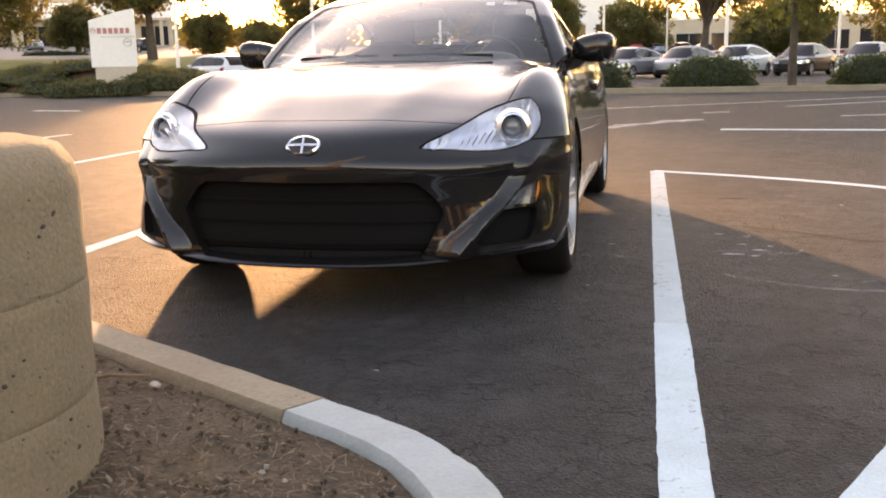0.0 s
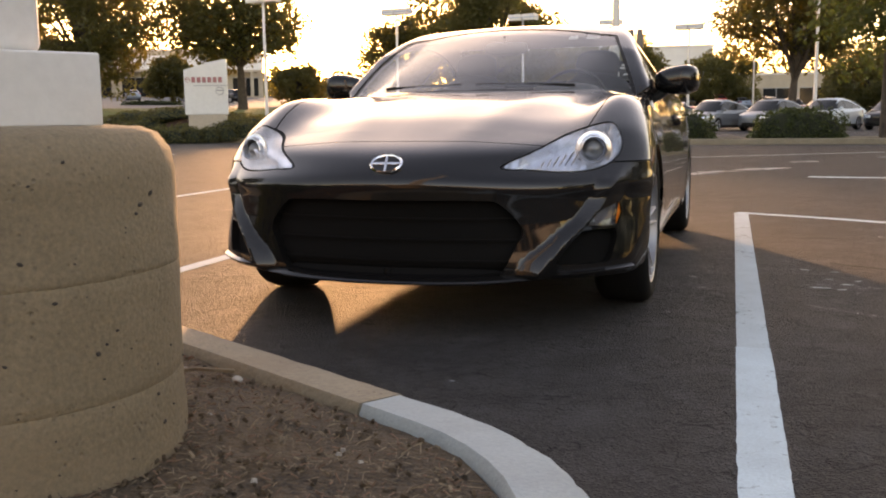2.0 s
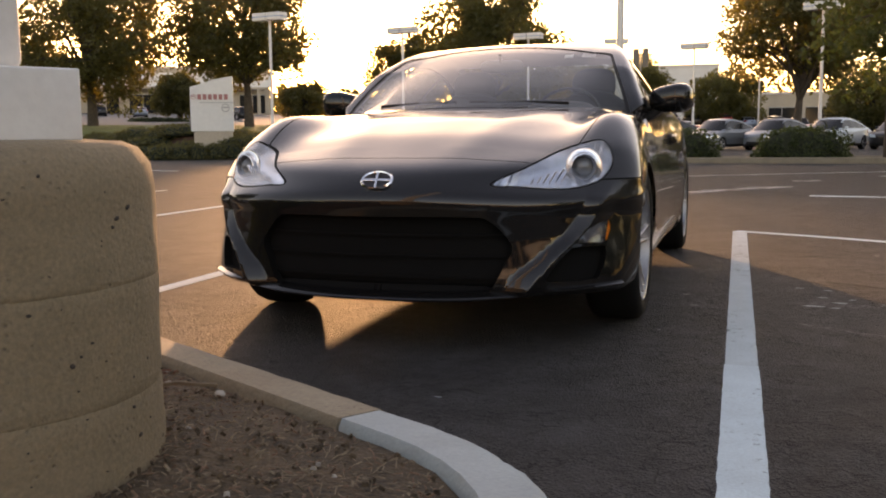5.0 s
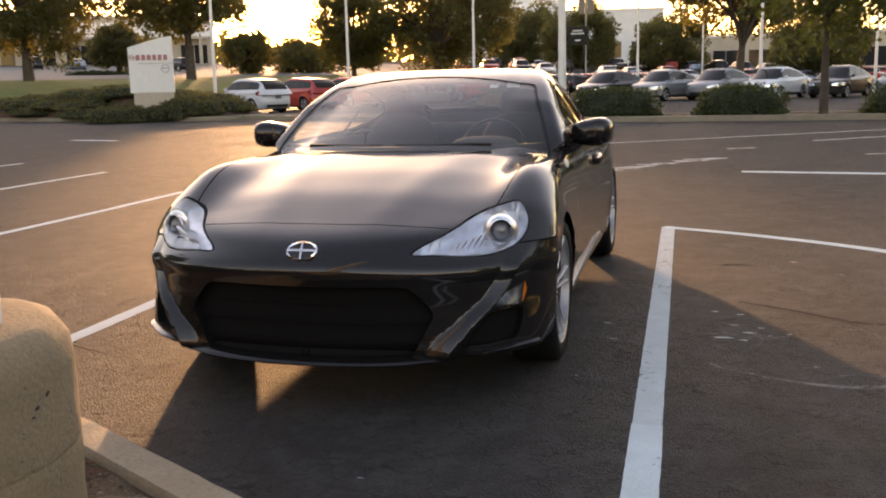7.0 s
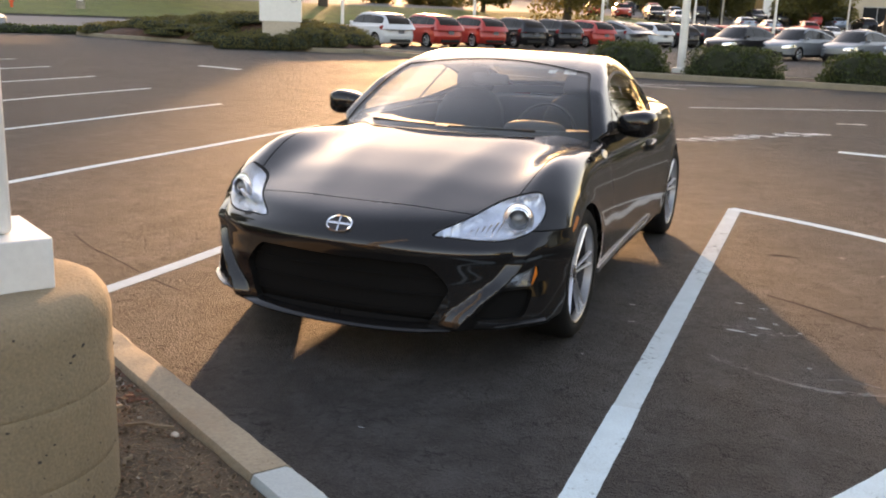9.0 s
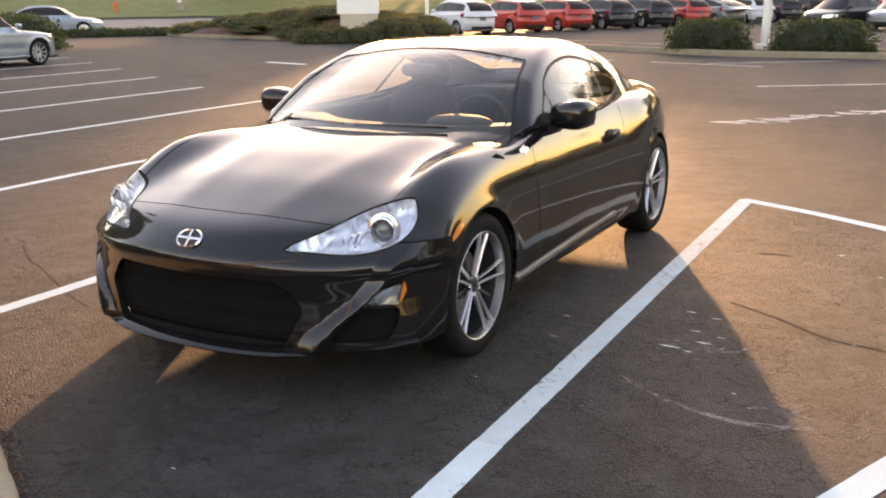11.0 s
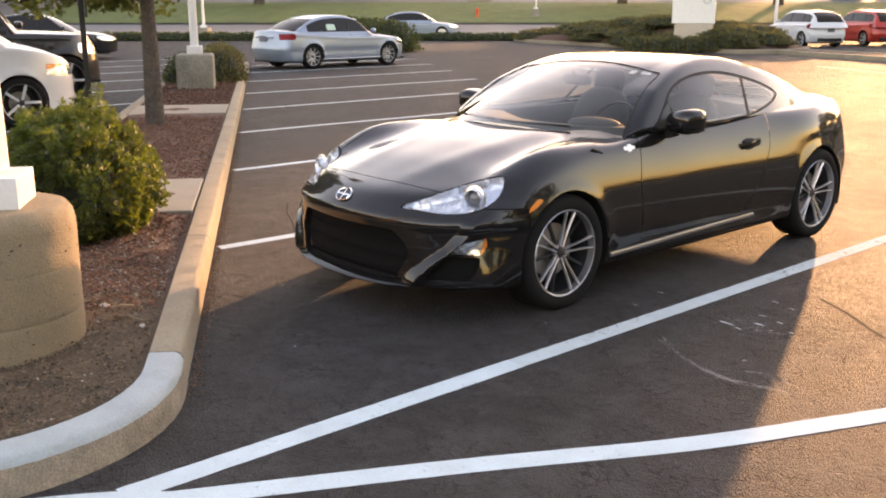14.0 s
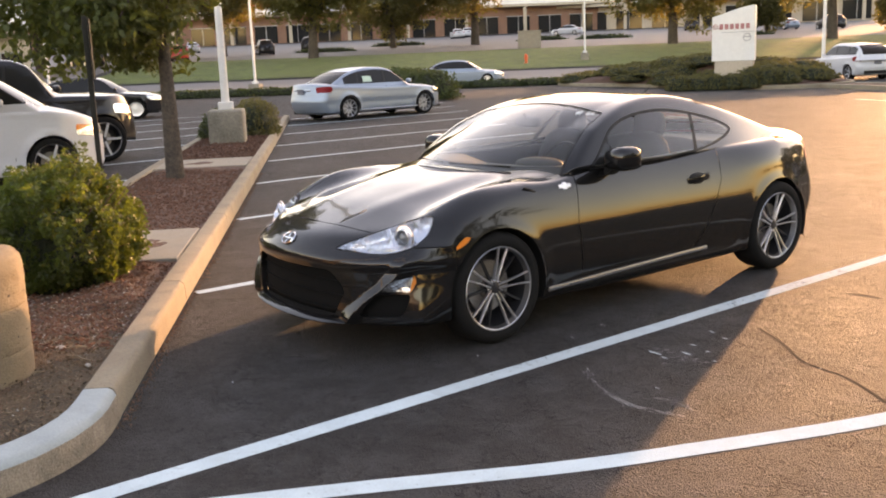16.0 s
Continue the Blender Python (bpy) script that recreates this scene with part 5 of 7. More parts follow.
def kerb_strip(sl, material, name, label, face=None, prof=KERB):
    outer, inner = (finer(kerb_points(0.0)[sl]), finer(kerb_points(0.16)[sl]))
    for pts in (outer, inner):          # an open joint between lengths
        for i, j in ((0, 1), (-1, -2)):
            d = math.dist(pts[i], pts[j])
            pts[i] = tuple(p + (q - p) * 0.005 / d for p, q in zip(pts[i], pts[j]))
    bm = bmesh.new()
    rows = []
    for (a, b), (c, d) in zip(outer, inner):
        ux, uy = c - a, d - b
        l = math.hypot(ux, uy)
        ux, uy = ux / l, uy / l
        chip = 0.006 * noise.noise((a * 7, b * 7, 2.0)) + 0.004 * noise.noise((a * 23, b * 23, 5.0))
        rows.append([bm.verts.new(K(a + ux * (o + (chip if k in (1, 2, 3) else 0)), b + uy * (o + (chip if k in (1, 2, 3) else 0)), z - (abs(chip) if k == 2 else 0))) for k, (o, z) in enumerate(prof)])
    for A, B in zip(rows, rows[1:]):
        for i in range(len(A) - 1):
            f = bm.faces.new((A[i], A[i + 1], B[i + 1], B[i]))
            f.material_index = 1 if face and i < 1 else 0
    bm.faces.new(rows[0])
    bm.faces.new(rows[-1][::-1])
    ob = part(name, bm, material, smooth=35)
    if face:
        ob.data.materials.append(face)
    return tagged(ob, label, "kerb", kind="structure")


n_straight = len(np.arange(22.2, -1.0, -0.3))
for s0 in range(0, n_straight, 10):
    e0 = min(s0 + 10, n_straight)
    kerb_strip(slice(s0, e0 + 1), M["concrete"], "kerb", "weathered tan concrete kerb of the planted island")
kerb_strip(slice(n_straight, n_straight + 16), M["new_concrete"], "kerb", "newer kerb with a pale top and worn tan face round the island's end", M["kerb_face"], ROUND_KERB)
kerb_strip(slice(n_straight + 15, None), M["concrete"], "kerb", "weathered tan concrete kerb of the planted island")

# soil fill, a little uneven
def bed(name, a0, a1, material, label):
    bm = bmesh.new()
    A = np.linspace(a0, a1, max(8, int((a1 - a0) / 0.09)))
    rows = []
    for a in A:
        half = 0.685 if a > -1.18 else math.sqrt(max(0.0, 0.685 ** 2 - (a + 1.18) ** 2))
        row = []
        for k in range(19):
            b = -1.615 + half * (k / 9 - 1)
            edge = 1 - (k / 9 - 1) ** 4
            z = 0.120 + 0.022 * edge + 0.03 * edge * noise.noise((a * 2.1, b * 2.1, 3)) + 0.012 * noise.noise((a * 9, b * 9, 1))
            row.append(bm.verts.new(K(a, b, z)))
        rows.append(row)
    for R0, R1 in zip(rows, rows[1:]):
        for i in range(18):
            bm.faces.new((R0[i], R0[i + 1], R1[i + 1], R1[i]))
    return tagged(part(name, bm, material, smooth=80), label, "planting bed", kind="structure")


bed("soil_bed", -1.86, 0.0, M["soil"], "bare brown soil with litter in the kerbed island")
bed("mulch_bed", 0.0, 22.2, M["mulch"], "red-brown bark mulch in the kerbed island")

# ---- other parked vehicles ----
M["plate"] = mat("rear_plate", (0.12, 0.13, 0.16), 0.4, var=0.1)
def parked(kind, paint, label, at, heading, detail=1, name=None, group="parked cars", plate=True):
    """A parked car on the ground at its middle; heading in degrees, 0 = towards +y."""
    L, W, H = {"sedan": (4.64, 1.77, 1.41), "liftback": (4.46, 1.745, 1.53), "hatchback": (3.99, 1.695, 1.50),
               "minivan": (5.0, 1.98, 1.75), "off_roader": (4.8, 1.88, 1.86), "suv": (4.6, 1.82, 1.68)}[kind]
    tab = {  # bonnet line and cabin line, along the length from the nose, in shares of length and height
        "sedan": ([(0.0, 0.46), (0.03, 0.52), (0.12, 0.59), (0.27, 0.635), (0.5, 0.64), (0.8, 0.69), (0.9, 0.725), (0.98, 0.715), (1.02, 0.67)],
                  [(0.15, 0.40), (0.25, 0.63), (0.40, 0.93), (0.48, 0.99), (0.58, 1.0), (0.68, 0.975), (0.75, 0.92), (0.80, 0.86), (0.875, 0.735), (1.0, 0.5)]),
        "liftback": ([(0.0, 0.45), (0.03, 0.51), (0.12, 0.59), (0.22, 0.63), (0.5, 0.625), (0.8, 0.67), (0.97, 0.72), (1.02, 0.70)],
                     [(0.08, 0.45), (0.18, 0.63), (0.36, 0.94), (0.45, 1.0), (0.55, 1.0), (0.72, 0.93), (0.92, 0.79), (1.0, 0.70)]),
        "hatchback": ([(0.0, 0.46), (0.04, 0.53), (0.13, 0.61), (0.22, 0.64), (0.5, 0.64), (0.8, 0.66), (0.97, 0.67), (1.02, 0.64)],
                      [(0.08, 0.45), (0.20, 0.66), (0.36, 0.94), (0.46, 1.0), (0.6, 1.0), (0.85, 0.96), (0.96, 0.82), (1.03, 0.55)]),
        "minivan": ([(0.0, 0.43), (0.03, 0.52), (0.10, 0.60), (0.17, 0.645), (0.25, 0.66), (0.5, 0.65), (0.97, 0.65), (1.02, 0.6)],
                    [(0.03, 0.42), (0.13, 0.60), (0.30, 0.92), (0.40, 0.99), (0.7, 1.0), (0.9, 0.98), (0.97, 0.80), (1.02, 0.5)]),
        "off_roader": ([(0.0, 0.56), (0.02, 0.61), (0.1, 0.645), (0.27, 0.665), (0.5, 0.67), (0.97, 0.67), (1.02, 0.65)],
                       [(0.2, 0.5), (0.27, 0.65), (0.37, 0.94), (0.44, 0.99), (0.6, 1.0), (0.9, 0.98), (0.96, 0.85), (1.0, 0.5)]),
        "suv": ([(0.0, 0.48), (0.03, 0.56), (0.12, 0.62), (0.25, 0.66), (0.5, 0.67), (0.97, 0.69), (1.02, 0.66)],
                [(0.12, 0.45), (0.24, 0.65), (0.37, 0.93), (0.46, 0.99), (0.65, 1.0), (0.86, 0.96), (0.95, 0.78), (1.02, 0.5)])}[kind]
    hz = curve([(a * L, b * H) for a, b in tab[0]], 0.09)
    rz = curve([(a * L, b * H) for a, b in tab[1]], 0.10)
    high = kind in ("off_roader",)
    wr = 0.40 if high else (0.345 if kind in ("minivan", "suv") else 0.318)
    wf, wb = (0.175 if kind == "off_roader" else 0.20) * L, (0.78 if kind == "sedan" else 0.80) * L
    floor = 0.36 if high else 0.19
    zm = 0.55 if high else 0.5

    def body(P):
        x, y, z = P.T
        top = hz(y - 0.1 * x ** 2) - 0.05 * (x / 0.8) ** 2
        front = 0.42 * x ** 2 + 0.45 * np.abs(x) ** 6 + 0.5 * np.clip(z - 0.55, 0, 1) ** 2 + 0.9 * np.clip(0.38 - z, 0, 1) ** 2
        rear = L - 0.03 - 0.20 * x ** 2 - 0.36 * np.abs(x) ** 6 - 0.25 * np.clip(z - 0.72, 0, 1) + 0.05 * np.exp(-((z - 0.52) / 0.13) ** 2) - 0.9 * np.clip(0.4 - z, 0, 1) ** 1.5
        side = W / 2 - 0.05 * np.clip(np.abs(y - L / 2) / (L / 2) - 0.45, 0, 1) ** 2 * 2.4 - 0.22 * (z - 0.6) ** 2 - 0.012 * np.exp(-((z - 0.45) / 0.08) ** 2)
        side = side + 0.012 * np.exp(-((z - hz(y) + 0.10) / 0.05) ** 2)
        for yw in (wf, wb):
            side = side + 0.02 * np.exp(-((np.hypot(y - yw, z - wr) - wr - 0.05) / 0.05) ** 2)
        return smax([z - top, front - y, y - rear, x - side, floor - z], 0.022)

    def cab(P):
        x, y, z = P.T
        q = y - 0.42 * x ** 2 * np.clip((0.55 * L - y), 0, 1) + 0.18 * x ** 2 * np.clip(y - 0.6 * L, 0, 1)
        side = W / 2 - 0.065 - 0.45 * (z - 0.62 * H) * (0.55 if high or kind == "minivan" else 1) - 0.05 * np.clip((y - 0.6 * L) / (0.4 * L), 0, 1) ** 2 - 0.2 * np.clip(z - 0.8 * H, 0, 1) ** 2
        return smax([z - rz(q) + 0.06 * x ** 2, x - side, 0.5 * H - z], 0.022)

    n = {0: (8, 40, 8), 1: (14, 70, 14), 2: (22, 110, 22)}[detail]
    car = thing(name or {"liftback": "hatchback", "off_roader": "off_roader"}.get(kind, kind), label, "car", (0, 0, 0), 0, group)
    V, T = shell(body, ((0, 0.6, floor + 0.15), (W * 0.28, L - 0.6, 0.5 * H)), ((0, -0.5, -0.1), (W * 0.65, L + 0.5, H)), n)
    sk = Skin(V, T, "body")
    for yw in (wf, wb):
        sk.cut(lambda P: np.maximum(np.hypot(P[:, 1] - yw, P[:, 2] - wr) - wr - 0.035, 0.45 - P[:, 0]), "hole", {"body"})
    sk.cut(lambda P: cab(P) + 0.03, "hole", {"body"})
    low = floor + 0.10
    sk.cut(lambda P: P[:, 2] - low, "skirt", {"body"})
    hl = 0.90 if high else (0.74 if kind == "minivan" else 0.645)
    sk.cut(lambda P: np.maximum(poly_field([(W * 0.23, hl - 0.06), (W * 0.26, hl + 0.05), (W * 0.50, hl + 0.11), (W * 0.56, hl + 0.08), (W * 0.56, hl - 0.04), (W * 0.4, hl - 0.08)], P[:, 0] + 0.18 * P[:, 1], P[:, 2]), P[:, 1] - 0.62), "lamp", {"body"})
    sk.cut(lambda P: np.maximum(np.maximum(np.abs(P[:, 2] - (0.34 if not high else 0.86)) - (0.07 if not high else 0.1), P[:, 0] - 0.5 + 0.4 * np.abs(P[:, 2] - 0.34)), P[:, 1] - 0.4), "grille", {"body"})
    hatch = kind in ("hatchback", "liftback")
    tz = 0.60 * H if kind == "sedan" else (0.575 * H if hatch else 0.66 * H)
    tail_lo, tail_hi = (0.10, 0.12) if hatch else (0.08, 0.09)
    sk.cut(lambda P: np.maximum(poly_field([(W * 0.34, tz - tail_lo), (W * 0.30, tz + tail_hi - 0.02), (W * 0.6, tz + tail_hi), (W * 0.6, tz - tail_lo)], P[:, 0], P[:, 2]), L - 0.5 - P[:, 1] + 0.8 * np.abs(P[:, 2] - tz)), "tail", {"body"})
    V, T = shell(cab, ((0, 0.40 * L, 0.52 * H), (W * 0.2, 0.75 * L, 0.7 * H)), ((0, -0.1 * L, 0.4 * H), (W * 0.65, 1.15 * L, H * 1.25)), (n[0], n[1], n[2]))
    cb = Skin(V, T, "roof")
    cb.cut(lambda P: np.minimum(body(P) + 0.006, P[:, 2] - 0.5 * H - 0.03), "hole", {"roof"})
    base_z, base_m = hz(np.array([0.5 * L]))[0], 0.045

    def glass_f(P):
        x, y, z = P.T
        lowz = z - (base_z + base_m + 0.03 * (y - 0.4 * L) / L)
        top = rz(y) - (0.085 if kind == "sedan" else 0.115) - z
        return -np.minimum(np.minimum(lowz, top), x - 0.45)
    if kind == "off_roader":
        ends = (0.30 * L, 0.94 * L)
    else:
        ends = (0.25 * L, (0.80 if kind == "sedan" else 0.90) * L)
    cb.cut(lambda P: np.maximum(glass_f(P), np.maximum(ends[0] - P[:, 1], P[:, 1] - ends[1])), "side", {"roof"})
    for yp in ((0.50, 0.70) if kind != "hatchback" else (0.52, 0.76)):
        cb.cut(lambda P: np.abs(P[:, 1] - yp * L + 0.15 * (P[:, 2] - base_z)) - 0.03, "pillar", {"side"})
    q1 = {"hatchback": 0.37, "liftback": 0.37, "minivan": 0.34, "off_roader": 0.37, "suv": 0.375}.get(kind, 0.405) * L

    def ws(P):
        x, y, z = P.T
        q = y - 0.42 * x ** 2 * np.clip((0.55 * L - y), 0, 1)
        return np.maximum(np.maximum(q - q1, x - (W / 2 - 0.18 - 0.28 * (z - base_z))), base_z - 0.02 - z)
    cb.cut(ws, "screen", {"roof"})
    rq = {"sedan": 0.745, "liftback": 0.73, "hatchback": 0.86, "minivan": 0.93, "off_roader": 0.93, "suv": 0.88}[kind] * L
    cb.cut(lambda P: np.maximum(np.maximum(rq - P[:, 1] - 0.18 * P[:, 0] ** 2, P[:, 0] - (W / 2 - 0.24 - 0.2 * (P[:, 2] - base_z))), base_z + 0.05 - P[:, 2]), "back", {"roof"})

    def out(sk_, F, label_, name_, material, pair, deep=0.0, text=""):
        V, T = sk_.get(label_)
        if not len(T):
            return []
        N = grad(F, V)
        V = V - N * deep
        made = []
        if pair:
            made.append(link_mesh(name_, V, T, material, car, text, True, N))
            made.append(link_mesh(name_, V * (-1, 1, 1), T[:, ::-1], material, car, text, True, N * (-1, 1, 1)))
        else:
            Wv, Ut = both_sides(V, T)
            NN = grad(F, np.abs(Wv)) * np.where(Wv[:, :1] < -1e-6, (-1, 1, 1), (1, 1, 1))
            made.append(link_mesh(name_, Wv, Ut, material, car, text, True, NN))
        return made

    out(sk, body, "body", "body", paint, False)
    out(sk, body, "skirt", "lower_trim", M["black_plastic"] if kind in ("off_roader", "liftback", "suv") else paint, False)
    if kind == "minivan":
        sk.cut(lambda P: hl + 0.075 - P[:, 2] - 0.15 * (P[:, 1] - 0.3), "turn_lamp", {"lamp"})
        out(sk, body, "turn_lamp", "turn_lamp", M["amber"], True, 0.004, "amber turn lamp")
    out(sk, body, "lamp", "headlamp", M["lamp_white"], True, 0.004, "clear headlamp")
    out(sk, body, "tail", "tail_lamp", M["red_lens"], True, 0.003, "red tail lamp")
    out(sk, body, "grille", "grille", M["black_plastic"], False, 0.02)
    out(cb, cab, "roof", "roof", paint, False)
    V, T = cb.get("pillar")
    if len(T):
        N = grad(cab, V)
        V = V - N * 0.002
        for tri in pieces(T):
            used, inv = np.unique(tri, return_inverse=True)
            inv = inv.reshape(-1, 3)
            link_mesh("pillar", V[used], inv, M["black_plastic"], car, "", True, N[used])
            link_mesh("pillar", V[used] * (-1, 1, 1), inv[:, ::-1], M["black_plastic"], car, "", True, N[used] * (-1, 1, 1))
    out(cb, cab, "side", "side_window", M["dark_glass"], True, 0.005, "dark reflecting glass")
    out(cb, cab, "screen", "windscreen", M["dark_glass"], False, 0.005, "dark reflecting glass")
    out(cb, cab, "back", "rear_window", M["rear_glass"], False, 0.005, "dark brown glass")
    part("floor_pan", box((W * 0.86, L * 0.9, 0.05), (0, L / 2, floor - 0.02), 0.01), M["black_plastic"], car)
    for yw in (wf, wb):
        for s in (1, -1):
            if detail:
                wheel(car, (s * (W / 2 - 0.115), yw, wr), s, wr, 0.21, wr * 0.74, "ten" if kind == "sedan" else "five")
            else:
                wh = part("wheel", lathe([(wr * 0.72, 0.095), (wr * 0.9, 0.1), (wr, 0.06), (wr, -0.1)], 20, at=(0, 0, 0)), M["rubber"], car, "black tyre", smooth=50)
                wh.matrix_basis = pose(s * (W / 2 - 0.115), yw, wr, 0, 0, 0 if s > 0 else 180)
                part("rim", lathe([(wr * 0.73, 0.085), (wr * 0.55, 0.075), (wr * 0.2, 0.09), (0.001, 0.09)], 20), M["alloy"], wh, "silver wheel disc", smooth=50)
    for s in (1, -1):
        part("door_mirror", blob(0.09, 0.06, 0.06, (s * (W / 2 + 0.01), 0.33 * L, base_z + 0.07), 3.0), paint, car, smooth=60)
        if kind == "sedan" and detail == 2:
            part("sill_strip", box((0.03, 2.25, 0.03), (s * (W / 2 - 0.035), 0.49 * L, 0.225), 0.008), M["chrome"], car, "bright sill strip")
        if detail:
            for yh in (0.475, 0.665):
                part("door_handle", box((0.03, 0.17, 0.025), (s * (W / 2 - 0.012 - 0.22 * (base_z - 0.10 - 0.6) ** 2), yh * L, base_z - 0.12), 0.008), paint, car)
            for yh in (0.30, 0.50, 0.70):
                part("door_seam", box((0.012, 0.008, 0.46), (s * (W / 2 - 0.022), yh * L, 0.40), 0.002), M["gap"], car)
    if plate:
        part("number_plate", box((0.31, 0.01, 0.15), (0, L + (0.016 if hatch else -0.008), 0.62 if hatch else (0.72 if kind == "sedan" else 0.75)), 0.003), M["plate"], car, "dark rear plate")
        if hatch:
            part("bumper_insert", box((1.05, 0.08, 0.13), (0, L - 0.05, 0.25), 0.02), M["black_plastic"], car, "black lower bumper insert")
    if kind == "sedan" and detail == 2:
        part("garnish", box((0.80, 0.03, 0.05), (0, L - 0.075, 0.80), 0.012), M["chrome"], car, "chrome bar over the plate")
        part("window_label", put(box((0.006, 0.30, 0.17), (0, 0, -0.085), 0.002), Matrix.Translation((-(W / 2 - 0.065 - 0.45 * (base_z + 0.17 - 0.62 * H) + 0.002), 0.625 * L, base_z + 0.17)) @ Matrix.Rotation(0.42, 4, "Y")), M["green_paper"], car, "pale green paper in the side window")
    # move the middle of the car to its origin, nose to +y
    for o in car.children:
        o.matrix_basis = pose(0, L / 2, 0, 0, 0, 180) @ o.matrix_basis
    car.matrix_basis = pose(at[0], at[1], at[2] if len(at) > 2 else 0, 0, 0, heading)
    return car


def again(car, at, heading):
    return copy_thing(car, pose(at[0], at[1], at[2] if len(at) > 2 else 0, 0, 0, heading))


coupe()
silver_sedan = parked("sedan", M["silver"], "silver four-door sedan parked across white stall lines", (-18.8, 12.6), 4.5, 2)
white_van = parked("minivan", M["white_car"], "white minivan parked beyond the planted island", (-10.2, -0.32), 2, 2, plate=False)
black_suv = parked("off_roader", M["dark_car"], "black off-road wagon with alloy wheels, parked beyond the island", (-13.1, 1.3), 2, 2, plate=False)
# row of tails facing the lot
tails = [("hatchback", "white_car", "small white hatchback parked in a row"), ("hatchback", "red_car", "small red hatchback parked in a row"),
         ("hatchback", "dark_car", "small dark hatchback parked in a row"), ("liftback", "grey_car", "grey hatchback parked in a row")]
first = {}
order = [0, 1, 1, 2, 2, 1, 3, 0, 2, 2, 1, 0, 1, 1, 3, 2]
for i, k in enumerate(order):
    p = (-17.6 + 1.14 * i, 36.0 + 3.07 * i)
    if k not in first:
        kind, paint, lab = tails[k]
        first[k] = parked(kind, M[paint], lab, p, 60 - 1.4 * i, 1, group="row of cars")
    else:
        again(first[k], p, 60 - 1.4 * i)
# row of noses behind the clipped bushes
noses = [("pale_car", "pale grey hatchback parked behind the bushes"), ("grey_car", "grey hatchback parked behind the bushes"),
         ("dark_car", "dark hatchback parked behind the bushes"), ("white_car", "white hatchback parked behind the bushes")]
made = {}
for i, k in enumerate([2, 1, 1, 0, 2, 1, 2, 3, 1, 2]):
    p = (-2.7 + 2.62 * i + 0.4 * max(0, i - 3), 45.6 + 0.35 * i)
    if k not in made:
        made[k] = parked("liftback", M[noses[k][0]], noses[k][1], p, 152, 1, group="row of cars", plate=False)
    else:
        again(made[k], p, 152)
# lots further off
far = [("sedan", "white_car", "white car in a far lot"), ("suv", "dark_car", "dark wagon in a far lot"), ("sedan", "silver", "silver car in a far lot"), ("suv", "red_car", "red wagon in a far lot"), ("sedan", "dark_car", "dark sedan beyond the island")]
fmade = []
for j, (kind, paint, lab) in enumerate(far):
    fmade.append(parked(kind, M[paint], lab, (-30 + 9 * j, 130), 90, 0, group="cars in the far lot"))
rnd = random.Random(4)
for j in range(34):
    x, y = -24 + 3.1 * (j % 17) + rnd.uniform(-0.4, 0.4), (104 if j < 17 else 121) + 0.3 * (j % 17)
    if rnd.random() < 0.85:
        again(fmade[rnd.randrange(4)], (x, y, float(rise(x, y))), rnd.choice((0, 180)) + 20)
# cars on the rising lot beyond the road, seen past the island
for x, y, h, k in ((-92, 27, 100, 1), (-92, 36.5, 70, 3), (-93.5, 47, 70, 1), (-96, 54, 60, 1), (-110, 87, 60, 0), (-114, 92, 60, 0), (-117, 95, 60, 2), (-96, 96, 120, 0), (-82, 106, 40, 1), (-77, 108, 40, 2),
                   (-107, 40, 80, 2), (-116, 48, 70, 0), (-66, 104, 60, 2), (-60, 104, 60, 1)):
    again(fmade[k], (x, y, float(rise(x, y))), h)
again(fmade[4], (-27.6, 7.5), -25)
again(fmade[2], (-36.0, 29.5), -40)

# ---- lamp posts on concrete footings ----
def lamp_post(at, height, label, heads=2, z=0.0, arm=0.45, r=0.09, turn=0.0, group="lamp posts"):
    post = thing("street_lamp", label, "lamp post", (at[0], at[1], z), turn, group)
    part("pole", tube(r, r * 0.7, (0, 0, 0), (0, 0, height), 12), M["white_steel"], post, smooth=50)
    part("base_cover", box((r * 3.6, r * 3.6, 0.14), (0, 0, 0), 0.01), M["white_steel"], post)
    for s in ((1, -1) if heads == 2 else (1,)):
        part("arm", tube(0.035, 0.035, (0, 0, height - 0.12), (s * arm * 0.6, 0, height - 0.12), 8), M["white_steel"], post)
        hd = part("lamp_head", box((0.85, 0.62, 0.36), (s * arm, 0, height - 0.34), 0.02), M["white_steel"], post, "white shoebox lamp head with a blue line")
        part("band", box((0.86, 0.63, 0.03), (s * arm, 0, height - 0.19), 0.004), M["blue_paper"], hd)
        part("lens", box((0.7, 0.5, 0.02), (s * arm, 0, height - 0.355), 0.004), M["lamp_white"], hd)
    return post


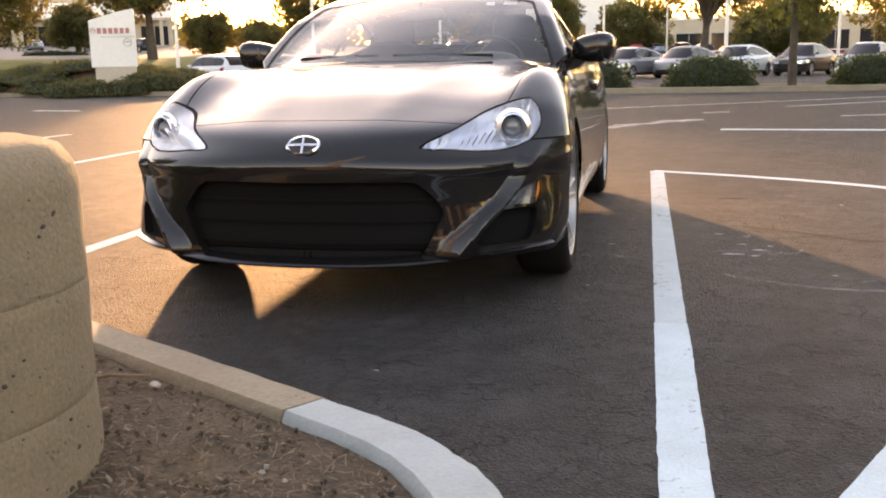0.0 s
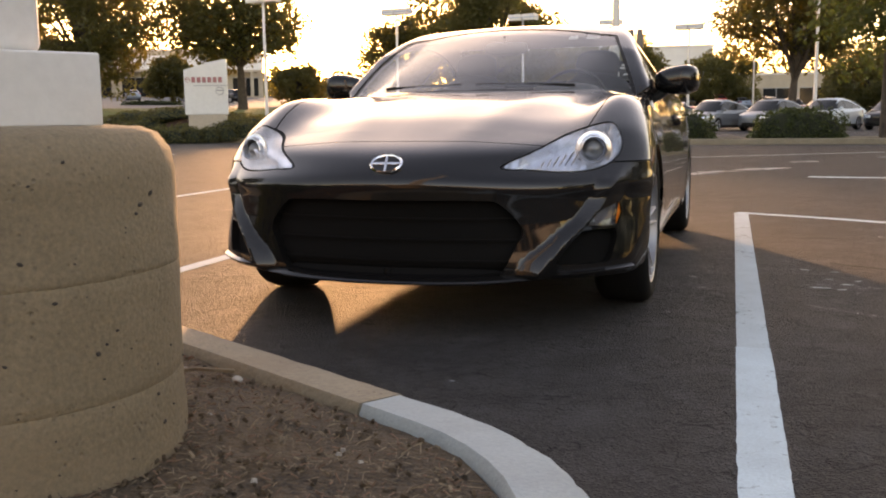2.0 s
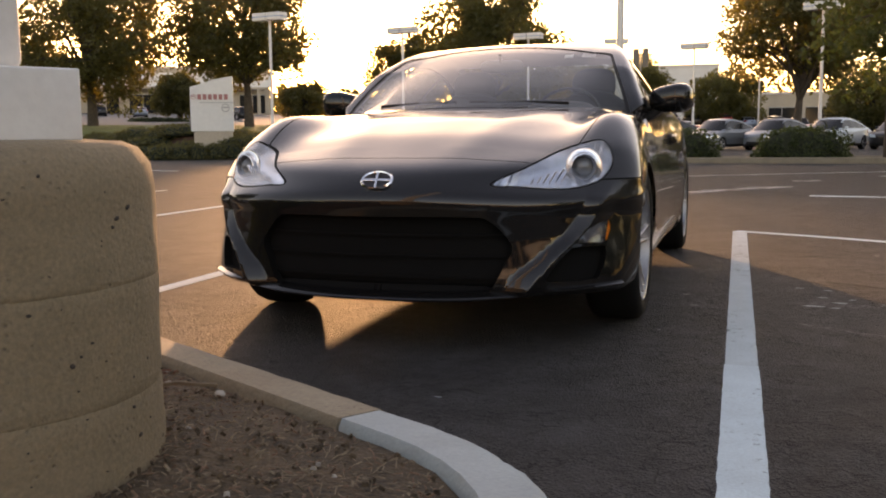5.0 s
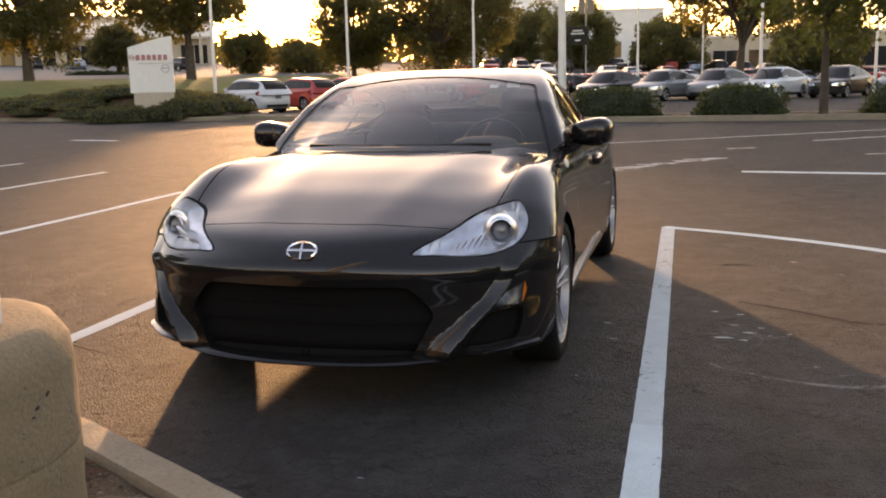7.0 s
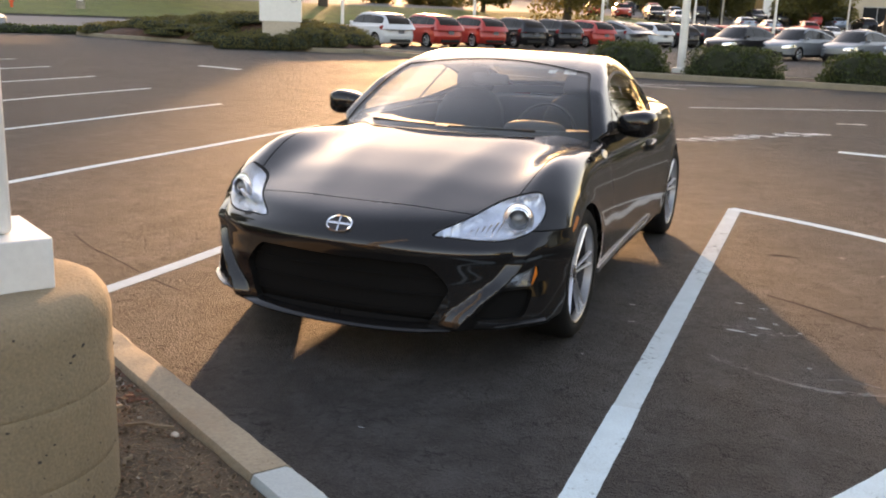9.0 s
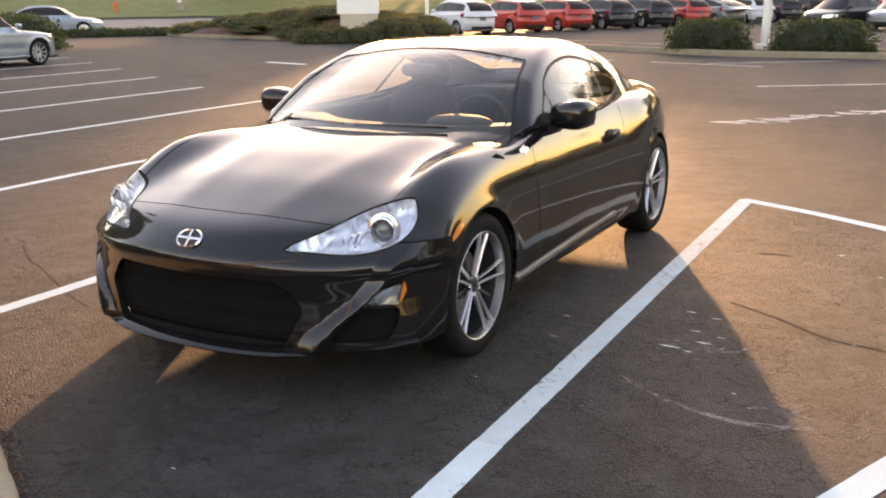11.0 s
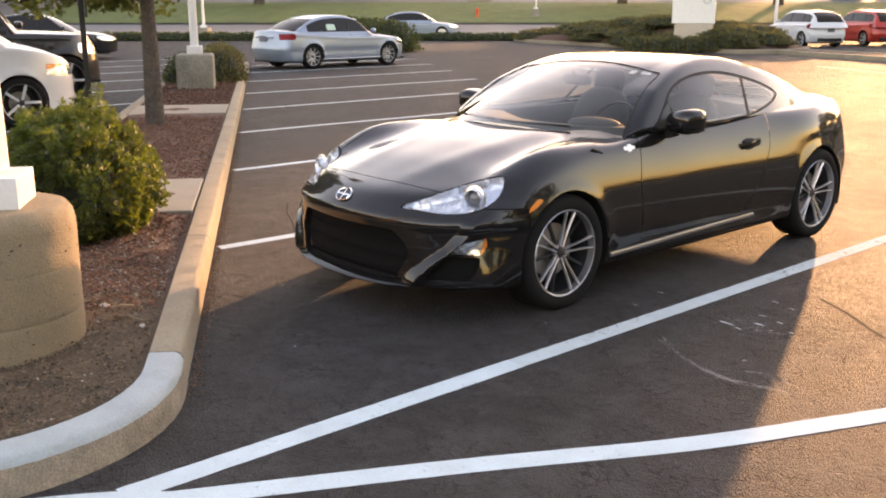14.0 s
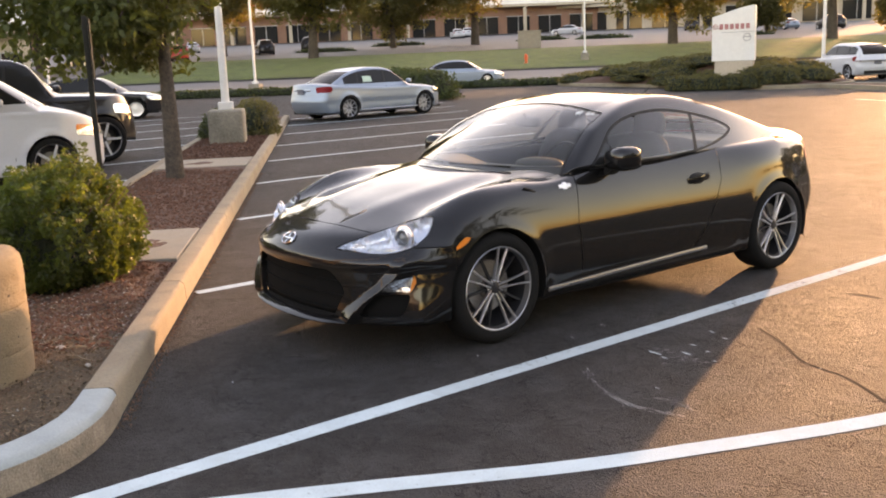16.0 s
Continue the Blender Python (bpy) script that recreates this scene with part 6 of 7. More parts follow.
# the near footing, round with form lines, and its square post
def near_footing():
    c = K(-0.72, -1.615)
    ft = thing("lamp_footing", "round weathered concrete footing of a lamp post, standing in soil", "footing", (c[0], c[1], 0.02))
    prof = [(0.376, 0.0), (0.376, 0.268), (0.3745, 0.272), (0.377, 0.277), (0.377, 0.480), (0.3755, 0.484), (0.378, 0.489), (0.377, 0.58), (0.377, 0.66), (0.370, 0.70), (0.348, 0.732), (0.316, 0.744), (0.25, 0.747), (0.001, 0.748)]
    bm = lathe(prof, 96, "z")
    bmesh.ops.subdivide_edges(bm, edges=[e for e in bm.edges if abs(e.verts[0].co.z - e.verts[1].co.z) > 0.05], cuts=9, use_grid_fill=True)
    for v in bm.verts:
        n = noise.noise((v.co.x * 5, v.co.y * 5, v.co.z * 5)) * 0.006 + noise.noise((v.co.x * 18, v.co.y * 18, v.co.z * 18)) * 0.0035
        v.co += Vector((v.co.x, v.co.y, 0)).normalized() * n + Vector((0, 0, n * 0.6))
    part("footing_block", bm, M["footing"], ft, smooth=40)
    rnd = random.Random(11)
    for k in range(230):
        a, z = rnd.uniform(0, 6.28), rnd.uniform(0.08, 0.69)
        s = rnd.choice((0.0016, 0.0018, 0.0022, 0.0025, 0.003, 0.0035, 0.0048))
        m = Matrix.Translation((0.376 * math.cos(a), 0.376 * math.sin(a), z)) @ Matrix.Rotation(a, 4, "Z") @ Matrix.Rotation(rnd.uniform(-0.7, 0.7), 4, "X")
        bm = bmesh.new()
        bmesh.ops.create_icosphere(bm, subdivisions=1, radius=1.0, matrix=m @ Matrix.Diagonal((0.0025, s * rnd.uniform(1, 1.8), s, 1)))
        part("air_hole", bm, M["pit"], ft, "small dark air hole")
    c = K(-0.735, -1.575)
    rz = math.degrees(math.atan2(U2[1], U2[0]))
    post = thing("street_lamp", "square white steel lamp post on the round footing", "lamp post", (c[0], c[1], 0.766), rz)
    cover = part("base_cover", box((0.315, 0.315, 0.135), (0, 0, 0), 0.004), M["white_steel"], post)
    part("pole", box((0.165, 0.165, 7.0), (0, 0, 0.135), 0.018, 3, taper=0.8), M["white_steel"], post, smooth=40)
    plate = part("hand_hole_plate", put(box((0.006, 0.082, 0.15), (-0.084, -0.010, 0.295), 0.002), Matrix()), M["white_steel"], post, "screwed-on cover plate")
    for z in (0.31, 0.43):
        part("screw", tube(0.005, 0.004, (-0.086, -0.01, z), (-0.090, -0.01, z), 8), M["grey_steel"], plate)
    # thin rim round the plate: rust, and the gap's shadow put into its colour
    part("plate_joint", box((0.003, 0.0835, 0.1515), (-0.0835, -0.010, 0.2942)), M["rust"], plate)


M["footing_plain"] = mat("old_footing", (0.25, 0.225, 0.18), 0.88, var=0.28, scale=2.2, fine=38, bump=0.006, bump_scale=55)
M["footing"] = mat("footing_concrete", (0.235, 0.178, 0.112), 0.9, var=0.22, scale=1.6, fine=120)


def pitted(m):
    """Small dark pits and pale grains in cast concrete."""
    nt = m.node_tree
    bsdf = nt.nodes["Principled BSDF"]
    co = nt.nodes["Texture Coordinate"]
    col = bsdf.inputs["Base Color"].links[0].from_socket
    pit = node(nt, "ShaderNodeTexVoronoi", Scale=70.0)
    nt.links.new(co.outputs["Object"], pit.inputs["Vector"])
    sel = node(nt, "ShaderNodeTexNoise", Scale=16.0, Detail=4.0, Roughness=0.7)
    nt.links.new(co.outputs["Object"], sel.inputs["Vector"])
    r = node(nt, "ShaderNodeMapRange")
    for k, v in (("From Min", 0.10), ("From Max", 0.32), ("To Min", 1.0), ("To Max", 0.0)):
        r.inputs[k].default_value = v
    nt.links.new(pit.outputs["Distance"], r.inputs[0])
    r2 = node(nt, "ShaderNodeMapRange")
    for k, v in (("From Min", 0.50), ("From Max", 0.66), ("To Min", 0.0), ("To Max", 0.7)):
        r2.inputs[k].default_value = v
    nt.links.new(sel.outputs[0], r2.inputs[0])
    mul = node(nt, "ShaderNodeMath", operation="MULTIPLY")
    nt.links.new(r.outputs[0], mul.inputs[0])
    nt.links.new(r2.outputs[0], mul.inputs[1])
    mix = node(nt, "ShaderNodeMix", data_type="RGBA")
    mix.inputs[7].default_value = (0.10, 0.075, 0.055, 1)
    nt.links.new(mul.outputs[0], mix.inputs[0])
    nt.links.new(col, mix.inputs[6])
    # rusty bleed in broad patches
    rust = node(nt, "ShaderNodeTexNoise", Scale=3.2, Detail=5.0, Roughness=0.7)
    nt.links.new(co.outputs["Object"], rust.inputs["Vector"])
    r3 = node(nt, "ShaderNodeMapRange")
    for k, v in (("From Min", 0.48), ("From Max", 0.75), ("To Min", 0.0), ("To Max", 0.5)):
        r3.inputs[k].default_value = v
    nt.links.new(rust.outputs[0], r3.inputs[0])
    mix2 = node(nt, "ShaderNodeMix", data_type="RGBA")
    mix2.inputs[7].default_value = (0.21, 0.15, 0.10, 1)
    nt.links.new(r3.outputs[0], mix2.inputs[0])
    nt.links.new(mix.outputs[2], mix2.inputs[6])
    nt.links.new(mix2.outputs[2], bsdf.inputs["Base Color"])
    inv = node(nt, "ShaderNodeMath", operation="SUBTRACT")
    n = node(nt, "ShaderNodeTexNoise", Scale=90.0, Detail=5.0)
    nt.links.new(co.outputs["Object"], n.inputs["Vector"])
    nt.links.new(n.outputs[0], inv.inputs[0])
    nt.links.new(mul.outputs[0], inv.inputs[1])
    b = node(nt, "ShaderNodeBump", Strength=0.9, Distance=0.004)
    nt.links.new(inv.outputs[0], b.inputs["Height"])
    nt.links.new(b.outputs[0], bsdf.inputs["Normal"])


pitted(M["footing"])
for key in ("concrete", "slab"):
    pitted(M[key])
M["pit"] = mat("air_hole_dark", (0.05, 0.04, 0.032), 0.95, var=0.3)
near_footing()

# second footing along the island
c = K(13.35, -1.62)
ft = thing("lamp_footing", "square concrete footing of a white lamp post on the mulch", "footing", (c[0], c[1], 0.09), 150)
part("footing_block", box((0.66, 0.66, 0.68), (0, 0, 0), 0.05, 3), M["footing_plain"], ft, smooth=40)
lp = lamp_post(c, 7.2, "white lamp post on a square concrete footing", z=0.77, r=0.075, turn=150)
# slim posts of the lot and the forecourt
for az, d, h in ((-27.8, 50, 7.0), (-20.1, 56, 7.0), (-12.7, 60, 7.0), (-7.6, 75, 8.0), (-3.2, 66, 6.7), (3.6, 50, 7.0), (0.4, 96, 9.0), (9.5, 60, 7.0)):
    x, y = 1.33 + d * math.sin(radians(az)), -3.2 + d * math.cos(radians(az))
    lamp_post((x, y), h, "slim white lamp post with two box heads", z=0.0, turn=rnd.uniform(-20, 20))
lamp_post((-2.35, 24.9), 8.2, "stout white lamp post among the clipped bushes", z=0.12, r=0.12)
for x, y in ((-41.8, 20.3), (-44.4, 10.6), (-50.0, 53.0)):
    z = float(rise(x, y))
    ft = thing("lamp_footing", "grey concrete footing of a lamp post by the road", "footing", (x, y, z - 0.05), 40, "roadside footings")
    part("footing_block", box((0.6, 0.6, 0.65), (0, 0, 0), 0.04, 2), M["footing_plain"], ft, smooth=40)
    lamp_post((x, y), 7.0, "slim white lamp post by the road", z=z + 0.6, r=0.07)


# ---- monument sign ----
M["sign_grey_red"] = mat("dull_red_letters", (0.42, 0.16, 0.16), 0.5, var=0.08)


def monument():
    s = thing("monument_sign", "white slab sign with red raised lettering on a planted mound", "sign", (-17.5, 27.9, 1.02), 28)
    s.scale = (0.92,) * 3
    bm = bmesh.new()
    pts = [(-0.86, 0.0), (0.80, 0.0), (0.80, 2.14), (0.76, 2.16), (0.5, 2.12), (0.1, 2.03), (-0.4, 1.88), (-0.86, 1.74)]
    lo = [bm.verts.new((x, -0.22, z)) for x, z in pts]
    hi = [bm.verts.new((x, 0.22, z)) for x, z in pts]
    bm.faces.new(lo)
    bm.faces.new(hi[::-1])
    for i in range(len(pts)):
        j = (i + 1) % len(pts)
        bm.faces.new((lo[i], hi[i], hi[j], lo[j]))
    bmesh.ops.bevel(bm, geom=bm.edges[:], offset=0.015, segments=1, affect="EDGES")
    slab = part("sign_panel", bm, M["white_steel"], s, "white painted panel")
    part("plinth", box((1.5, 0.4, 1.0), (0, 0, -0.98), 0.02), M["tan_wall"], s)
    # lettering drawn as plain strokes of its size and colour
    for i in range(6):
        part("letter_block", box((0.145, 0.03, 0.21), (-0.50 + 0.205 * i, -0.235, 1.25), 0.01), M["sign_grey_red"], slab, "dull red raised bar")
    for cx, cz, r, m in ((-0.72, 1.36, 0.10, "sign_grey_red"), (0.50, 0.92, 0.16, "grey_steel")):
        part("sign_ring", put(lathe([(r * 0.82, 0), (r, 0), (r, 0.03), (r * 0.82, 0.03)], 28, "z", closed=True), Matrix.Translation((cx, -0.225, cz)) @ Matrix.Rotation(radians(90), 4, "X")), M[m], slab, "round raised ring")
        part("sign_bar", box((r * 1.5, 0.03, r * 0.25), (cx, -0.235, cz), 0.003), M[m], slab)
    part("shelf_line", box((1.4, 0.03, 0.02), (0.2, -0.235, 1.12), 0.003), M["grey_steel"], slab)


monument()


# ---- planting ----
def leaves(centres, spread, count, size, seed, flat=0.0, aspect=0.55, droop=0.0):
    """Many small leaf blades round given centres: verts and faces."""
    rng = np.random.default_rng(seed)
    C = np.array(centres, float)
    pick = rng.integers(0, len(C), count)
    off = rng.normal(0, 1, (count, 3))
    off /= np.maximum(np.linalg.norm(off, axis=1, keepdims=True), 1e-6)
    rad = rng.uniform(0.25, 1.0, (count, 1)) ** 0.5
    P = C[pick] + off * rad * np.array(spread)
    n = rng.normal(0, 1, (count, 3)) + (0, 0, flat)
    n /= np.linalg.norm(n, axis=1, keepdims=True)
    a = np.cross(n, rng.normal(0, 1, (count, 3)))
    a /= np.maximum(np.linalg.norm(a, axis=1, keepdims=True), 1e-6)
    a[:, 2] -= droop
    a /= np.linalg.norm(a, axis=1, keepdims=True)
    b = np.cross(n, a)
    s = size * rng.uniform(0.6, 1.3, (count, 1))
    bend = n * s * rng.uniform(-0.15, 0.15, (count, 1))
    V = np.stack([P - a * s, P - b * s * aspect + bend, P + a * s, P + b * s * aspect + bend], 1).reshape(-1, 3)
    F = np.arange(count * 4).reshape(-1, 4)
    return V, F


def limb_mesh(segs, name, material, parent):
    bm = bmesh.new()
    for path, r0, r1 in segs:
        k = len(path)
        sec = [(math.cos(2 * math.pi * i / 8), math.sin(2 * math.pi * i / 8)) for i in range(8)]
        sc = [r0 + (r1 - r0) * i / (k - 1) for i in range(k)]
        up = (0, 1, 0) if abs(path[-1][2] - path[0][2]) > 0.5 * math.dist(path[0], path[-1]) else (0, 0, 1)
        sweep(path, sec, bm, up=up, scale=sc)
    return part(name, bm, material, parent, smooth=70)


def tree(at, height, crown_r, crown_z, seed, label, leaf_size=0.16, count=5000, trunk_r=0.2, leaf="leaf_far", clumps=70, squash=0.8, fork=0.35, droop=0.0, group="trees", shift=(0, 0)):
    rng = random.Random(seed)
    t = thing("tree", label, "tree", at, 0, group)
    segs = []
    fork_z = height * fork
    lean = (rng.uniform(-0.03, 0.03) * height, rng.uniform(-0.03, 0.03) * height)
    segs.append(([(0, 0, -0.1), (lean[0] * 0.2, lean[1] * 0.2, fork_z * 0.5), (lean[0] * 0.5, lean[1] * 0.5, fork_z), (lean[0], lean[1], height * 0.75)], trunk_r, trunk_r * 0.3))
    centres = []
    for k in range(clumps):
        u = rng.uniform(-1, 1)
        a = rng.uniform(0, 6.283)
        rr = rng.uniform(0.45, 1.0) ** 0.5 * (1 + 0.18 * math.sin(3 * a + seed))
        h = math.sqrt(1 - u * u)
        c = (lean[0] + shift[0] + crown_r * rr * h * math.cos(a), lean[1] + shift[1] + crown_r * rr * h * math.sin(a), crown_z + crown_r * squash * rr * u)
        centres.append(c)
        if k % 4 == 0:
            z0 = fork_z * rng.uniform(0.8, 1.5)
            p0 = (lean[0] * 0.5, lean[1] * 0.5, z0)
            mid = tuple((p0[i] * 0.45 + c[i] * 0.55) + (0, 0, 0.25 * crown_r * 0.3)[i] for i in range(3))
            segs.append(([p0, mid, c], trunk_r * 0.38, trunk_r * 0.08))
    limb_mesh(segs, "trunk", M["bark"], t)
    V, F = leaves(centres, (crown_r * 0.30, crown_r * 0.30, crown_r * 0.22), count, leaf_size, seed, droop=droop)
    link_mesh("crown", V, F, M[leaf], t, "", False)
    return t


def bush(at, size, seed, label, leaf_size=0.02, count=6000, leaf="leaf_bush", name="bush", rz=0.0, twigs=True, group="bushes", power=2.4):
    rng = np.random.default_rng(seed)
    b = thing(name, label, "bush", at, rz, group)
    m = 260 if count < 10000 else 620
    u = -0.25 + 1.25 * (np.arange(m) + 0.5) / m
    a = np.arange(m) * 2.39996 + rng.uniform(-0.2, 0.2, m)
    h = np.sqrt(np.maximum(0, 1 - u * u))
    D = np.stack([h * np.cos(a), h * np.sin(a), u], 1)
    D /= (np.abs(D) ** power).sum(1, keepdims=True) ** (1 / power)
    lump = 0.88 + 0.12 * np.sin(3.1 * a + seed) * np.cos(4 * u + 1) + rng.uniform(-0.06, 0.08, m)
    big = count > 10000
    if big:                             # sprays that stand out, with dark hollows between
        lump = np.array([0.90 + 0.16 * noise.noise(Vector(p) * 2.6 + Vector((seed, 0, 0))) + 0.20 * noise.noise(Vector(p) * 6.5) for p in D]) + rng.uniform(-0.07, 0.09, m)
    C = D * lump[:, None] * np.array(size) * 0.93
    if big:                             # drawn in towards the stems at its foot
        C[:, :2] *= (1 - 0.30 * np.clip(1 - C[:, 2] / (0.30 * size[2]), 0, 1))[:, None]
    C[:, 2] = np.maximum(C[:, 2], 0.08 if not big else 0.13)
    f = 0.085 if big else 0.11
    V, F = leaves(C, (f * size[0], f * size[1], f * 0.95 * size[2]), count, leaf_size, seed + 1, flat=0.3)
    link_mesh("foliage", V, F, M[leaf], b, "", False)
    # dark solid inside: shade between the leaves, put into colour and shape
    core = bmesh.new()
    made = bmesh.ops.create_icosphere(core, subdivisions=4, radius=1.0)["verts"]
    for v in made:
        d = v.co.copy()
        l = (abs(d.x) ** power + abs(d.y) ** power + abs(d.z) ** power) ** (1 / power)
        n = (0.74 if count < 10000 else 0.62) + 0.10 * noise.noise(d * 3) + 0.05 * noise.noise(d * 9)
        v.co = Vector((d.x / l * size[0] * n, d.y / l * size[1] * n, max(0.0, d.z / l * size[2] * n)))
    part("inner_growth", core, M["bush_shade"], b, smooth=80)
    if twigs:
        segs = []
        r2 = random.Random(seed)
        for k in range(34 if big else 16):
            a1 = r2.uniform(0, 6.28)
            tip = (0.8 * size[0] * math.cos(a1), 0.8 * size[1] * math.sin(a1), size[2] * r2.uniform(0.3, 0.8))
            segs.append(([(0.1 * math.cos(a1), 0.1 * math.sin(a1), 0), (tip[0] * 0.5, tip[1] * 0.5, tip[2] * 0.6), tip], 0.008, 0.003))
        limb_mesh(segs, "stem", M["twig"], b)
    if big:                             # pale bare shoots among the leaves
        for k in range(46):
            p = Vector(C[r2.randrange(m)]) * r2.uniform(0.86, 1.0)
            side = Vector((r2.gauss(0, 1), r2.gauss(0, 1), r2.gauss(0.8, 0.7))).normalized() * r2.uniform(0.05, 0.15)
            mid = p + side * 0.5 + Vector((r2.gauss(0, 0.012), r2.gauss(0, 0.012), 0.012))
            limb_mesh([([tuple(p), tuple(mid), tuple(p + side)], 0.0030, 0.0014)], "bare_shoot", M["bare_twig"], b)
    return b


# near-black green for the bush cores, standing in for shade in the gaps
M["bush_shade"] = mat("inner_growth", (0.022, 0.03, 0.012), 0.95, var=0.5, scale=8, fine=40, bump=0.05, bump_scale=30)
# the bush beside the near footing
c = K(1.60, -1.69)
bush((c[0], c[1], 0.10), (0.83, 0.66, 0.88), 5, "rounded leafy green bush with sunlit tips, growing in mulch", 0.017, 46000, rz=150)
c = K(15.0, -1.9)
bush((c[0], c[1], 0.1), (0.62, 0.5, 0.68), 6, "low green bush behind the square footing", 0.035, 2500, "leaf_hedge", rz=150)
c = K(15.6, -1.25)
bush((c[0], c[1], 0.1), (1.05, 0.55, 0.86), 16, "low brownish bush behind the square footing", 0.03, 4200, "leaf_ground", rz=150)
# young tree on the island
c = K(7.62, -1.78)
tree((c[0], c[1], 0.08), 5.2, 1.5, 3.10, 21, "young broad-leaved tree with drooping foliage, in mulch", 0.055, 26000, 0.135, "leaf", 110, 0.98, 0.4, droop=0.5, shift=(-0.48, -0.58))
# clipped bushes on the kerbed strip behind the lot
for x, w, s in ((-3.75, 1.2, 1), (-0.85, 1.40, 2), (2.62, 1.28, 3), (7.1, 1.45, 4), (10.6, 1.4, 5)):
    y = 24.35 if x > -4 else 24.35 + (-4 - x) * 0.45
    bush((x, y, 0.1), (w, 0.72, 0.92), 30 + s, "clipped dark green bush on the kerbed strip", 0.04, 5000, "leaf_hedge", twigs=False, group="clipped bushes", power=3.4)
tree((4.75, 24.4, 0.1), 6.2, 2.2, 4.2, 41, "slender broad-leaved tree on the kerbed strip", 0.1, 6000, 0.13, "leaf", 70, 1.0, 0.4)
# the sign's mound: its outline, its height, and the low shrubs that cover it
left_bed = [(1.5 + 0.94 * (x - 1.5), -3 + 0.94 * (y + 3)) for x, y in smooth_path([(-33.2, 34.6), (-30.5, 32.2), (-26, 31.2), (-21, 29.9), (-17.5, 29.3), (-15.6, 30.4), (-15.8, 33.5), (-19.5, 36.0), (-26, 37.0), (-31, 36.6)], 6, True)]
MOUND = (-18.4, 29.0)


def mound_share(x, y):
    """0 at the mound's crest, 1 at its kerb."""
    ang = np.array([math.atan2(q - MOUND[1], p - MOUND[0]) for p, q in left_bed])
    rad = np.array([math.dist(MOUND, q) for q in left_bed])
    o = np.argsort(ang)
    r = np.interp(math.atan2(y - MOUND[1], x - MOUND[0]), ang[o], rad[o], period=2 * math.pi)
    return math.dist(MOUND, (x, y)) / r


def mound_z(f):
    return 0.12 + 0.92 * (1 - min(f, 1.0) ** 1.3)


sr = random.Random(8)
made_shrubs = 0
while made_shrubs < 60:
    x, y = sr.uniform(-31, -13.5), sr.uniform(26.3, 34)
    f = mound_share(x, y)
    if f > 0.93 or y - MOUND[1] > 2.5 - 0.35 * (x - MOUND[0]):
        continue
    made_shrubs += 1
    bush((x, y, mound_z(f) - 0.10), (0.8 + 0.5 * sr.random(), 0.6 + 0.3 * sr.random(), 0.32 + 0.24 * sr.random()), 60 + made_shrubs, "low spreading shrub on the sign's mound", 0.045, 1300, "leaf_ground", twigs=False, group="mound shrubs", power=2.1)
for k in range(7):                       # taller ones hide the sign's plinth
    x, y = -17.5 + 0.52 * 0.95 + 0.85 * 0.62 * (k - 3), 27.9 - 0.85 * 0.95 + 0.52 * 0.62 * (k - 3)
    bush((x, y, mound_z(mound_share(x, y)) - 0.10), (0.62, 0.5, 0.58 + 0.10 * sr.random()), 150 + k, "rounded shrub in front of the sign", 0.04, 1300, "leaf_ground", twigs=False, group="mound shrubs", power=2.1)
# big trees beyond the road
for az, d, h, cr, s, tr in ((-37.7, 76, 11.8, 5.4, 1, 0.42), (-29.1, 76, 12.4, 5.1, 2, 0.42), (-14.9, 95, 15.0, 6.4, 3, 0.5), (2.4, 80, 17.6, 6.2, 4, 0.42),
                            (-49.6, 92, 13.0, 5.5, 5, 0.45), (-59.0, 74, 12.0, 5.0, 6, 0.45), (-64.5, 90, 12.0, 5.0, 7, 0.4), (-33.0, 118, 5.4, 2.7, 9, 0.3),
                            (-19.8, 100, 9.0, 3.8, 10, 0.3), (6.6, 118, 9.5, 5.0, 11, 0.3), (-1.6, 128, 7.5, 4.2, 21, 0.3), (15.0, 90, 13.0, 6.0, 12, 0.4), (-54.5, 110, 13.0, 6.0, 14, 0.4), (-69.5, 105, 12.5, 6.0, 15, 0.4),
                            (-9.5, 150, 10.5, 5.5, 16, 0.3), (-6.3, 135, 9.0, 4.5, 17, 0.3), (-25.9, 112, 4.8, 2.6, 18, 0.3), (-22.8, 116, 4.6, 3.2, 19, 0.3), (-74.5, 80, 12.0, 5.0, 20, 0.4)):
    if d < 95 and az < -25:              # these stand at the upper edge of the verge
        d, h, cr, tr = d * 1.2, h * 1.2, cr * 1.2, tr * 1.2
    x, y = 1.33 + d * math.sin(radians(az)), -3.2 + d * math.cos(radians(az))
    z = float(rise(x, y))
    high = az < -25 and d < 120
    tree((x, y, z), h, cr, h - cr * (0.95 if high else 1.12), 100 + s, "large leafy roadside tree against the evening sky", 0.20, int((25000 if az < -20 else 34000) * min(1.0, (cr / 6) ** 1.6)), tr, "leaf_far", 120, 0.84 if high else 0.98, 0.30 if high else 0.22, group="roadside trees")


# ---- kerbed strips and grass beyond the lot ----
def raised(name, outline, material, label, z=0.12, kerb=True):
    bm = bmesh.new()
    top = [bm.verts.new((x, y, z)) for x, y in outline]
    bm.faces.new(top)
    tagged(part(name, bm, material), label, "ground", kind="structure")
    if kerb:
        pts = [(x, y, 0) for x, y in outline]
        sec = [(-0.08, -0.02), (0.08, -0.02), (0.075, 0.14), (0.05, 0.155), (-0.05, 0.155), (-0.075, 0.14)]
        tagged(part("kerb", sweep(pts, sec, closed=True), M["concrete"], smooth=35), "concrete kerb round a planted strip", "kerb", kind="structure")


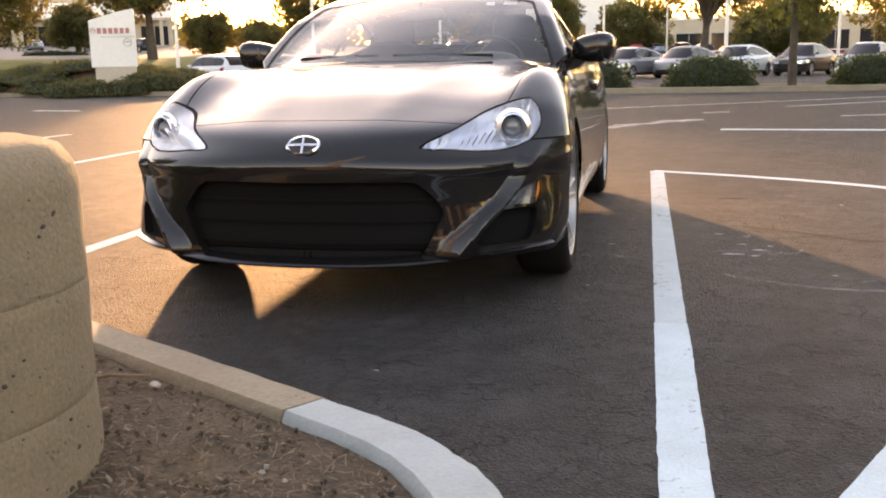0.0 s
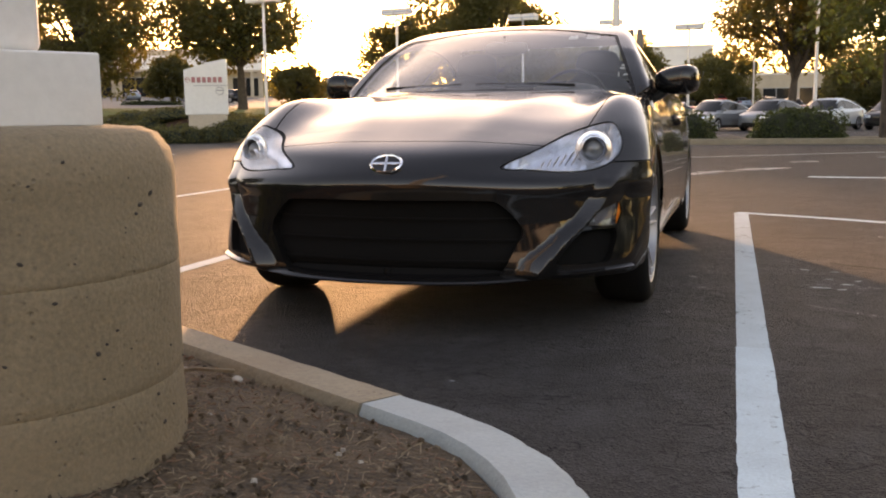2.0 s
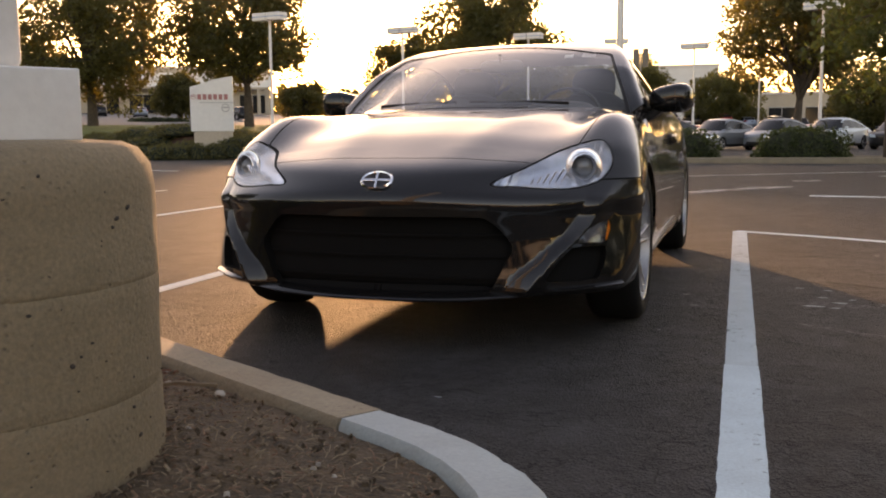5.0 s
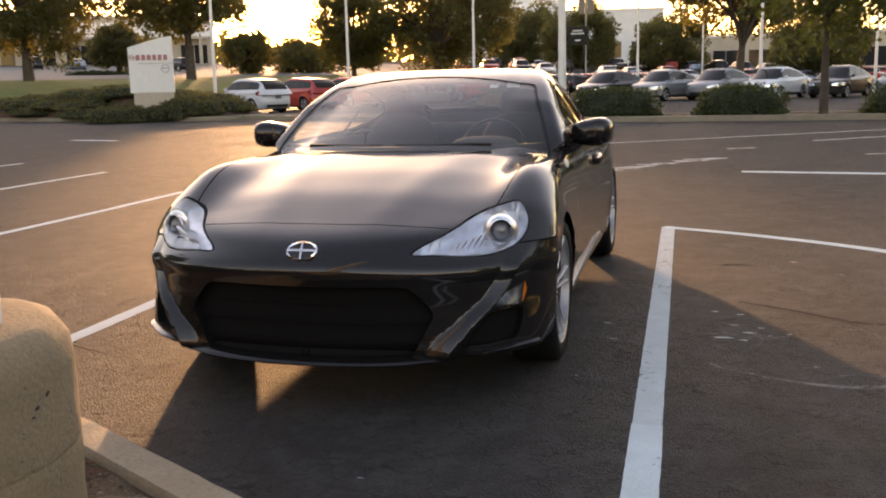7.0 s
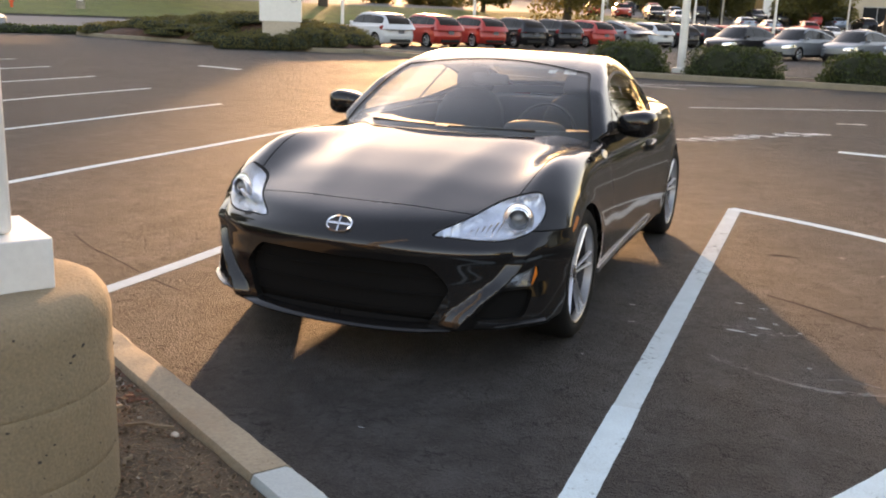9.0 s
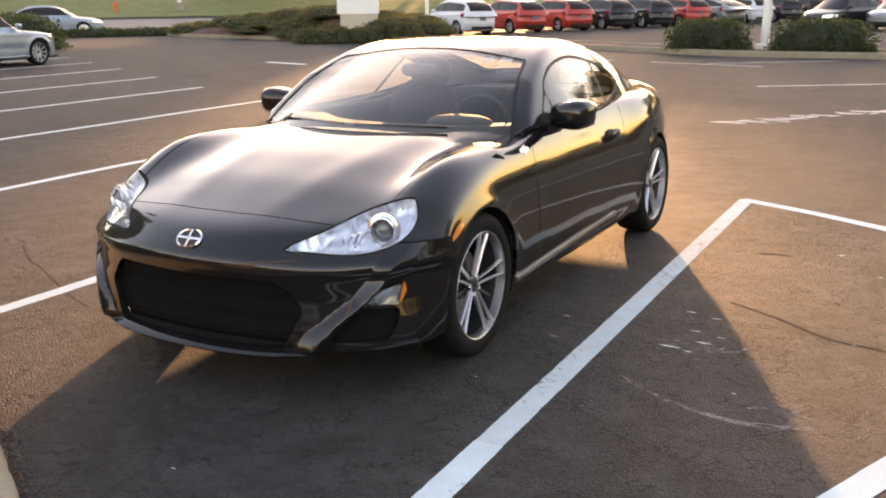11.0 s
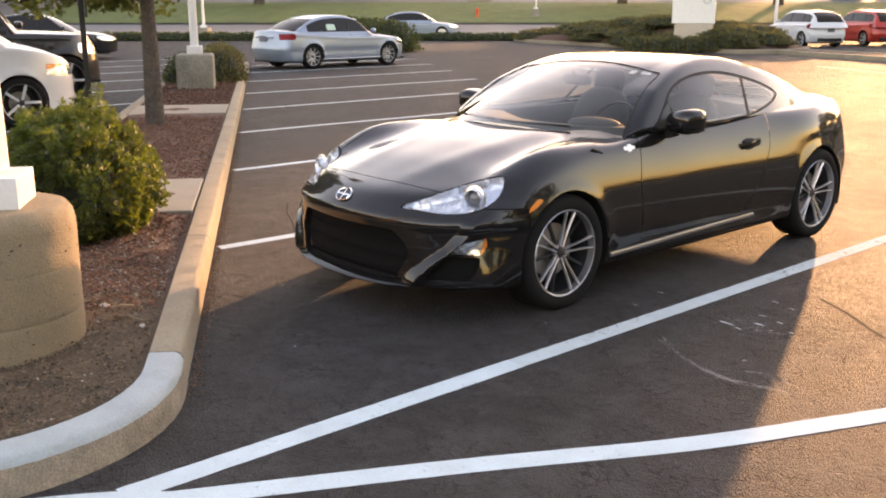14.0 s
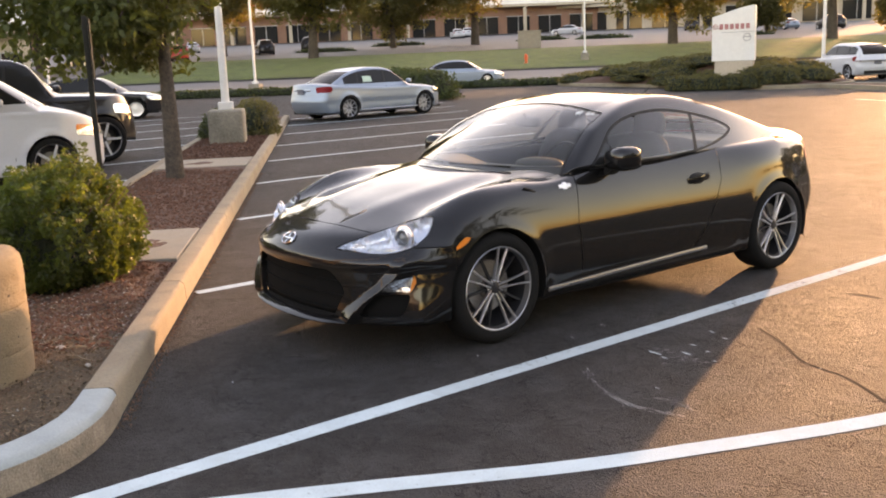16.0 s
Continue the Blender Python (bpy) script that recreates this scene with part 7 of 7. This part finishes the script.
right_strip = smooth_path([(60, 23.3), (30, 23.3), (8, 23.25), (0, 23.3), (-3.2, 23.4), (-6.5, 24.9), (-10.8, 26.9), (-14.0, 28.4), (-14.6, 29.2), (-13.6, 29.6), (-10, 28.4), (-6, 26.6), (-3, 25.4), (8, 25.2), (30, 25.2), (60, 25.2)], 6, True)
raised("planted_strip", right_strip, M["mulch"], "mulched kerbed strip behind the lot")


def mound():
    bm = bmesh.new()
    rings = []
    for k in range(9):
        f = 1 - k / 9
        rings.append([bm.verts.new((MOUND[0] + (x - MOUND[0]) * f, MOUND[1] + (y - MOUND[1]) * f, mound_z(f) + 0.04 * noise.noise((x, y, k)))) for x, y in left_bed])
    for A, B in zip(rings, rings[1:]):
        for i in range(len(A)):
            j = (i + 1) % len(A)
            bm.faces.new((A[i], A[j], B[j], B[i]))
    bm.faces.new(rings[-1])
    tagged(part("mound", bm, M["mulch"], smooth=80), "planted mulch mound round the sign", "ground", kind="structure")
    pts = [(x, y, 0) for x, y in left_bed]
    tagged(part("kerb", sweep(pts, [(-0.08, -0.02), (0.08, -0.02), (0.075, 0.14), (0.05, 0.155), (-0.05, 0.155), (-0.075, 0.14)], closed=True), M["concrete"], smooth=35), "concrete kerb round the sign's mound", "kerb", kind="structure")


mound()


def strip_on_rise(name, s0, s1, t0, t1, material, label, lift):
    """A band of ground along the road: s across it (uphill), t along it."""
    bm = bmesh.new()
    S, Tt = np.linspace(s0, s1, 9), np.linspace(t0, t1, 60)
    rows = []
    for t in Tt:
        row = []
        for s in S:
            x, y = -0.77 * s - 0.64 * t, 0.64 * s - 0.77 * t
            row.append(bm.verts.new((x, y, float(rise(x, y)) + lift)))
        rows.append(row)
    for A, B in zip(rows, rows[1:]):
        for i in range(len(S) - 1):
            bm.faces.new((A[i], A[i + 1], B[i + 1], B[i]))
    return tagged(part(name, bm, material, smooth=80), label, "ground", kind="structure")


M["road"] = mat("road_asphalt", (0.16, 0.15, 0.145), 0.8, var=0.15, scale=0.4, fine=30)
M["far_lot"] = mat("far_asphalt", (0.14, 0.135, 0.13), 0.8, var=0.15, scale=0.2, fine=20)
strip_on_rise("road", 44.5, 67, -32, 60, M["road"], "pale grey road beyond the lot", 0.02)
strip_on_rise("upper_drive", 68, 89, 32, 95, M["far_lot"], "grey asphalt drive up to the further lot", 0.03)
strip_on_rise("grass_verge", 68, 88.5, -70, 31, M["grass"], "mown sunlit grass verge on the slope", 0.06)
strip_on_rise("far_lot", 89.5, 150, -90, 95, M["far_lot"], "grey asphalt of the upper car park", 0.03)


# ---- buildings beyond the lot ----
def low_building(at, rz, size, wall, label, bays, door_h=2.6, fascia=None, sign=None, canopy=True):
    """A long shop building: wall, roof edge, windows each in its frame, and a canopy."""
    w, d, h = size[0] * 1.15, size[1], size[2] * 1.15
    b = thing("shop_building", label, "building", at, rz, "far buildings")
    part("wall", box((w, d, h), (0, d / 2, -0.5)), wall, b)
    part("roof", box((w + 0.4, d + 0.4, 0.35), (0, d / 2, h - 0.5), 0.03), M["white_wall"], b)
    if fascia:
        part("fascia", box((w + 0.1, 0.5, h * 0.28), (0, -0.2, h * 0.62 - 0.5)), fascia, b)
    if canopy:
        part("canopy", box((w * 0.96, 2.2, 0.4), (0, -1.1, h * 0.56 - 0.5), 0.03), M["tan_wall"], b)
        for k in range(int(w / 9)):
            part("column", box((0.5, 0.5, h * 0.56), (-w * 0.46 + k * (w * 0.92) / max(1, int(w / 9) - 1), -1.9, -0.5)), M["tan_wall"], b)
    for k in range(bays):
        x = -w / 2 + (k + 0.5) * w / bays
        win = part("window", box((w / bays * 0.72, 0.1, door_h), (x, -0.02, 0.0)), M["dark_window"], b)
        part("frame", box((w / bays * 0.76, 0.06, 0.12), (x, -0.05, door_h)), M["grey_steel"], win)
        part("mullion", box((0.1, 0.06, door_h), (x, -0.07, 0.0)), M["grey_steel"], win)
    if sign:
        for k, (x, l) in enumerate(sign):
            part("sign_letter", box((l, 0.12, h * 0.13), (x, -0.5, h * 0.72 - 0.5), 0.02), M["red_sign"], b, "red block letter")
    return b


def far_at(az, d):
    x, y = 1.33 + d * math.sin(radians(az)), -3.2 + d * math.cos(radians(az))
    return (x, y, float(rise(x, y)))


low_building(far_at(-54, 163), 54, (74, 16, 7.5), M["brick_wall"], "long brick shop building with a white canopy and red lettering", 16, 2.8, M["white_wall"],
             [(6 + 1.6 * k, 1.1) for k in range(9)] + [(-26 + 1.5 * k, 1.0) for k in range(6)])
low_building(far_at(-37, 165), 36, (46, 16, 6.8), M["tan_wall"], "pale low shop building with dark doorways beyond the trees", 9, 3.0, M["white_wall"])
low_building(far_at(-73, 168), 73, (60, 16, 9.0), M["brick_wall"], "brick shop building with a red band across the road", 12, 3.0, M["red_sign"])
low_building(far_at(-7.0, 165), 5, (26, 14, 8.0), M["white_wall"], "white showroom building with a dark entrance", 5, 3.6, None, None, False)
low_building(far_at(-11.5, 175), 8, (22, 14, 10.0), M["white_wall"], "white block building behind the lot", 6, 2.4, None, None, False)
low_building(far_at(6.5, 170), -5, (40, 14, 5.0), M["tan_wall"], "pale tan low building behind the trees", 8, 3.0, None, None, False)
# the near shop's gable and pier past the white van
low_building(far_at(-79.5, 84), 80, (12, 10, 7.0), M["tan_wall"], "tan shop front with a pale pier", 3, 2.6, M["white_wall"])

# an unseen showroom and added tree belts close the lot behind the camera
low_building((8, -30, 0), 180, (60, 14, 5.2), M["showroom"], "long grey-brown showroom building facing the car park", 14, 3.0, M["white_wall"], None, False)
rngb = np.random.default_rng(55)
# belts out of view: they darken the paint's reflections and block low sky light
for a0, a1, d0, d1, hi, lab in ((42, 118, 34, 60, 17.0, "unseen belt of trees beside the car park, added to darken reflections"), (200, 262, 60, 95, 8.0, "unseen belt of trees beyond the further stalls, added to darken reflections")):
    cs = []
    for k in range(200):
        az, d = radians(rngb.uniform(a0, a1)), rngb.uniform(d0, d1)
        cs.append((1.5 + d * math.sin(az), -3 + d * math.cos(az), rngb.uniform(0.8, hi * (0.6 + 0.4 * math.sin(az * 23) ** 2))))
    V, F = leaves(cs, (3.2, 3.2, 2.0), 24000, 0.42, int(a0))
    tagged(link_mesh("tree_belt", V, F, M["leaf_hedge"], None, "", False), lab, "trees", kind="stuff")
# a far belt of woods closes the view
rngw = np.random.default_rng(77)
cs = []
for k in range(420):
    az = rngw.uniform(-95, 40)
    if -26.0 < az < -20.5:
        continue
    d = rngw.uniform(185, 260)
    x, y, z = far_at(az, d)
    cs.append((x, y, z + rngw.uniform(0.5, 4.5)))
V, F = leaves(cs, (5.0, 5.0, 3.2), 26000, 0.75, 78)
tagged(link_mesh("far_woods", V, F, M["leaf_far"], None, "", False), "dark belt of distant woods", "trees", kind="stuff")
cs = []
for k in range(26):
    az = -26.0 + 5.5 * k / 25
    x, y, z = far_at(az, 210)
    cs.append((x, y, z + rngw.uniform(0.5, 3.0)))
V, F = leaves(cs, (5.0, 5.0, 2.0), 2200, 0.75, 79)
tagged(link_mesh("far_woods", V, F, M["leaf_far"], None, "", False), "low stretch of distant woods below the sun", "trees", kind="stuff")
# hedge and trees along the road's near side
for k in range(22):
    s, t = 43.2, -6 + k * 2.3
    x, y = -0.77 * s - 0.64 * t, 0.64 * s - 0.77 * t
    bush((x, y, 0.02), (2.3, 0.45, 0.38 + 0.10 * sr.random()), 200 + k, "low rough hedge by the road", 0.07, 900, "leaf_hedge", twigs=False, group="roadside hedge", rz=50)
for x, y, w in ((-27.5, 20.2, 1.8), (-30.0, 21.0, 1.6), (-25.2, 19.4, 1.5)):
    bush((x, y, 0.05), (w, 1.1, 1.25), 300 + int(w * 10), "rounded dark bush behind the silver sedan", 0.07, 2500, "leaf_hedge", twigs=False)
# sign post on the island, plate seen edge on
c = K(4.65, -2.05)
sp = thing("sign_post", "dark steel sign post with a plate seen edge-on", "sign post", (c[0], c[1], 0.1), 161)
part("post", box((0.10, 0.05, 2.02), (0, 0, 0), 0.006), M["black_steel"], sp)
plate = part("plate", box((0.46, 0.012, 0.6), (0, -0.04, 1.40), 0.003), M["black_steel"], sp, "dark back of the sign plate")
# planted islands in the upper car park, a pale service box, a dark sign board and a banner mast
for x, y, l in ((-76.3, 82.8, 3.5), (-83.0, 79.0, 3.2), (-60.2, 87.4, 3.6), (-90.1, 52.8, 3.5), (-95, 66, 3.5), (-104, 34, 3.2)):
    bush((x, y, float(rise(x, y))), (l, 0.9, 0.55), int(400 + l * 10 + y), "low clipped planting on an island of the upper car park", 0.12, 700, "leaf_hedge", twigs=False, group="upper lot planting", rz=50, power=3.0)
x, y = -66.2, 61.8
sb = thing("service_box", "pale cream metal service box at the verge's top", "service box", (x, y, float(rise(x, y)) - 0.05), 47)
part("cabinet", box((2.2, 1.4, 1.65), (0, 0, 0), 0.04), M["slab"], sb)
part("cover", box((2.3, 1.5, 0.1), (0, 0, 1.65), 0.02), M["slab"], sb)
x, y = -9.1, 86.2
bd = thing("sign_board", "dark board with pale bars of writing on two posts", "sign", (x, y, float(rise(x, y))), 0)
for s in (-0.6, 0.6):
    part("post", box((0.12, 0.12, 4.2), (s, 0, 0), 0.01), M["black_steel"], bd)
face = part("board", box((1.7, 0.16, 1.65), (0, 0, 4.1), 0.02), M["black_steel"], bd, "black board")
for z, w in ((5.3, 0.9), (5.05, 1.2), (4.45, 0.5)):
    part("writing_bar", box((w, 0.02, 0.13), (0, -0.09, z), 0.003), M["white_wall"], face, "pale bar")
x, y = -8.9, 91.2
bn = thing("banner_mast", "slim grey mast with two dark hanging banners", "mast", (x, y, float(rise(x, y))), 0)
part("mast", tube(0.09, 0.06, (0, 0, 0), (0, 0, 10.0), 10), M["grey_steel"], bn, smooth=50)
part("arm", tube(0.04, 0.04, (-0.1, 0, 10.0), (-0.9, 0, 10.25), 8), M["grey_steel"], bn)
for s in (-0.55, 0.55):
    part("banner", box((0.6, 0.04, 1.8), (s * 0.8, 0, 7.0), 0.01), M["navy_car"], bn, "dark cloth banner")
# hydrant on the verge
x, y = -52.5, 49.0
hy = thing("fire_hydrant", "orange-red fire hydrant on the grass verge", "hydrant", (x, y, float(rise(x, y))), 0)
part("barrel", lathe([(0.16, 0.0), (0.16, 0.05), (0.11, 0.06), (0.11, 0.55), (0.14, 0.57), (0.14, 0.62), (0.10, 0.72), (0.03, 0.78), (0.001, 0.79)], 20, "z"), M["orange_paint"], hy, smooth=40)
for s in (1, -1):
    part("outlet", tube(0.05, 0.05, (0, 0, 0.45), (s * 0.2, 0, 0.45), 10), M["orange_paint"], hy)

# slabs across the island
for a0, a1 in ((2.0, 3.4), (8.85, 10.1)):
    c = K((a0 + a1) / 2, -1.615)
    bm = box((a1 - a0, 1.34, 0.12), (0, 0, 0), 0.012)
    sl = tagged(part("paving_slab", bm, M["slab"]), "pale concrete slab laid across the mulched island", "paving", kind="structure")
    sl.matrix_basis = pose(c[0], c[1], 0.03, 0, 0, 150)

# stall lines beyond the island
for i in range(8):
    x = -6.5 - 2.62 * i
    y1 = (-2.55 - x * 0.5) / 0.866
    painted("parking_line", [(x, y1 - 5.6 * k / 8) for k in range(9)], 0.10, M["line"], "white painted stall line beyond the island")

# litter on the soil, wood chips on the mulch
def scatter(name, label, count, a_rng, size, material, seed, flat=0.35):
    rng = np.random.default_rng(seed)
    V, F = [], []
    for k in range(count):
        a = rng.uniform(*a_rng)
        if 1.97 < a < 3.43 or 8.8 < a < 10.15:          # the slabs are swept clean
            continue
        half = 0.66 if a > -1.18 else math.sqrt(max(0.0, 0.66 ** 2 - (a + 1.18) ** 2))
        b = -1.615 + half * rng.uniform(-1, 1)
        edge = 1 - ((b + 1.615) / 0.685) ** 4
        z = 0.130 + 0.022 * edge + 0.03 * edge * noise.noise((a * 2.1, b * 2.1, 3)) + 0.012 * noise.noise((a * 9, b * 9, 1))
        l, w, h = size[0] * rng.uniform(0.4, 1.3), size[1] * rng.uniform(0.5, 1.3), size[2] * rng.uniform(0.5, 1.2)
        rot = Euler((rng.normal(0, flat), rng.normal(0, flat), rng.uniform(0, 6.28))).to_matrix()
        base = len(V)
        for sx, sy_, sz in ((-1, -1, 0), (1, -0.7, 0), (1, 0.8, 0), (-1, 1, 0), (-0.8, -0.6, 1), (0.8, -0.5, 1), (0.7, 0.6, 1), (-0.8, 0.7, 1)):
            p = rot @ Vector((sx * l / 2, sy_ * w / 2, sz * h)) + Vector(K(a, b, z - 0.004))
            V.append(tuple(p))
        F += [tuple(base + i for i in f) for f in ((0, 3, 2, 1), (4, 5, 6, 7), (0, 1, 5, 4), (1, 2, 6, 5), (2, 3, 7, 6), (3, 0, 4, 7))]
    ob = link_mesh(name, V, F, material, None, "", False)
    return tagged(ob, label, "litter", kind="stuff")


M["dry_leaf"] = mat("dry_litter", (0.24, 0.18, 0.12), 0.9, var=0.4, scale=8, fine=40, island=0.7)
M["pebble"] = mat("pebble", (0.36, 0.33, 0.29), 0.8, var=0.3, scale=8, fine=40, island=0.5)
scatter("wood_chips", "scattered brown bark and dead twigs on the soil", 2600, (-1.8, 0.7), (0.020, 0.0035, 0.003), M["chip"], 1, 0.4)
scatter("dry_grass", "fine tan bits of dead grass on the soil", 5200, (-1.8, 0.7), (0.022, 0.0022, 0.002), M["dry_leaf"], 6, 0.35)
scatter("dry_litter", "pale dry leaf litter on the soil", 500, (-1.8, 1.2), (0.018, 0.007, 0.003), M["dry_leaf"], 2)
scatter("pale_litter", "pale grey bits of dead leaf strewn under the bush", 900, (-0.3, 1.3), (0.016, 0.006, 0.002), M["pebble"], 8, 0.5)
scatter("pebbles", "small grey pebbles on the soil", 60, (-1.8, 0.9), (0.013, 0.011, 0.007), M["pebble"], 3, 0.1)
scatter("bark_mulch", "red-brown bark mulch pieces", 7000, (-0.35, 8.5), (0.036, 0.011, 0.008), M["mulch_chip"], 4, 0.5)
scatter("bark_mulch", "red-brown bark mulch pieces round the square footing", 2600, (10.1, 15.0), (0.055, 0.020, 0.014), M["mulch_chip"], 7, 0.5)
scatter("soil_crumbs", "dark soil crumbs", 1300, (-1.8, 0.8), (0.012, 0.010, 0.008), M["soil"], 5, 0.6)
for a, b, l, rz in ((-0.55, -1.06, 0.16, 20), (-0.35, -1.12, 0.10, 70), (-0.75, -1.2, 0.07, 110), (-0.95, -1.35, 0.06, 10)):
    c = K(a, b)
    bm = sweep([(-l / 2, 0, 0.008), (-l * 0.1, 0.008, 0.014), (l * 0.2, -0.004, 0.012), (l / 2, 0.006, 0.006)], [(-0.005, -0.004), (0.005, -0.004), (0.005, 0.004), (-0.005, 0.004)])
    tw = tagged(part("twig", bm, M["dry_leaf"]), "dry grey twig lying on the soil", "twig", group="twigs")
    tw.matrix_basis = pose(c[0], c[1], 0.15, 0, 0, rz)
# grit washed up along the kerb's foot
rg = random.Random(31)
bm = bmesh.new()
for k in range(900):
    a, b = rg.uniform(-1.2, 7.0), -0.765 + abs(rg.gauss(0, 0.035))
    r = rg.choice((0.0025, 0.003, 0.004, 0.006))
    q = Vector(K(a, b))
    turn = rg.uniform(0, 6.28)
    ring = [bm.verts.new((q.x + r * rg.uniform(0.7, 1.6) * math.cos(turn + 1.571 * i), q.y + r * rg.uniform(0.7, 1.6) * math.sin(turn + 1.571 * i), 0.0)) for i in range(4)]
    tip = bm.verts.new((q.x, q.y, r))
    for i in range(4):
        bm.faces.new((ring[i], ring[(i + 1) % 4], tip))
tagged(part("kerb_grit", bm, M["soil"]), "brown grit and crumbs washed along the kerb's foot", "litter", kind="stuff")
# a stone by the kerb
for a, b, r in ((-0.28, -1.22, 0.030), (-0.62, -1.0, 0.014), (-0.9, -1.3, 0.012)):
    c = K(a, b)
    bm = bmesh.new()
    bmesh.ops.create_icosphere(bm, subdivisions=2, radius=r)
    for v in bm.verts:
        v.co *= 1 + 0.25 * noise.noise(v.co * 40 + Vector((a, b, 0)))
        v.co.z *= 0.6
    st = tagged(part("stone", bm, M["pebble"], smooth=60), "small pale stone lying on the soil", "stone", group="stones")
    st.matrix_basis = pose(c[0], c[1], 0.14)

# grit swept against the kerb's foot
rng = np.random.default_rng(9)
V, F = [], []
for k in range(1500):
    a = rng.uniform(-1.2, 9.0)
    b = -0.762 + abs(rng.normal(0, 0.022))
    s3 = rng.uniform(0.003, 0.008)
    rot = Euler((rng.uniform(0, 3), rng.uniform(0, 3), rng.uniform(0, 3))).to_matrix()
    base = len(V)
    for q in ((1, 0, 0), (-1, 0, 0), (0, 0.7, 0), (0, -0.7, 0), (0, 0, 0.5), (0, 0, -0.5)):
        p = rot @ (Vector(q) * s3) + Vector(K(a, b, s3 * 0.4))
        V.append(tuple(p))
    F += [tuple(base + i for i in f) for f in ((0, 2, 4), (2, 1, 4), (1, 3, 4), (3, 0, 4), (2, 0, 5), (1, 2, 5), (3, 1, 5), (0, 3, 5))]
tagged(link_mesh("grit", V, F, M["chip"], None, "", False), "dry leaf grit along the kerb's foot", "litter", kind="stuff")
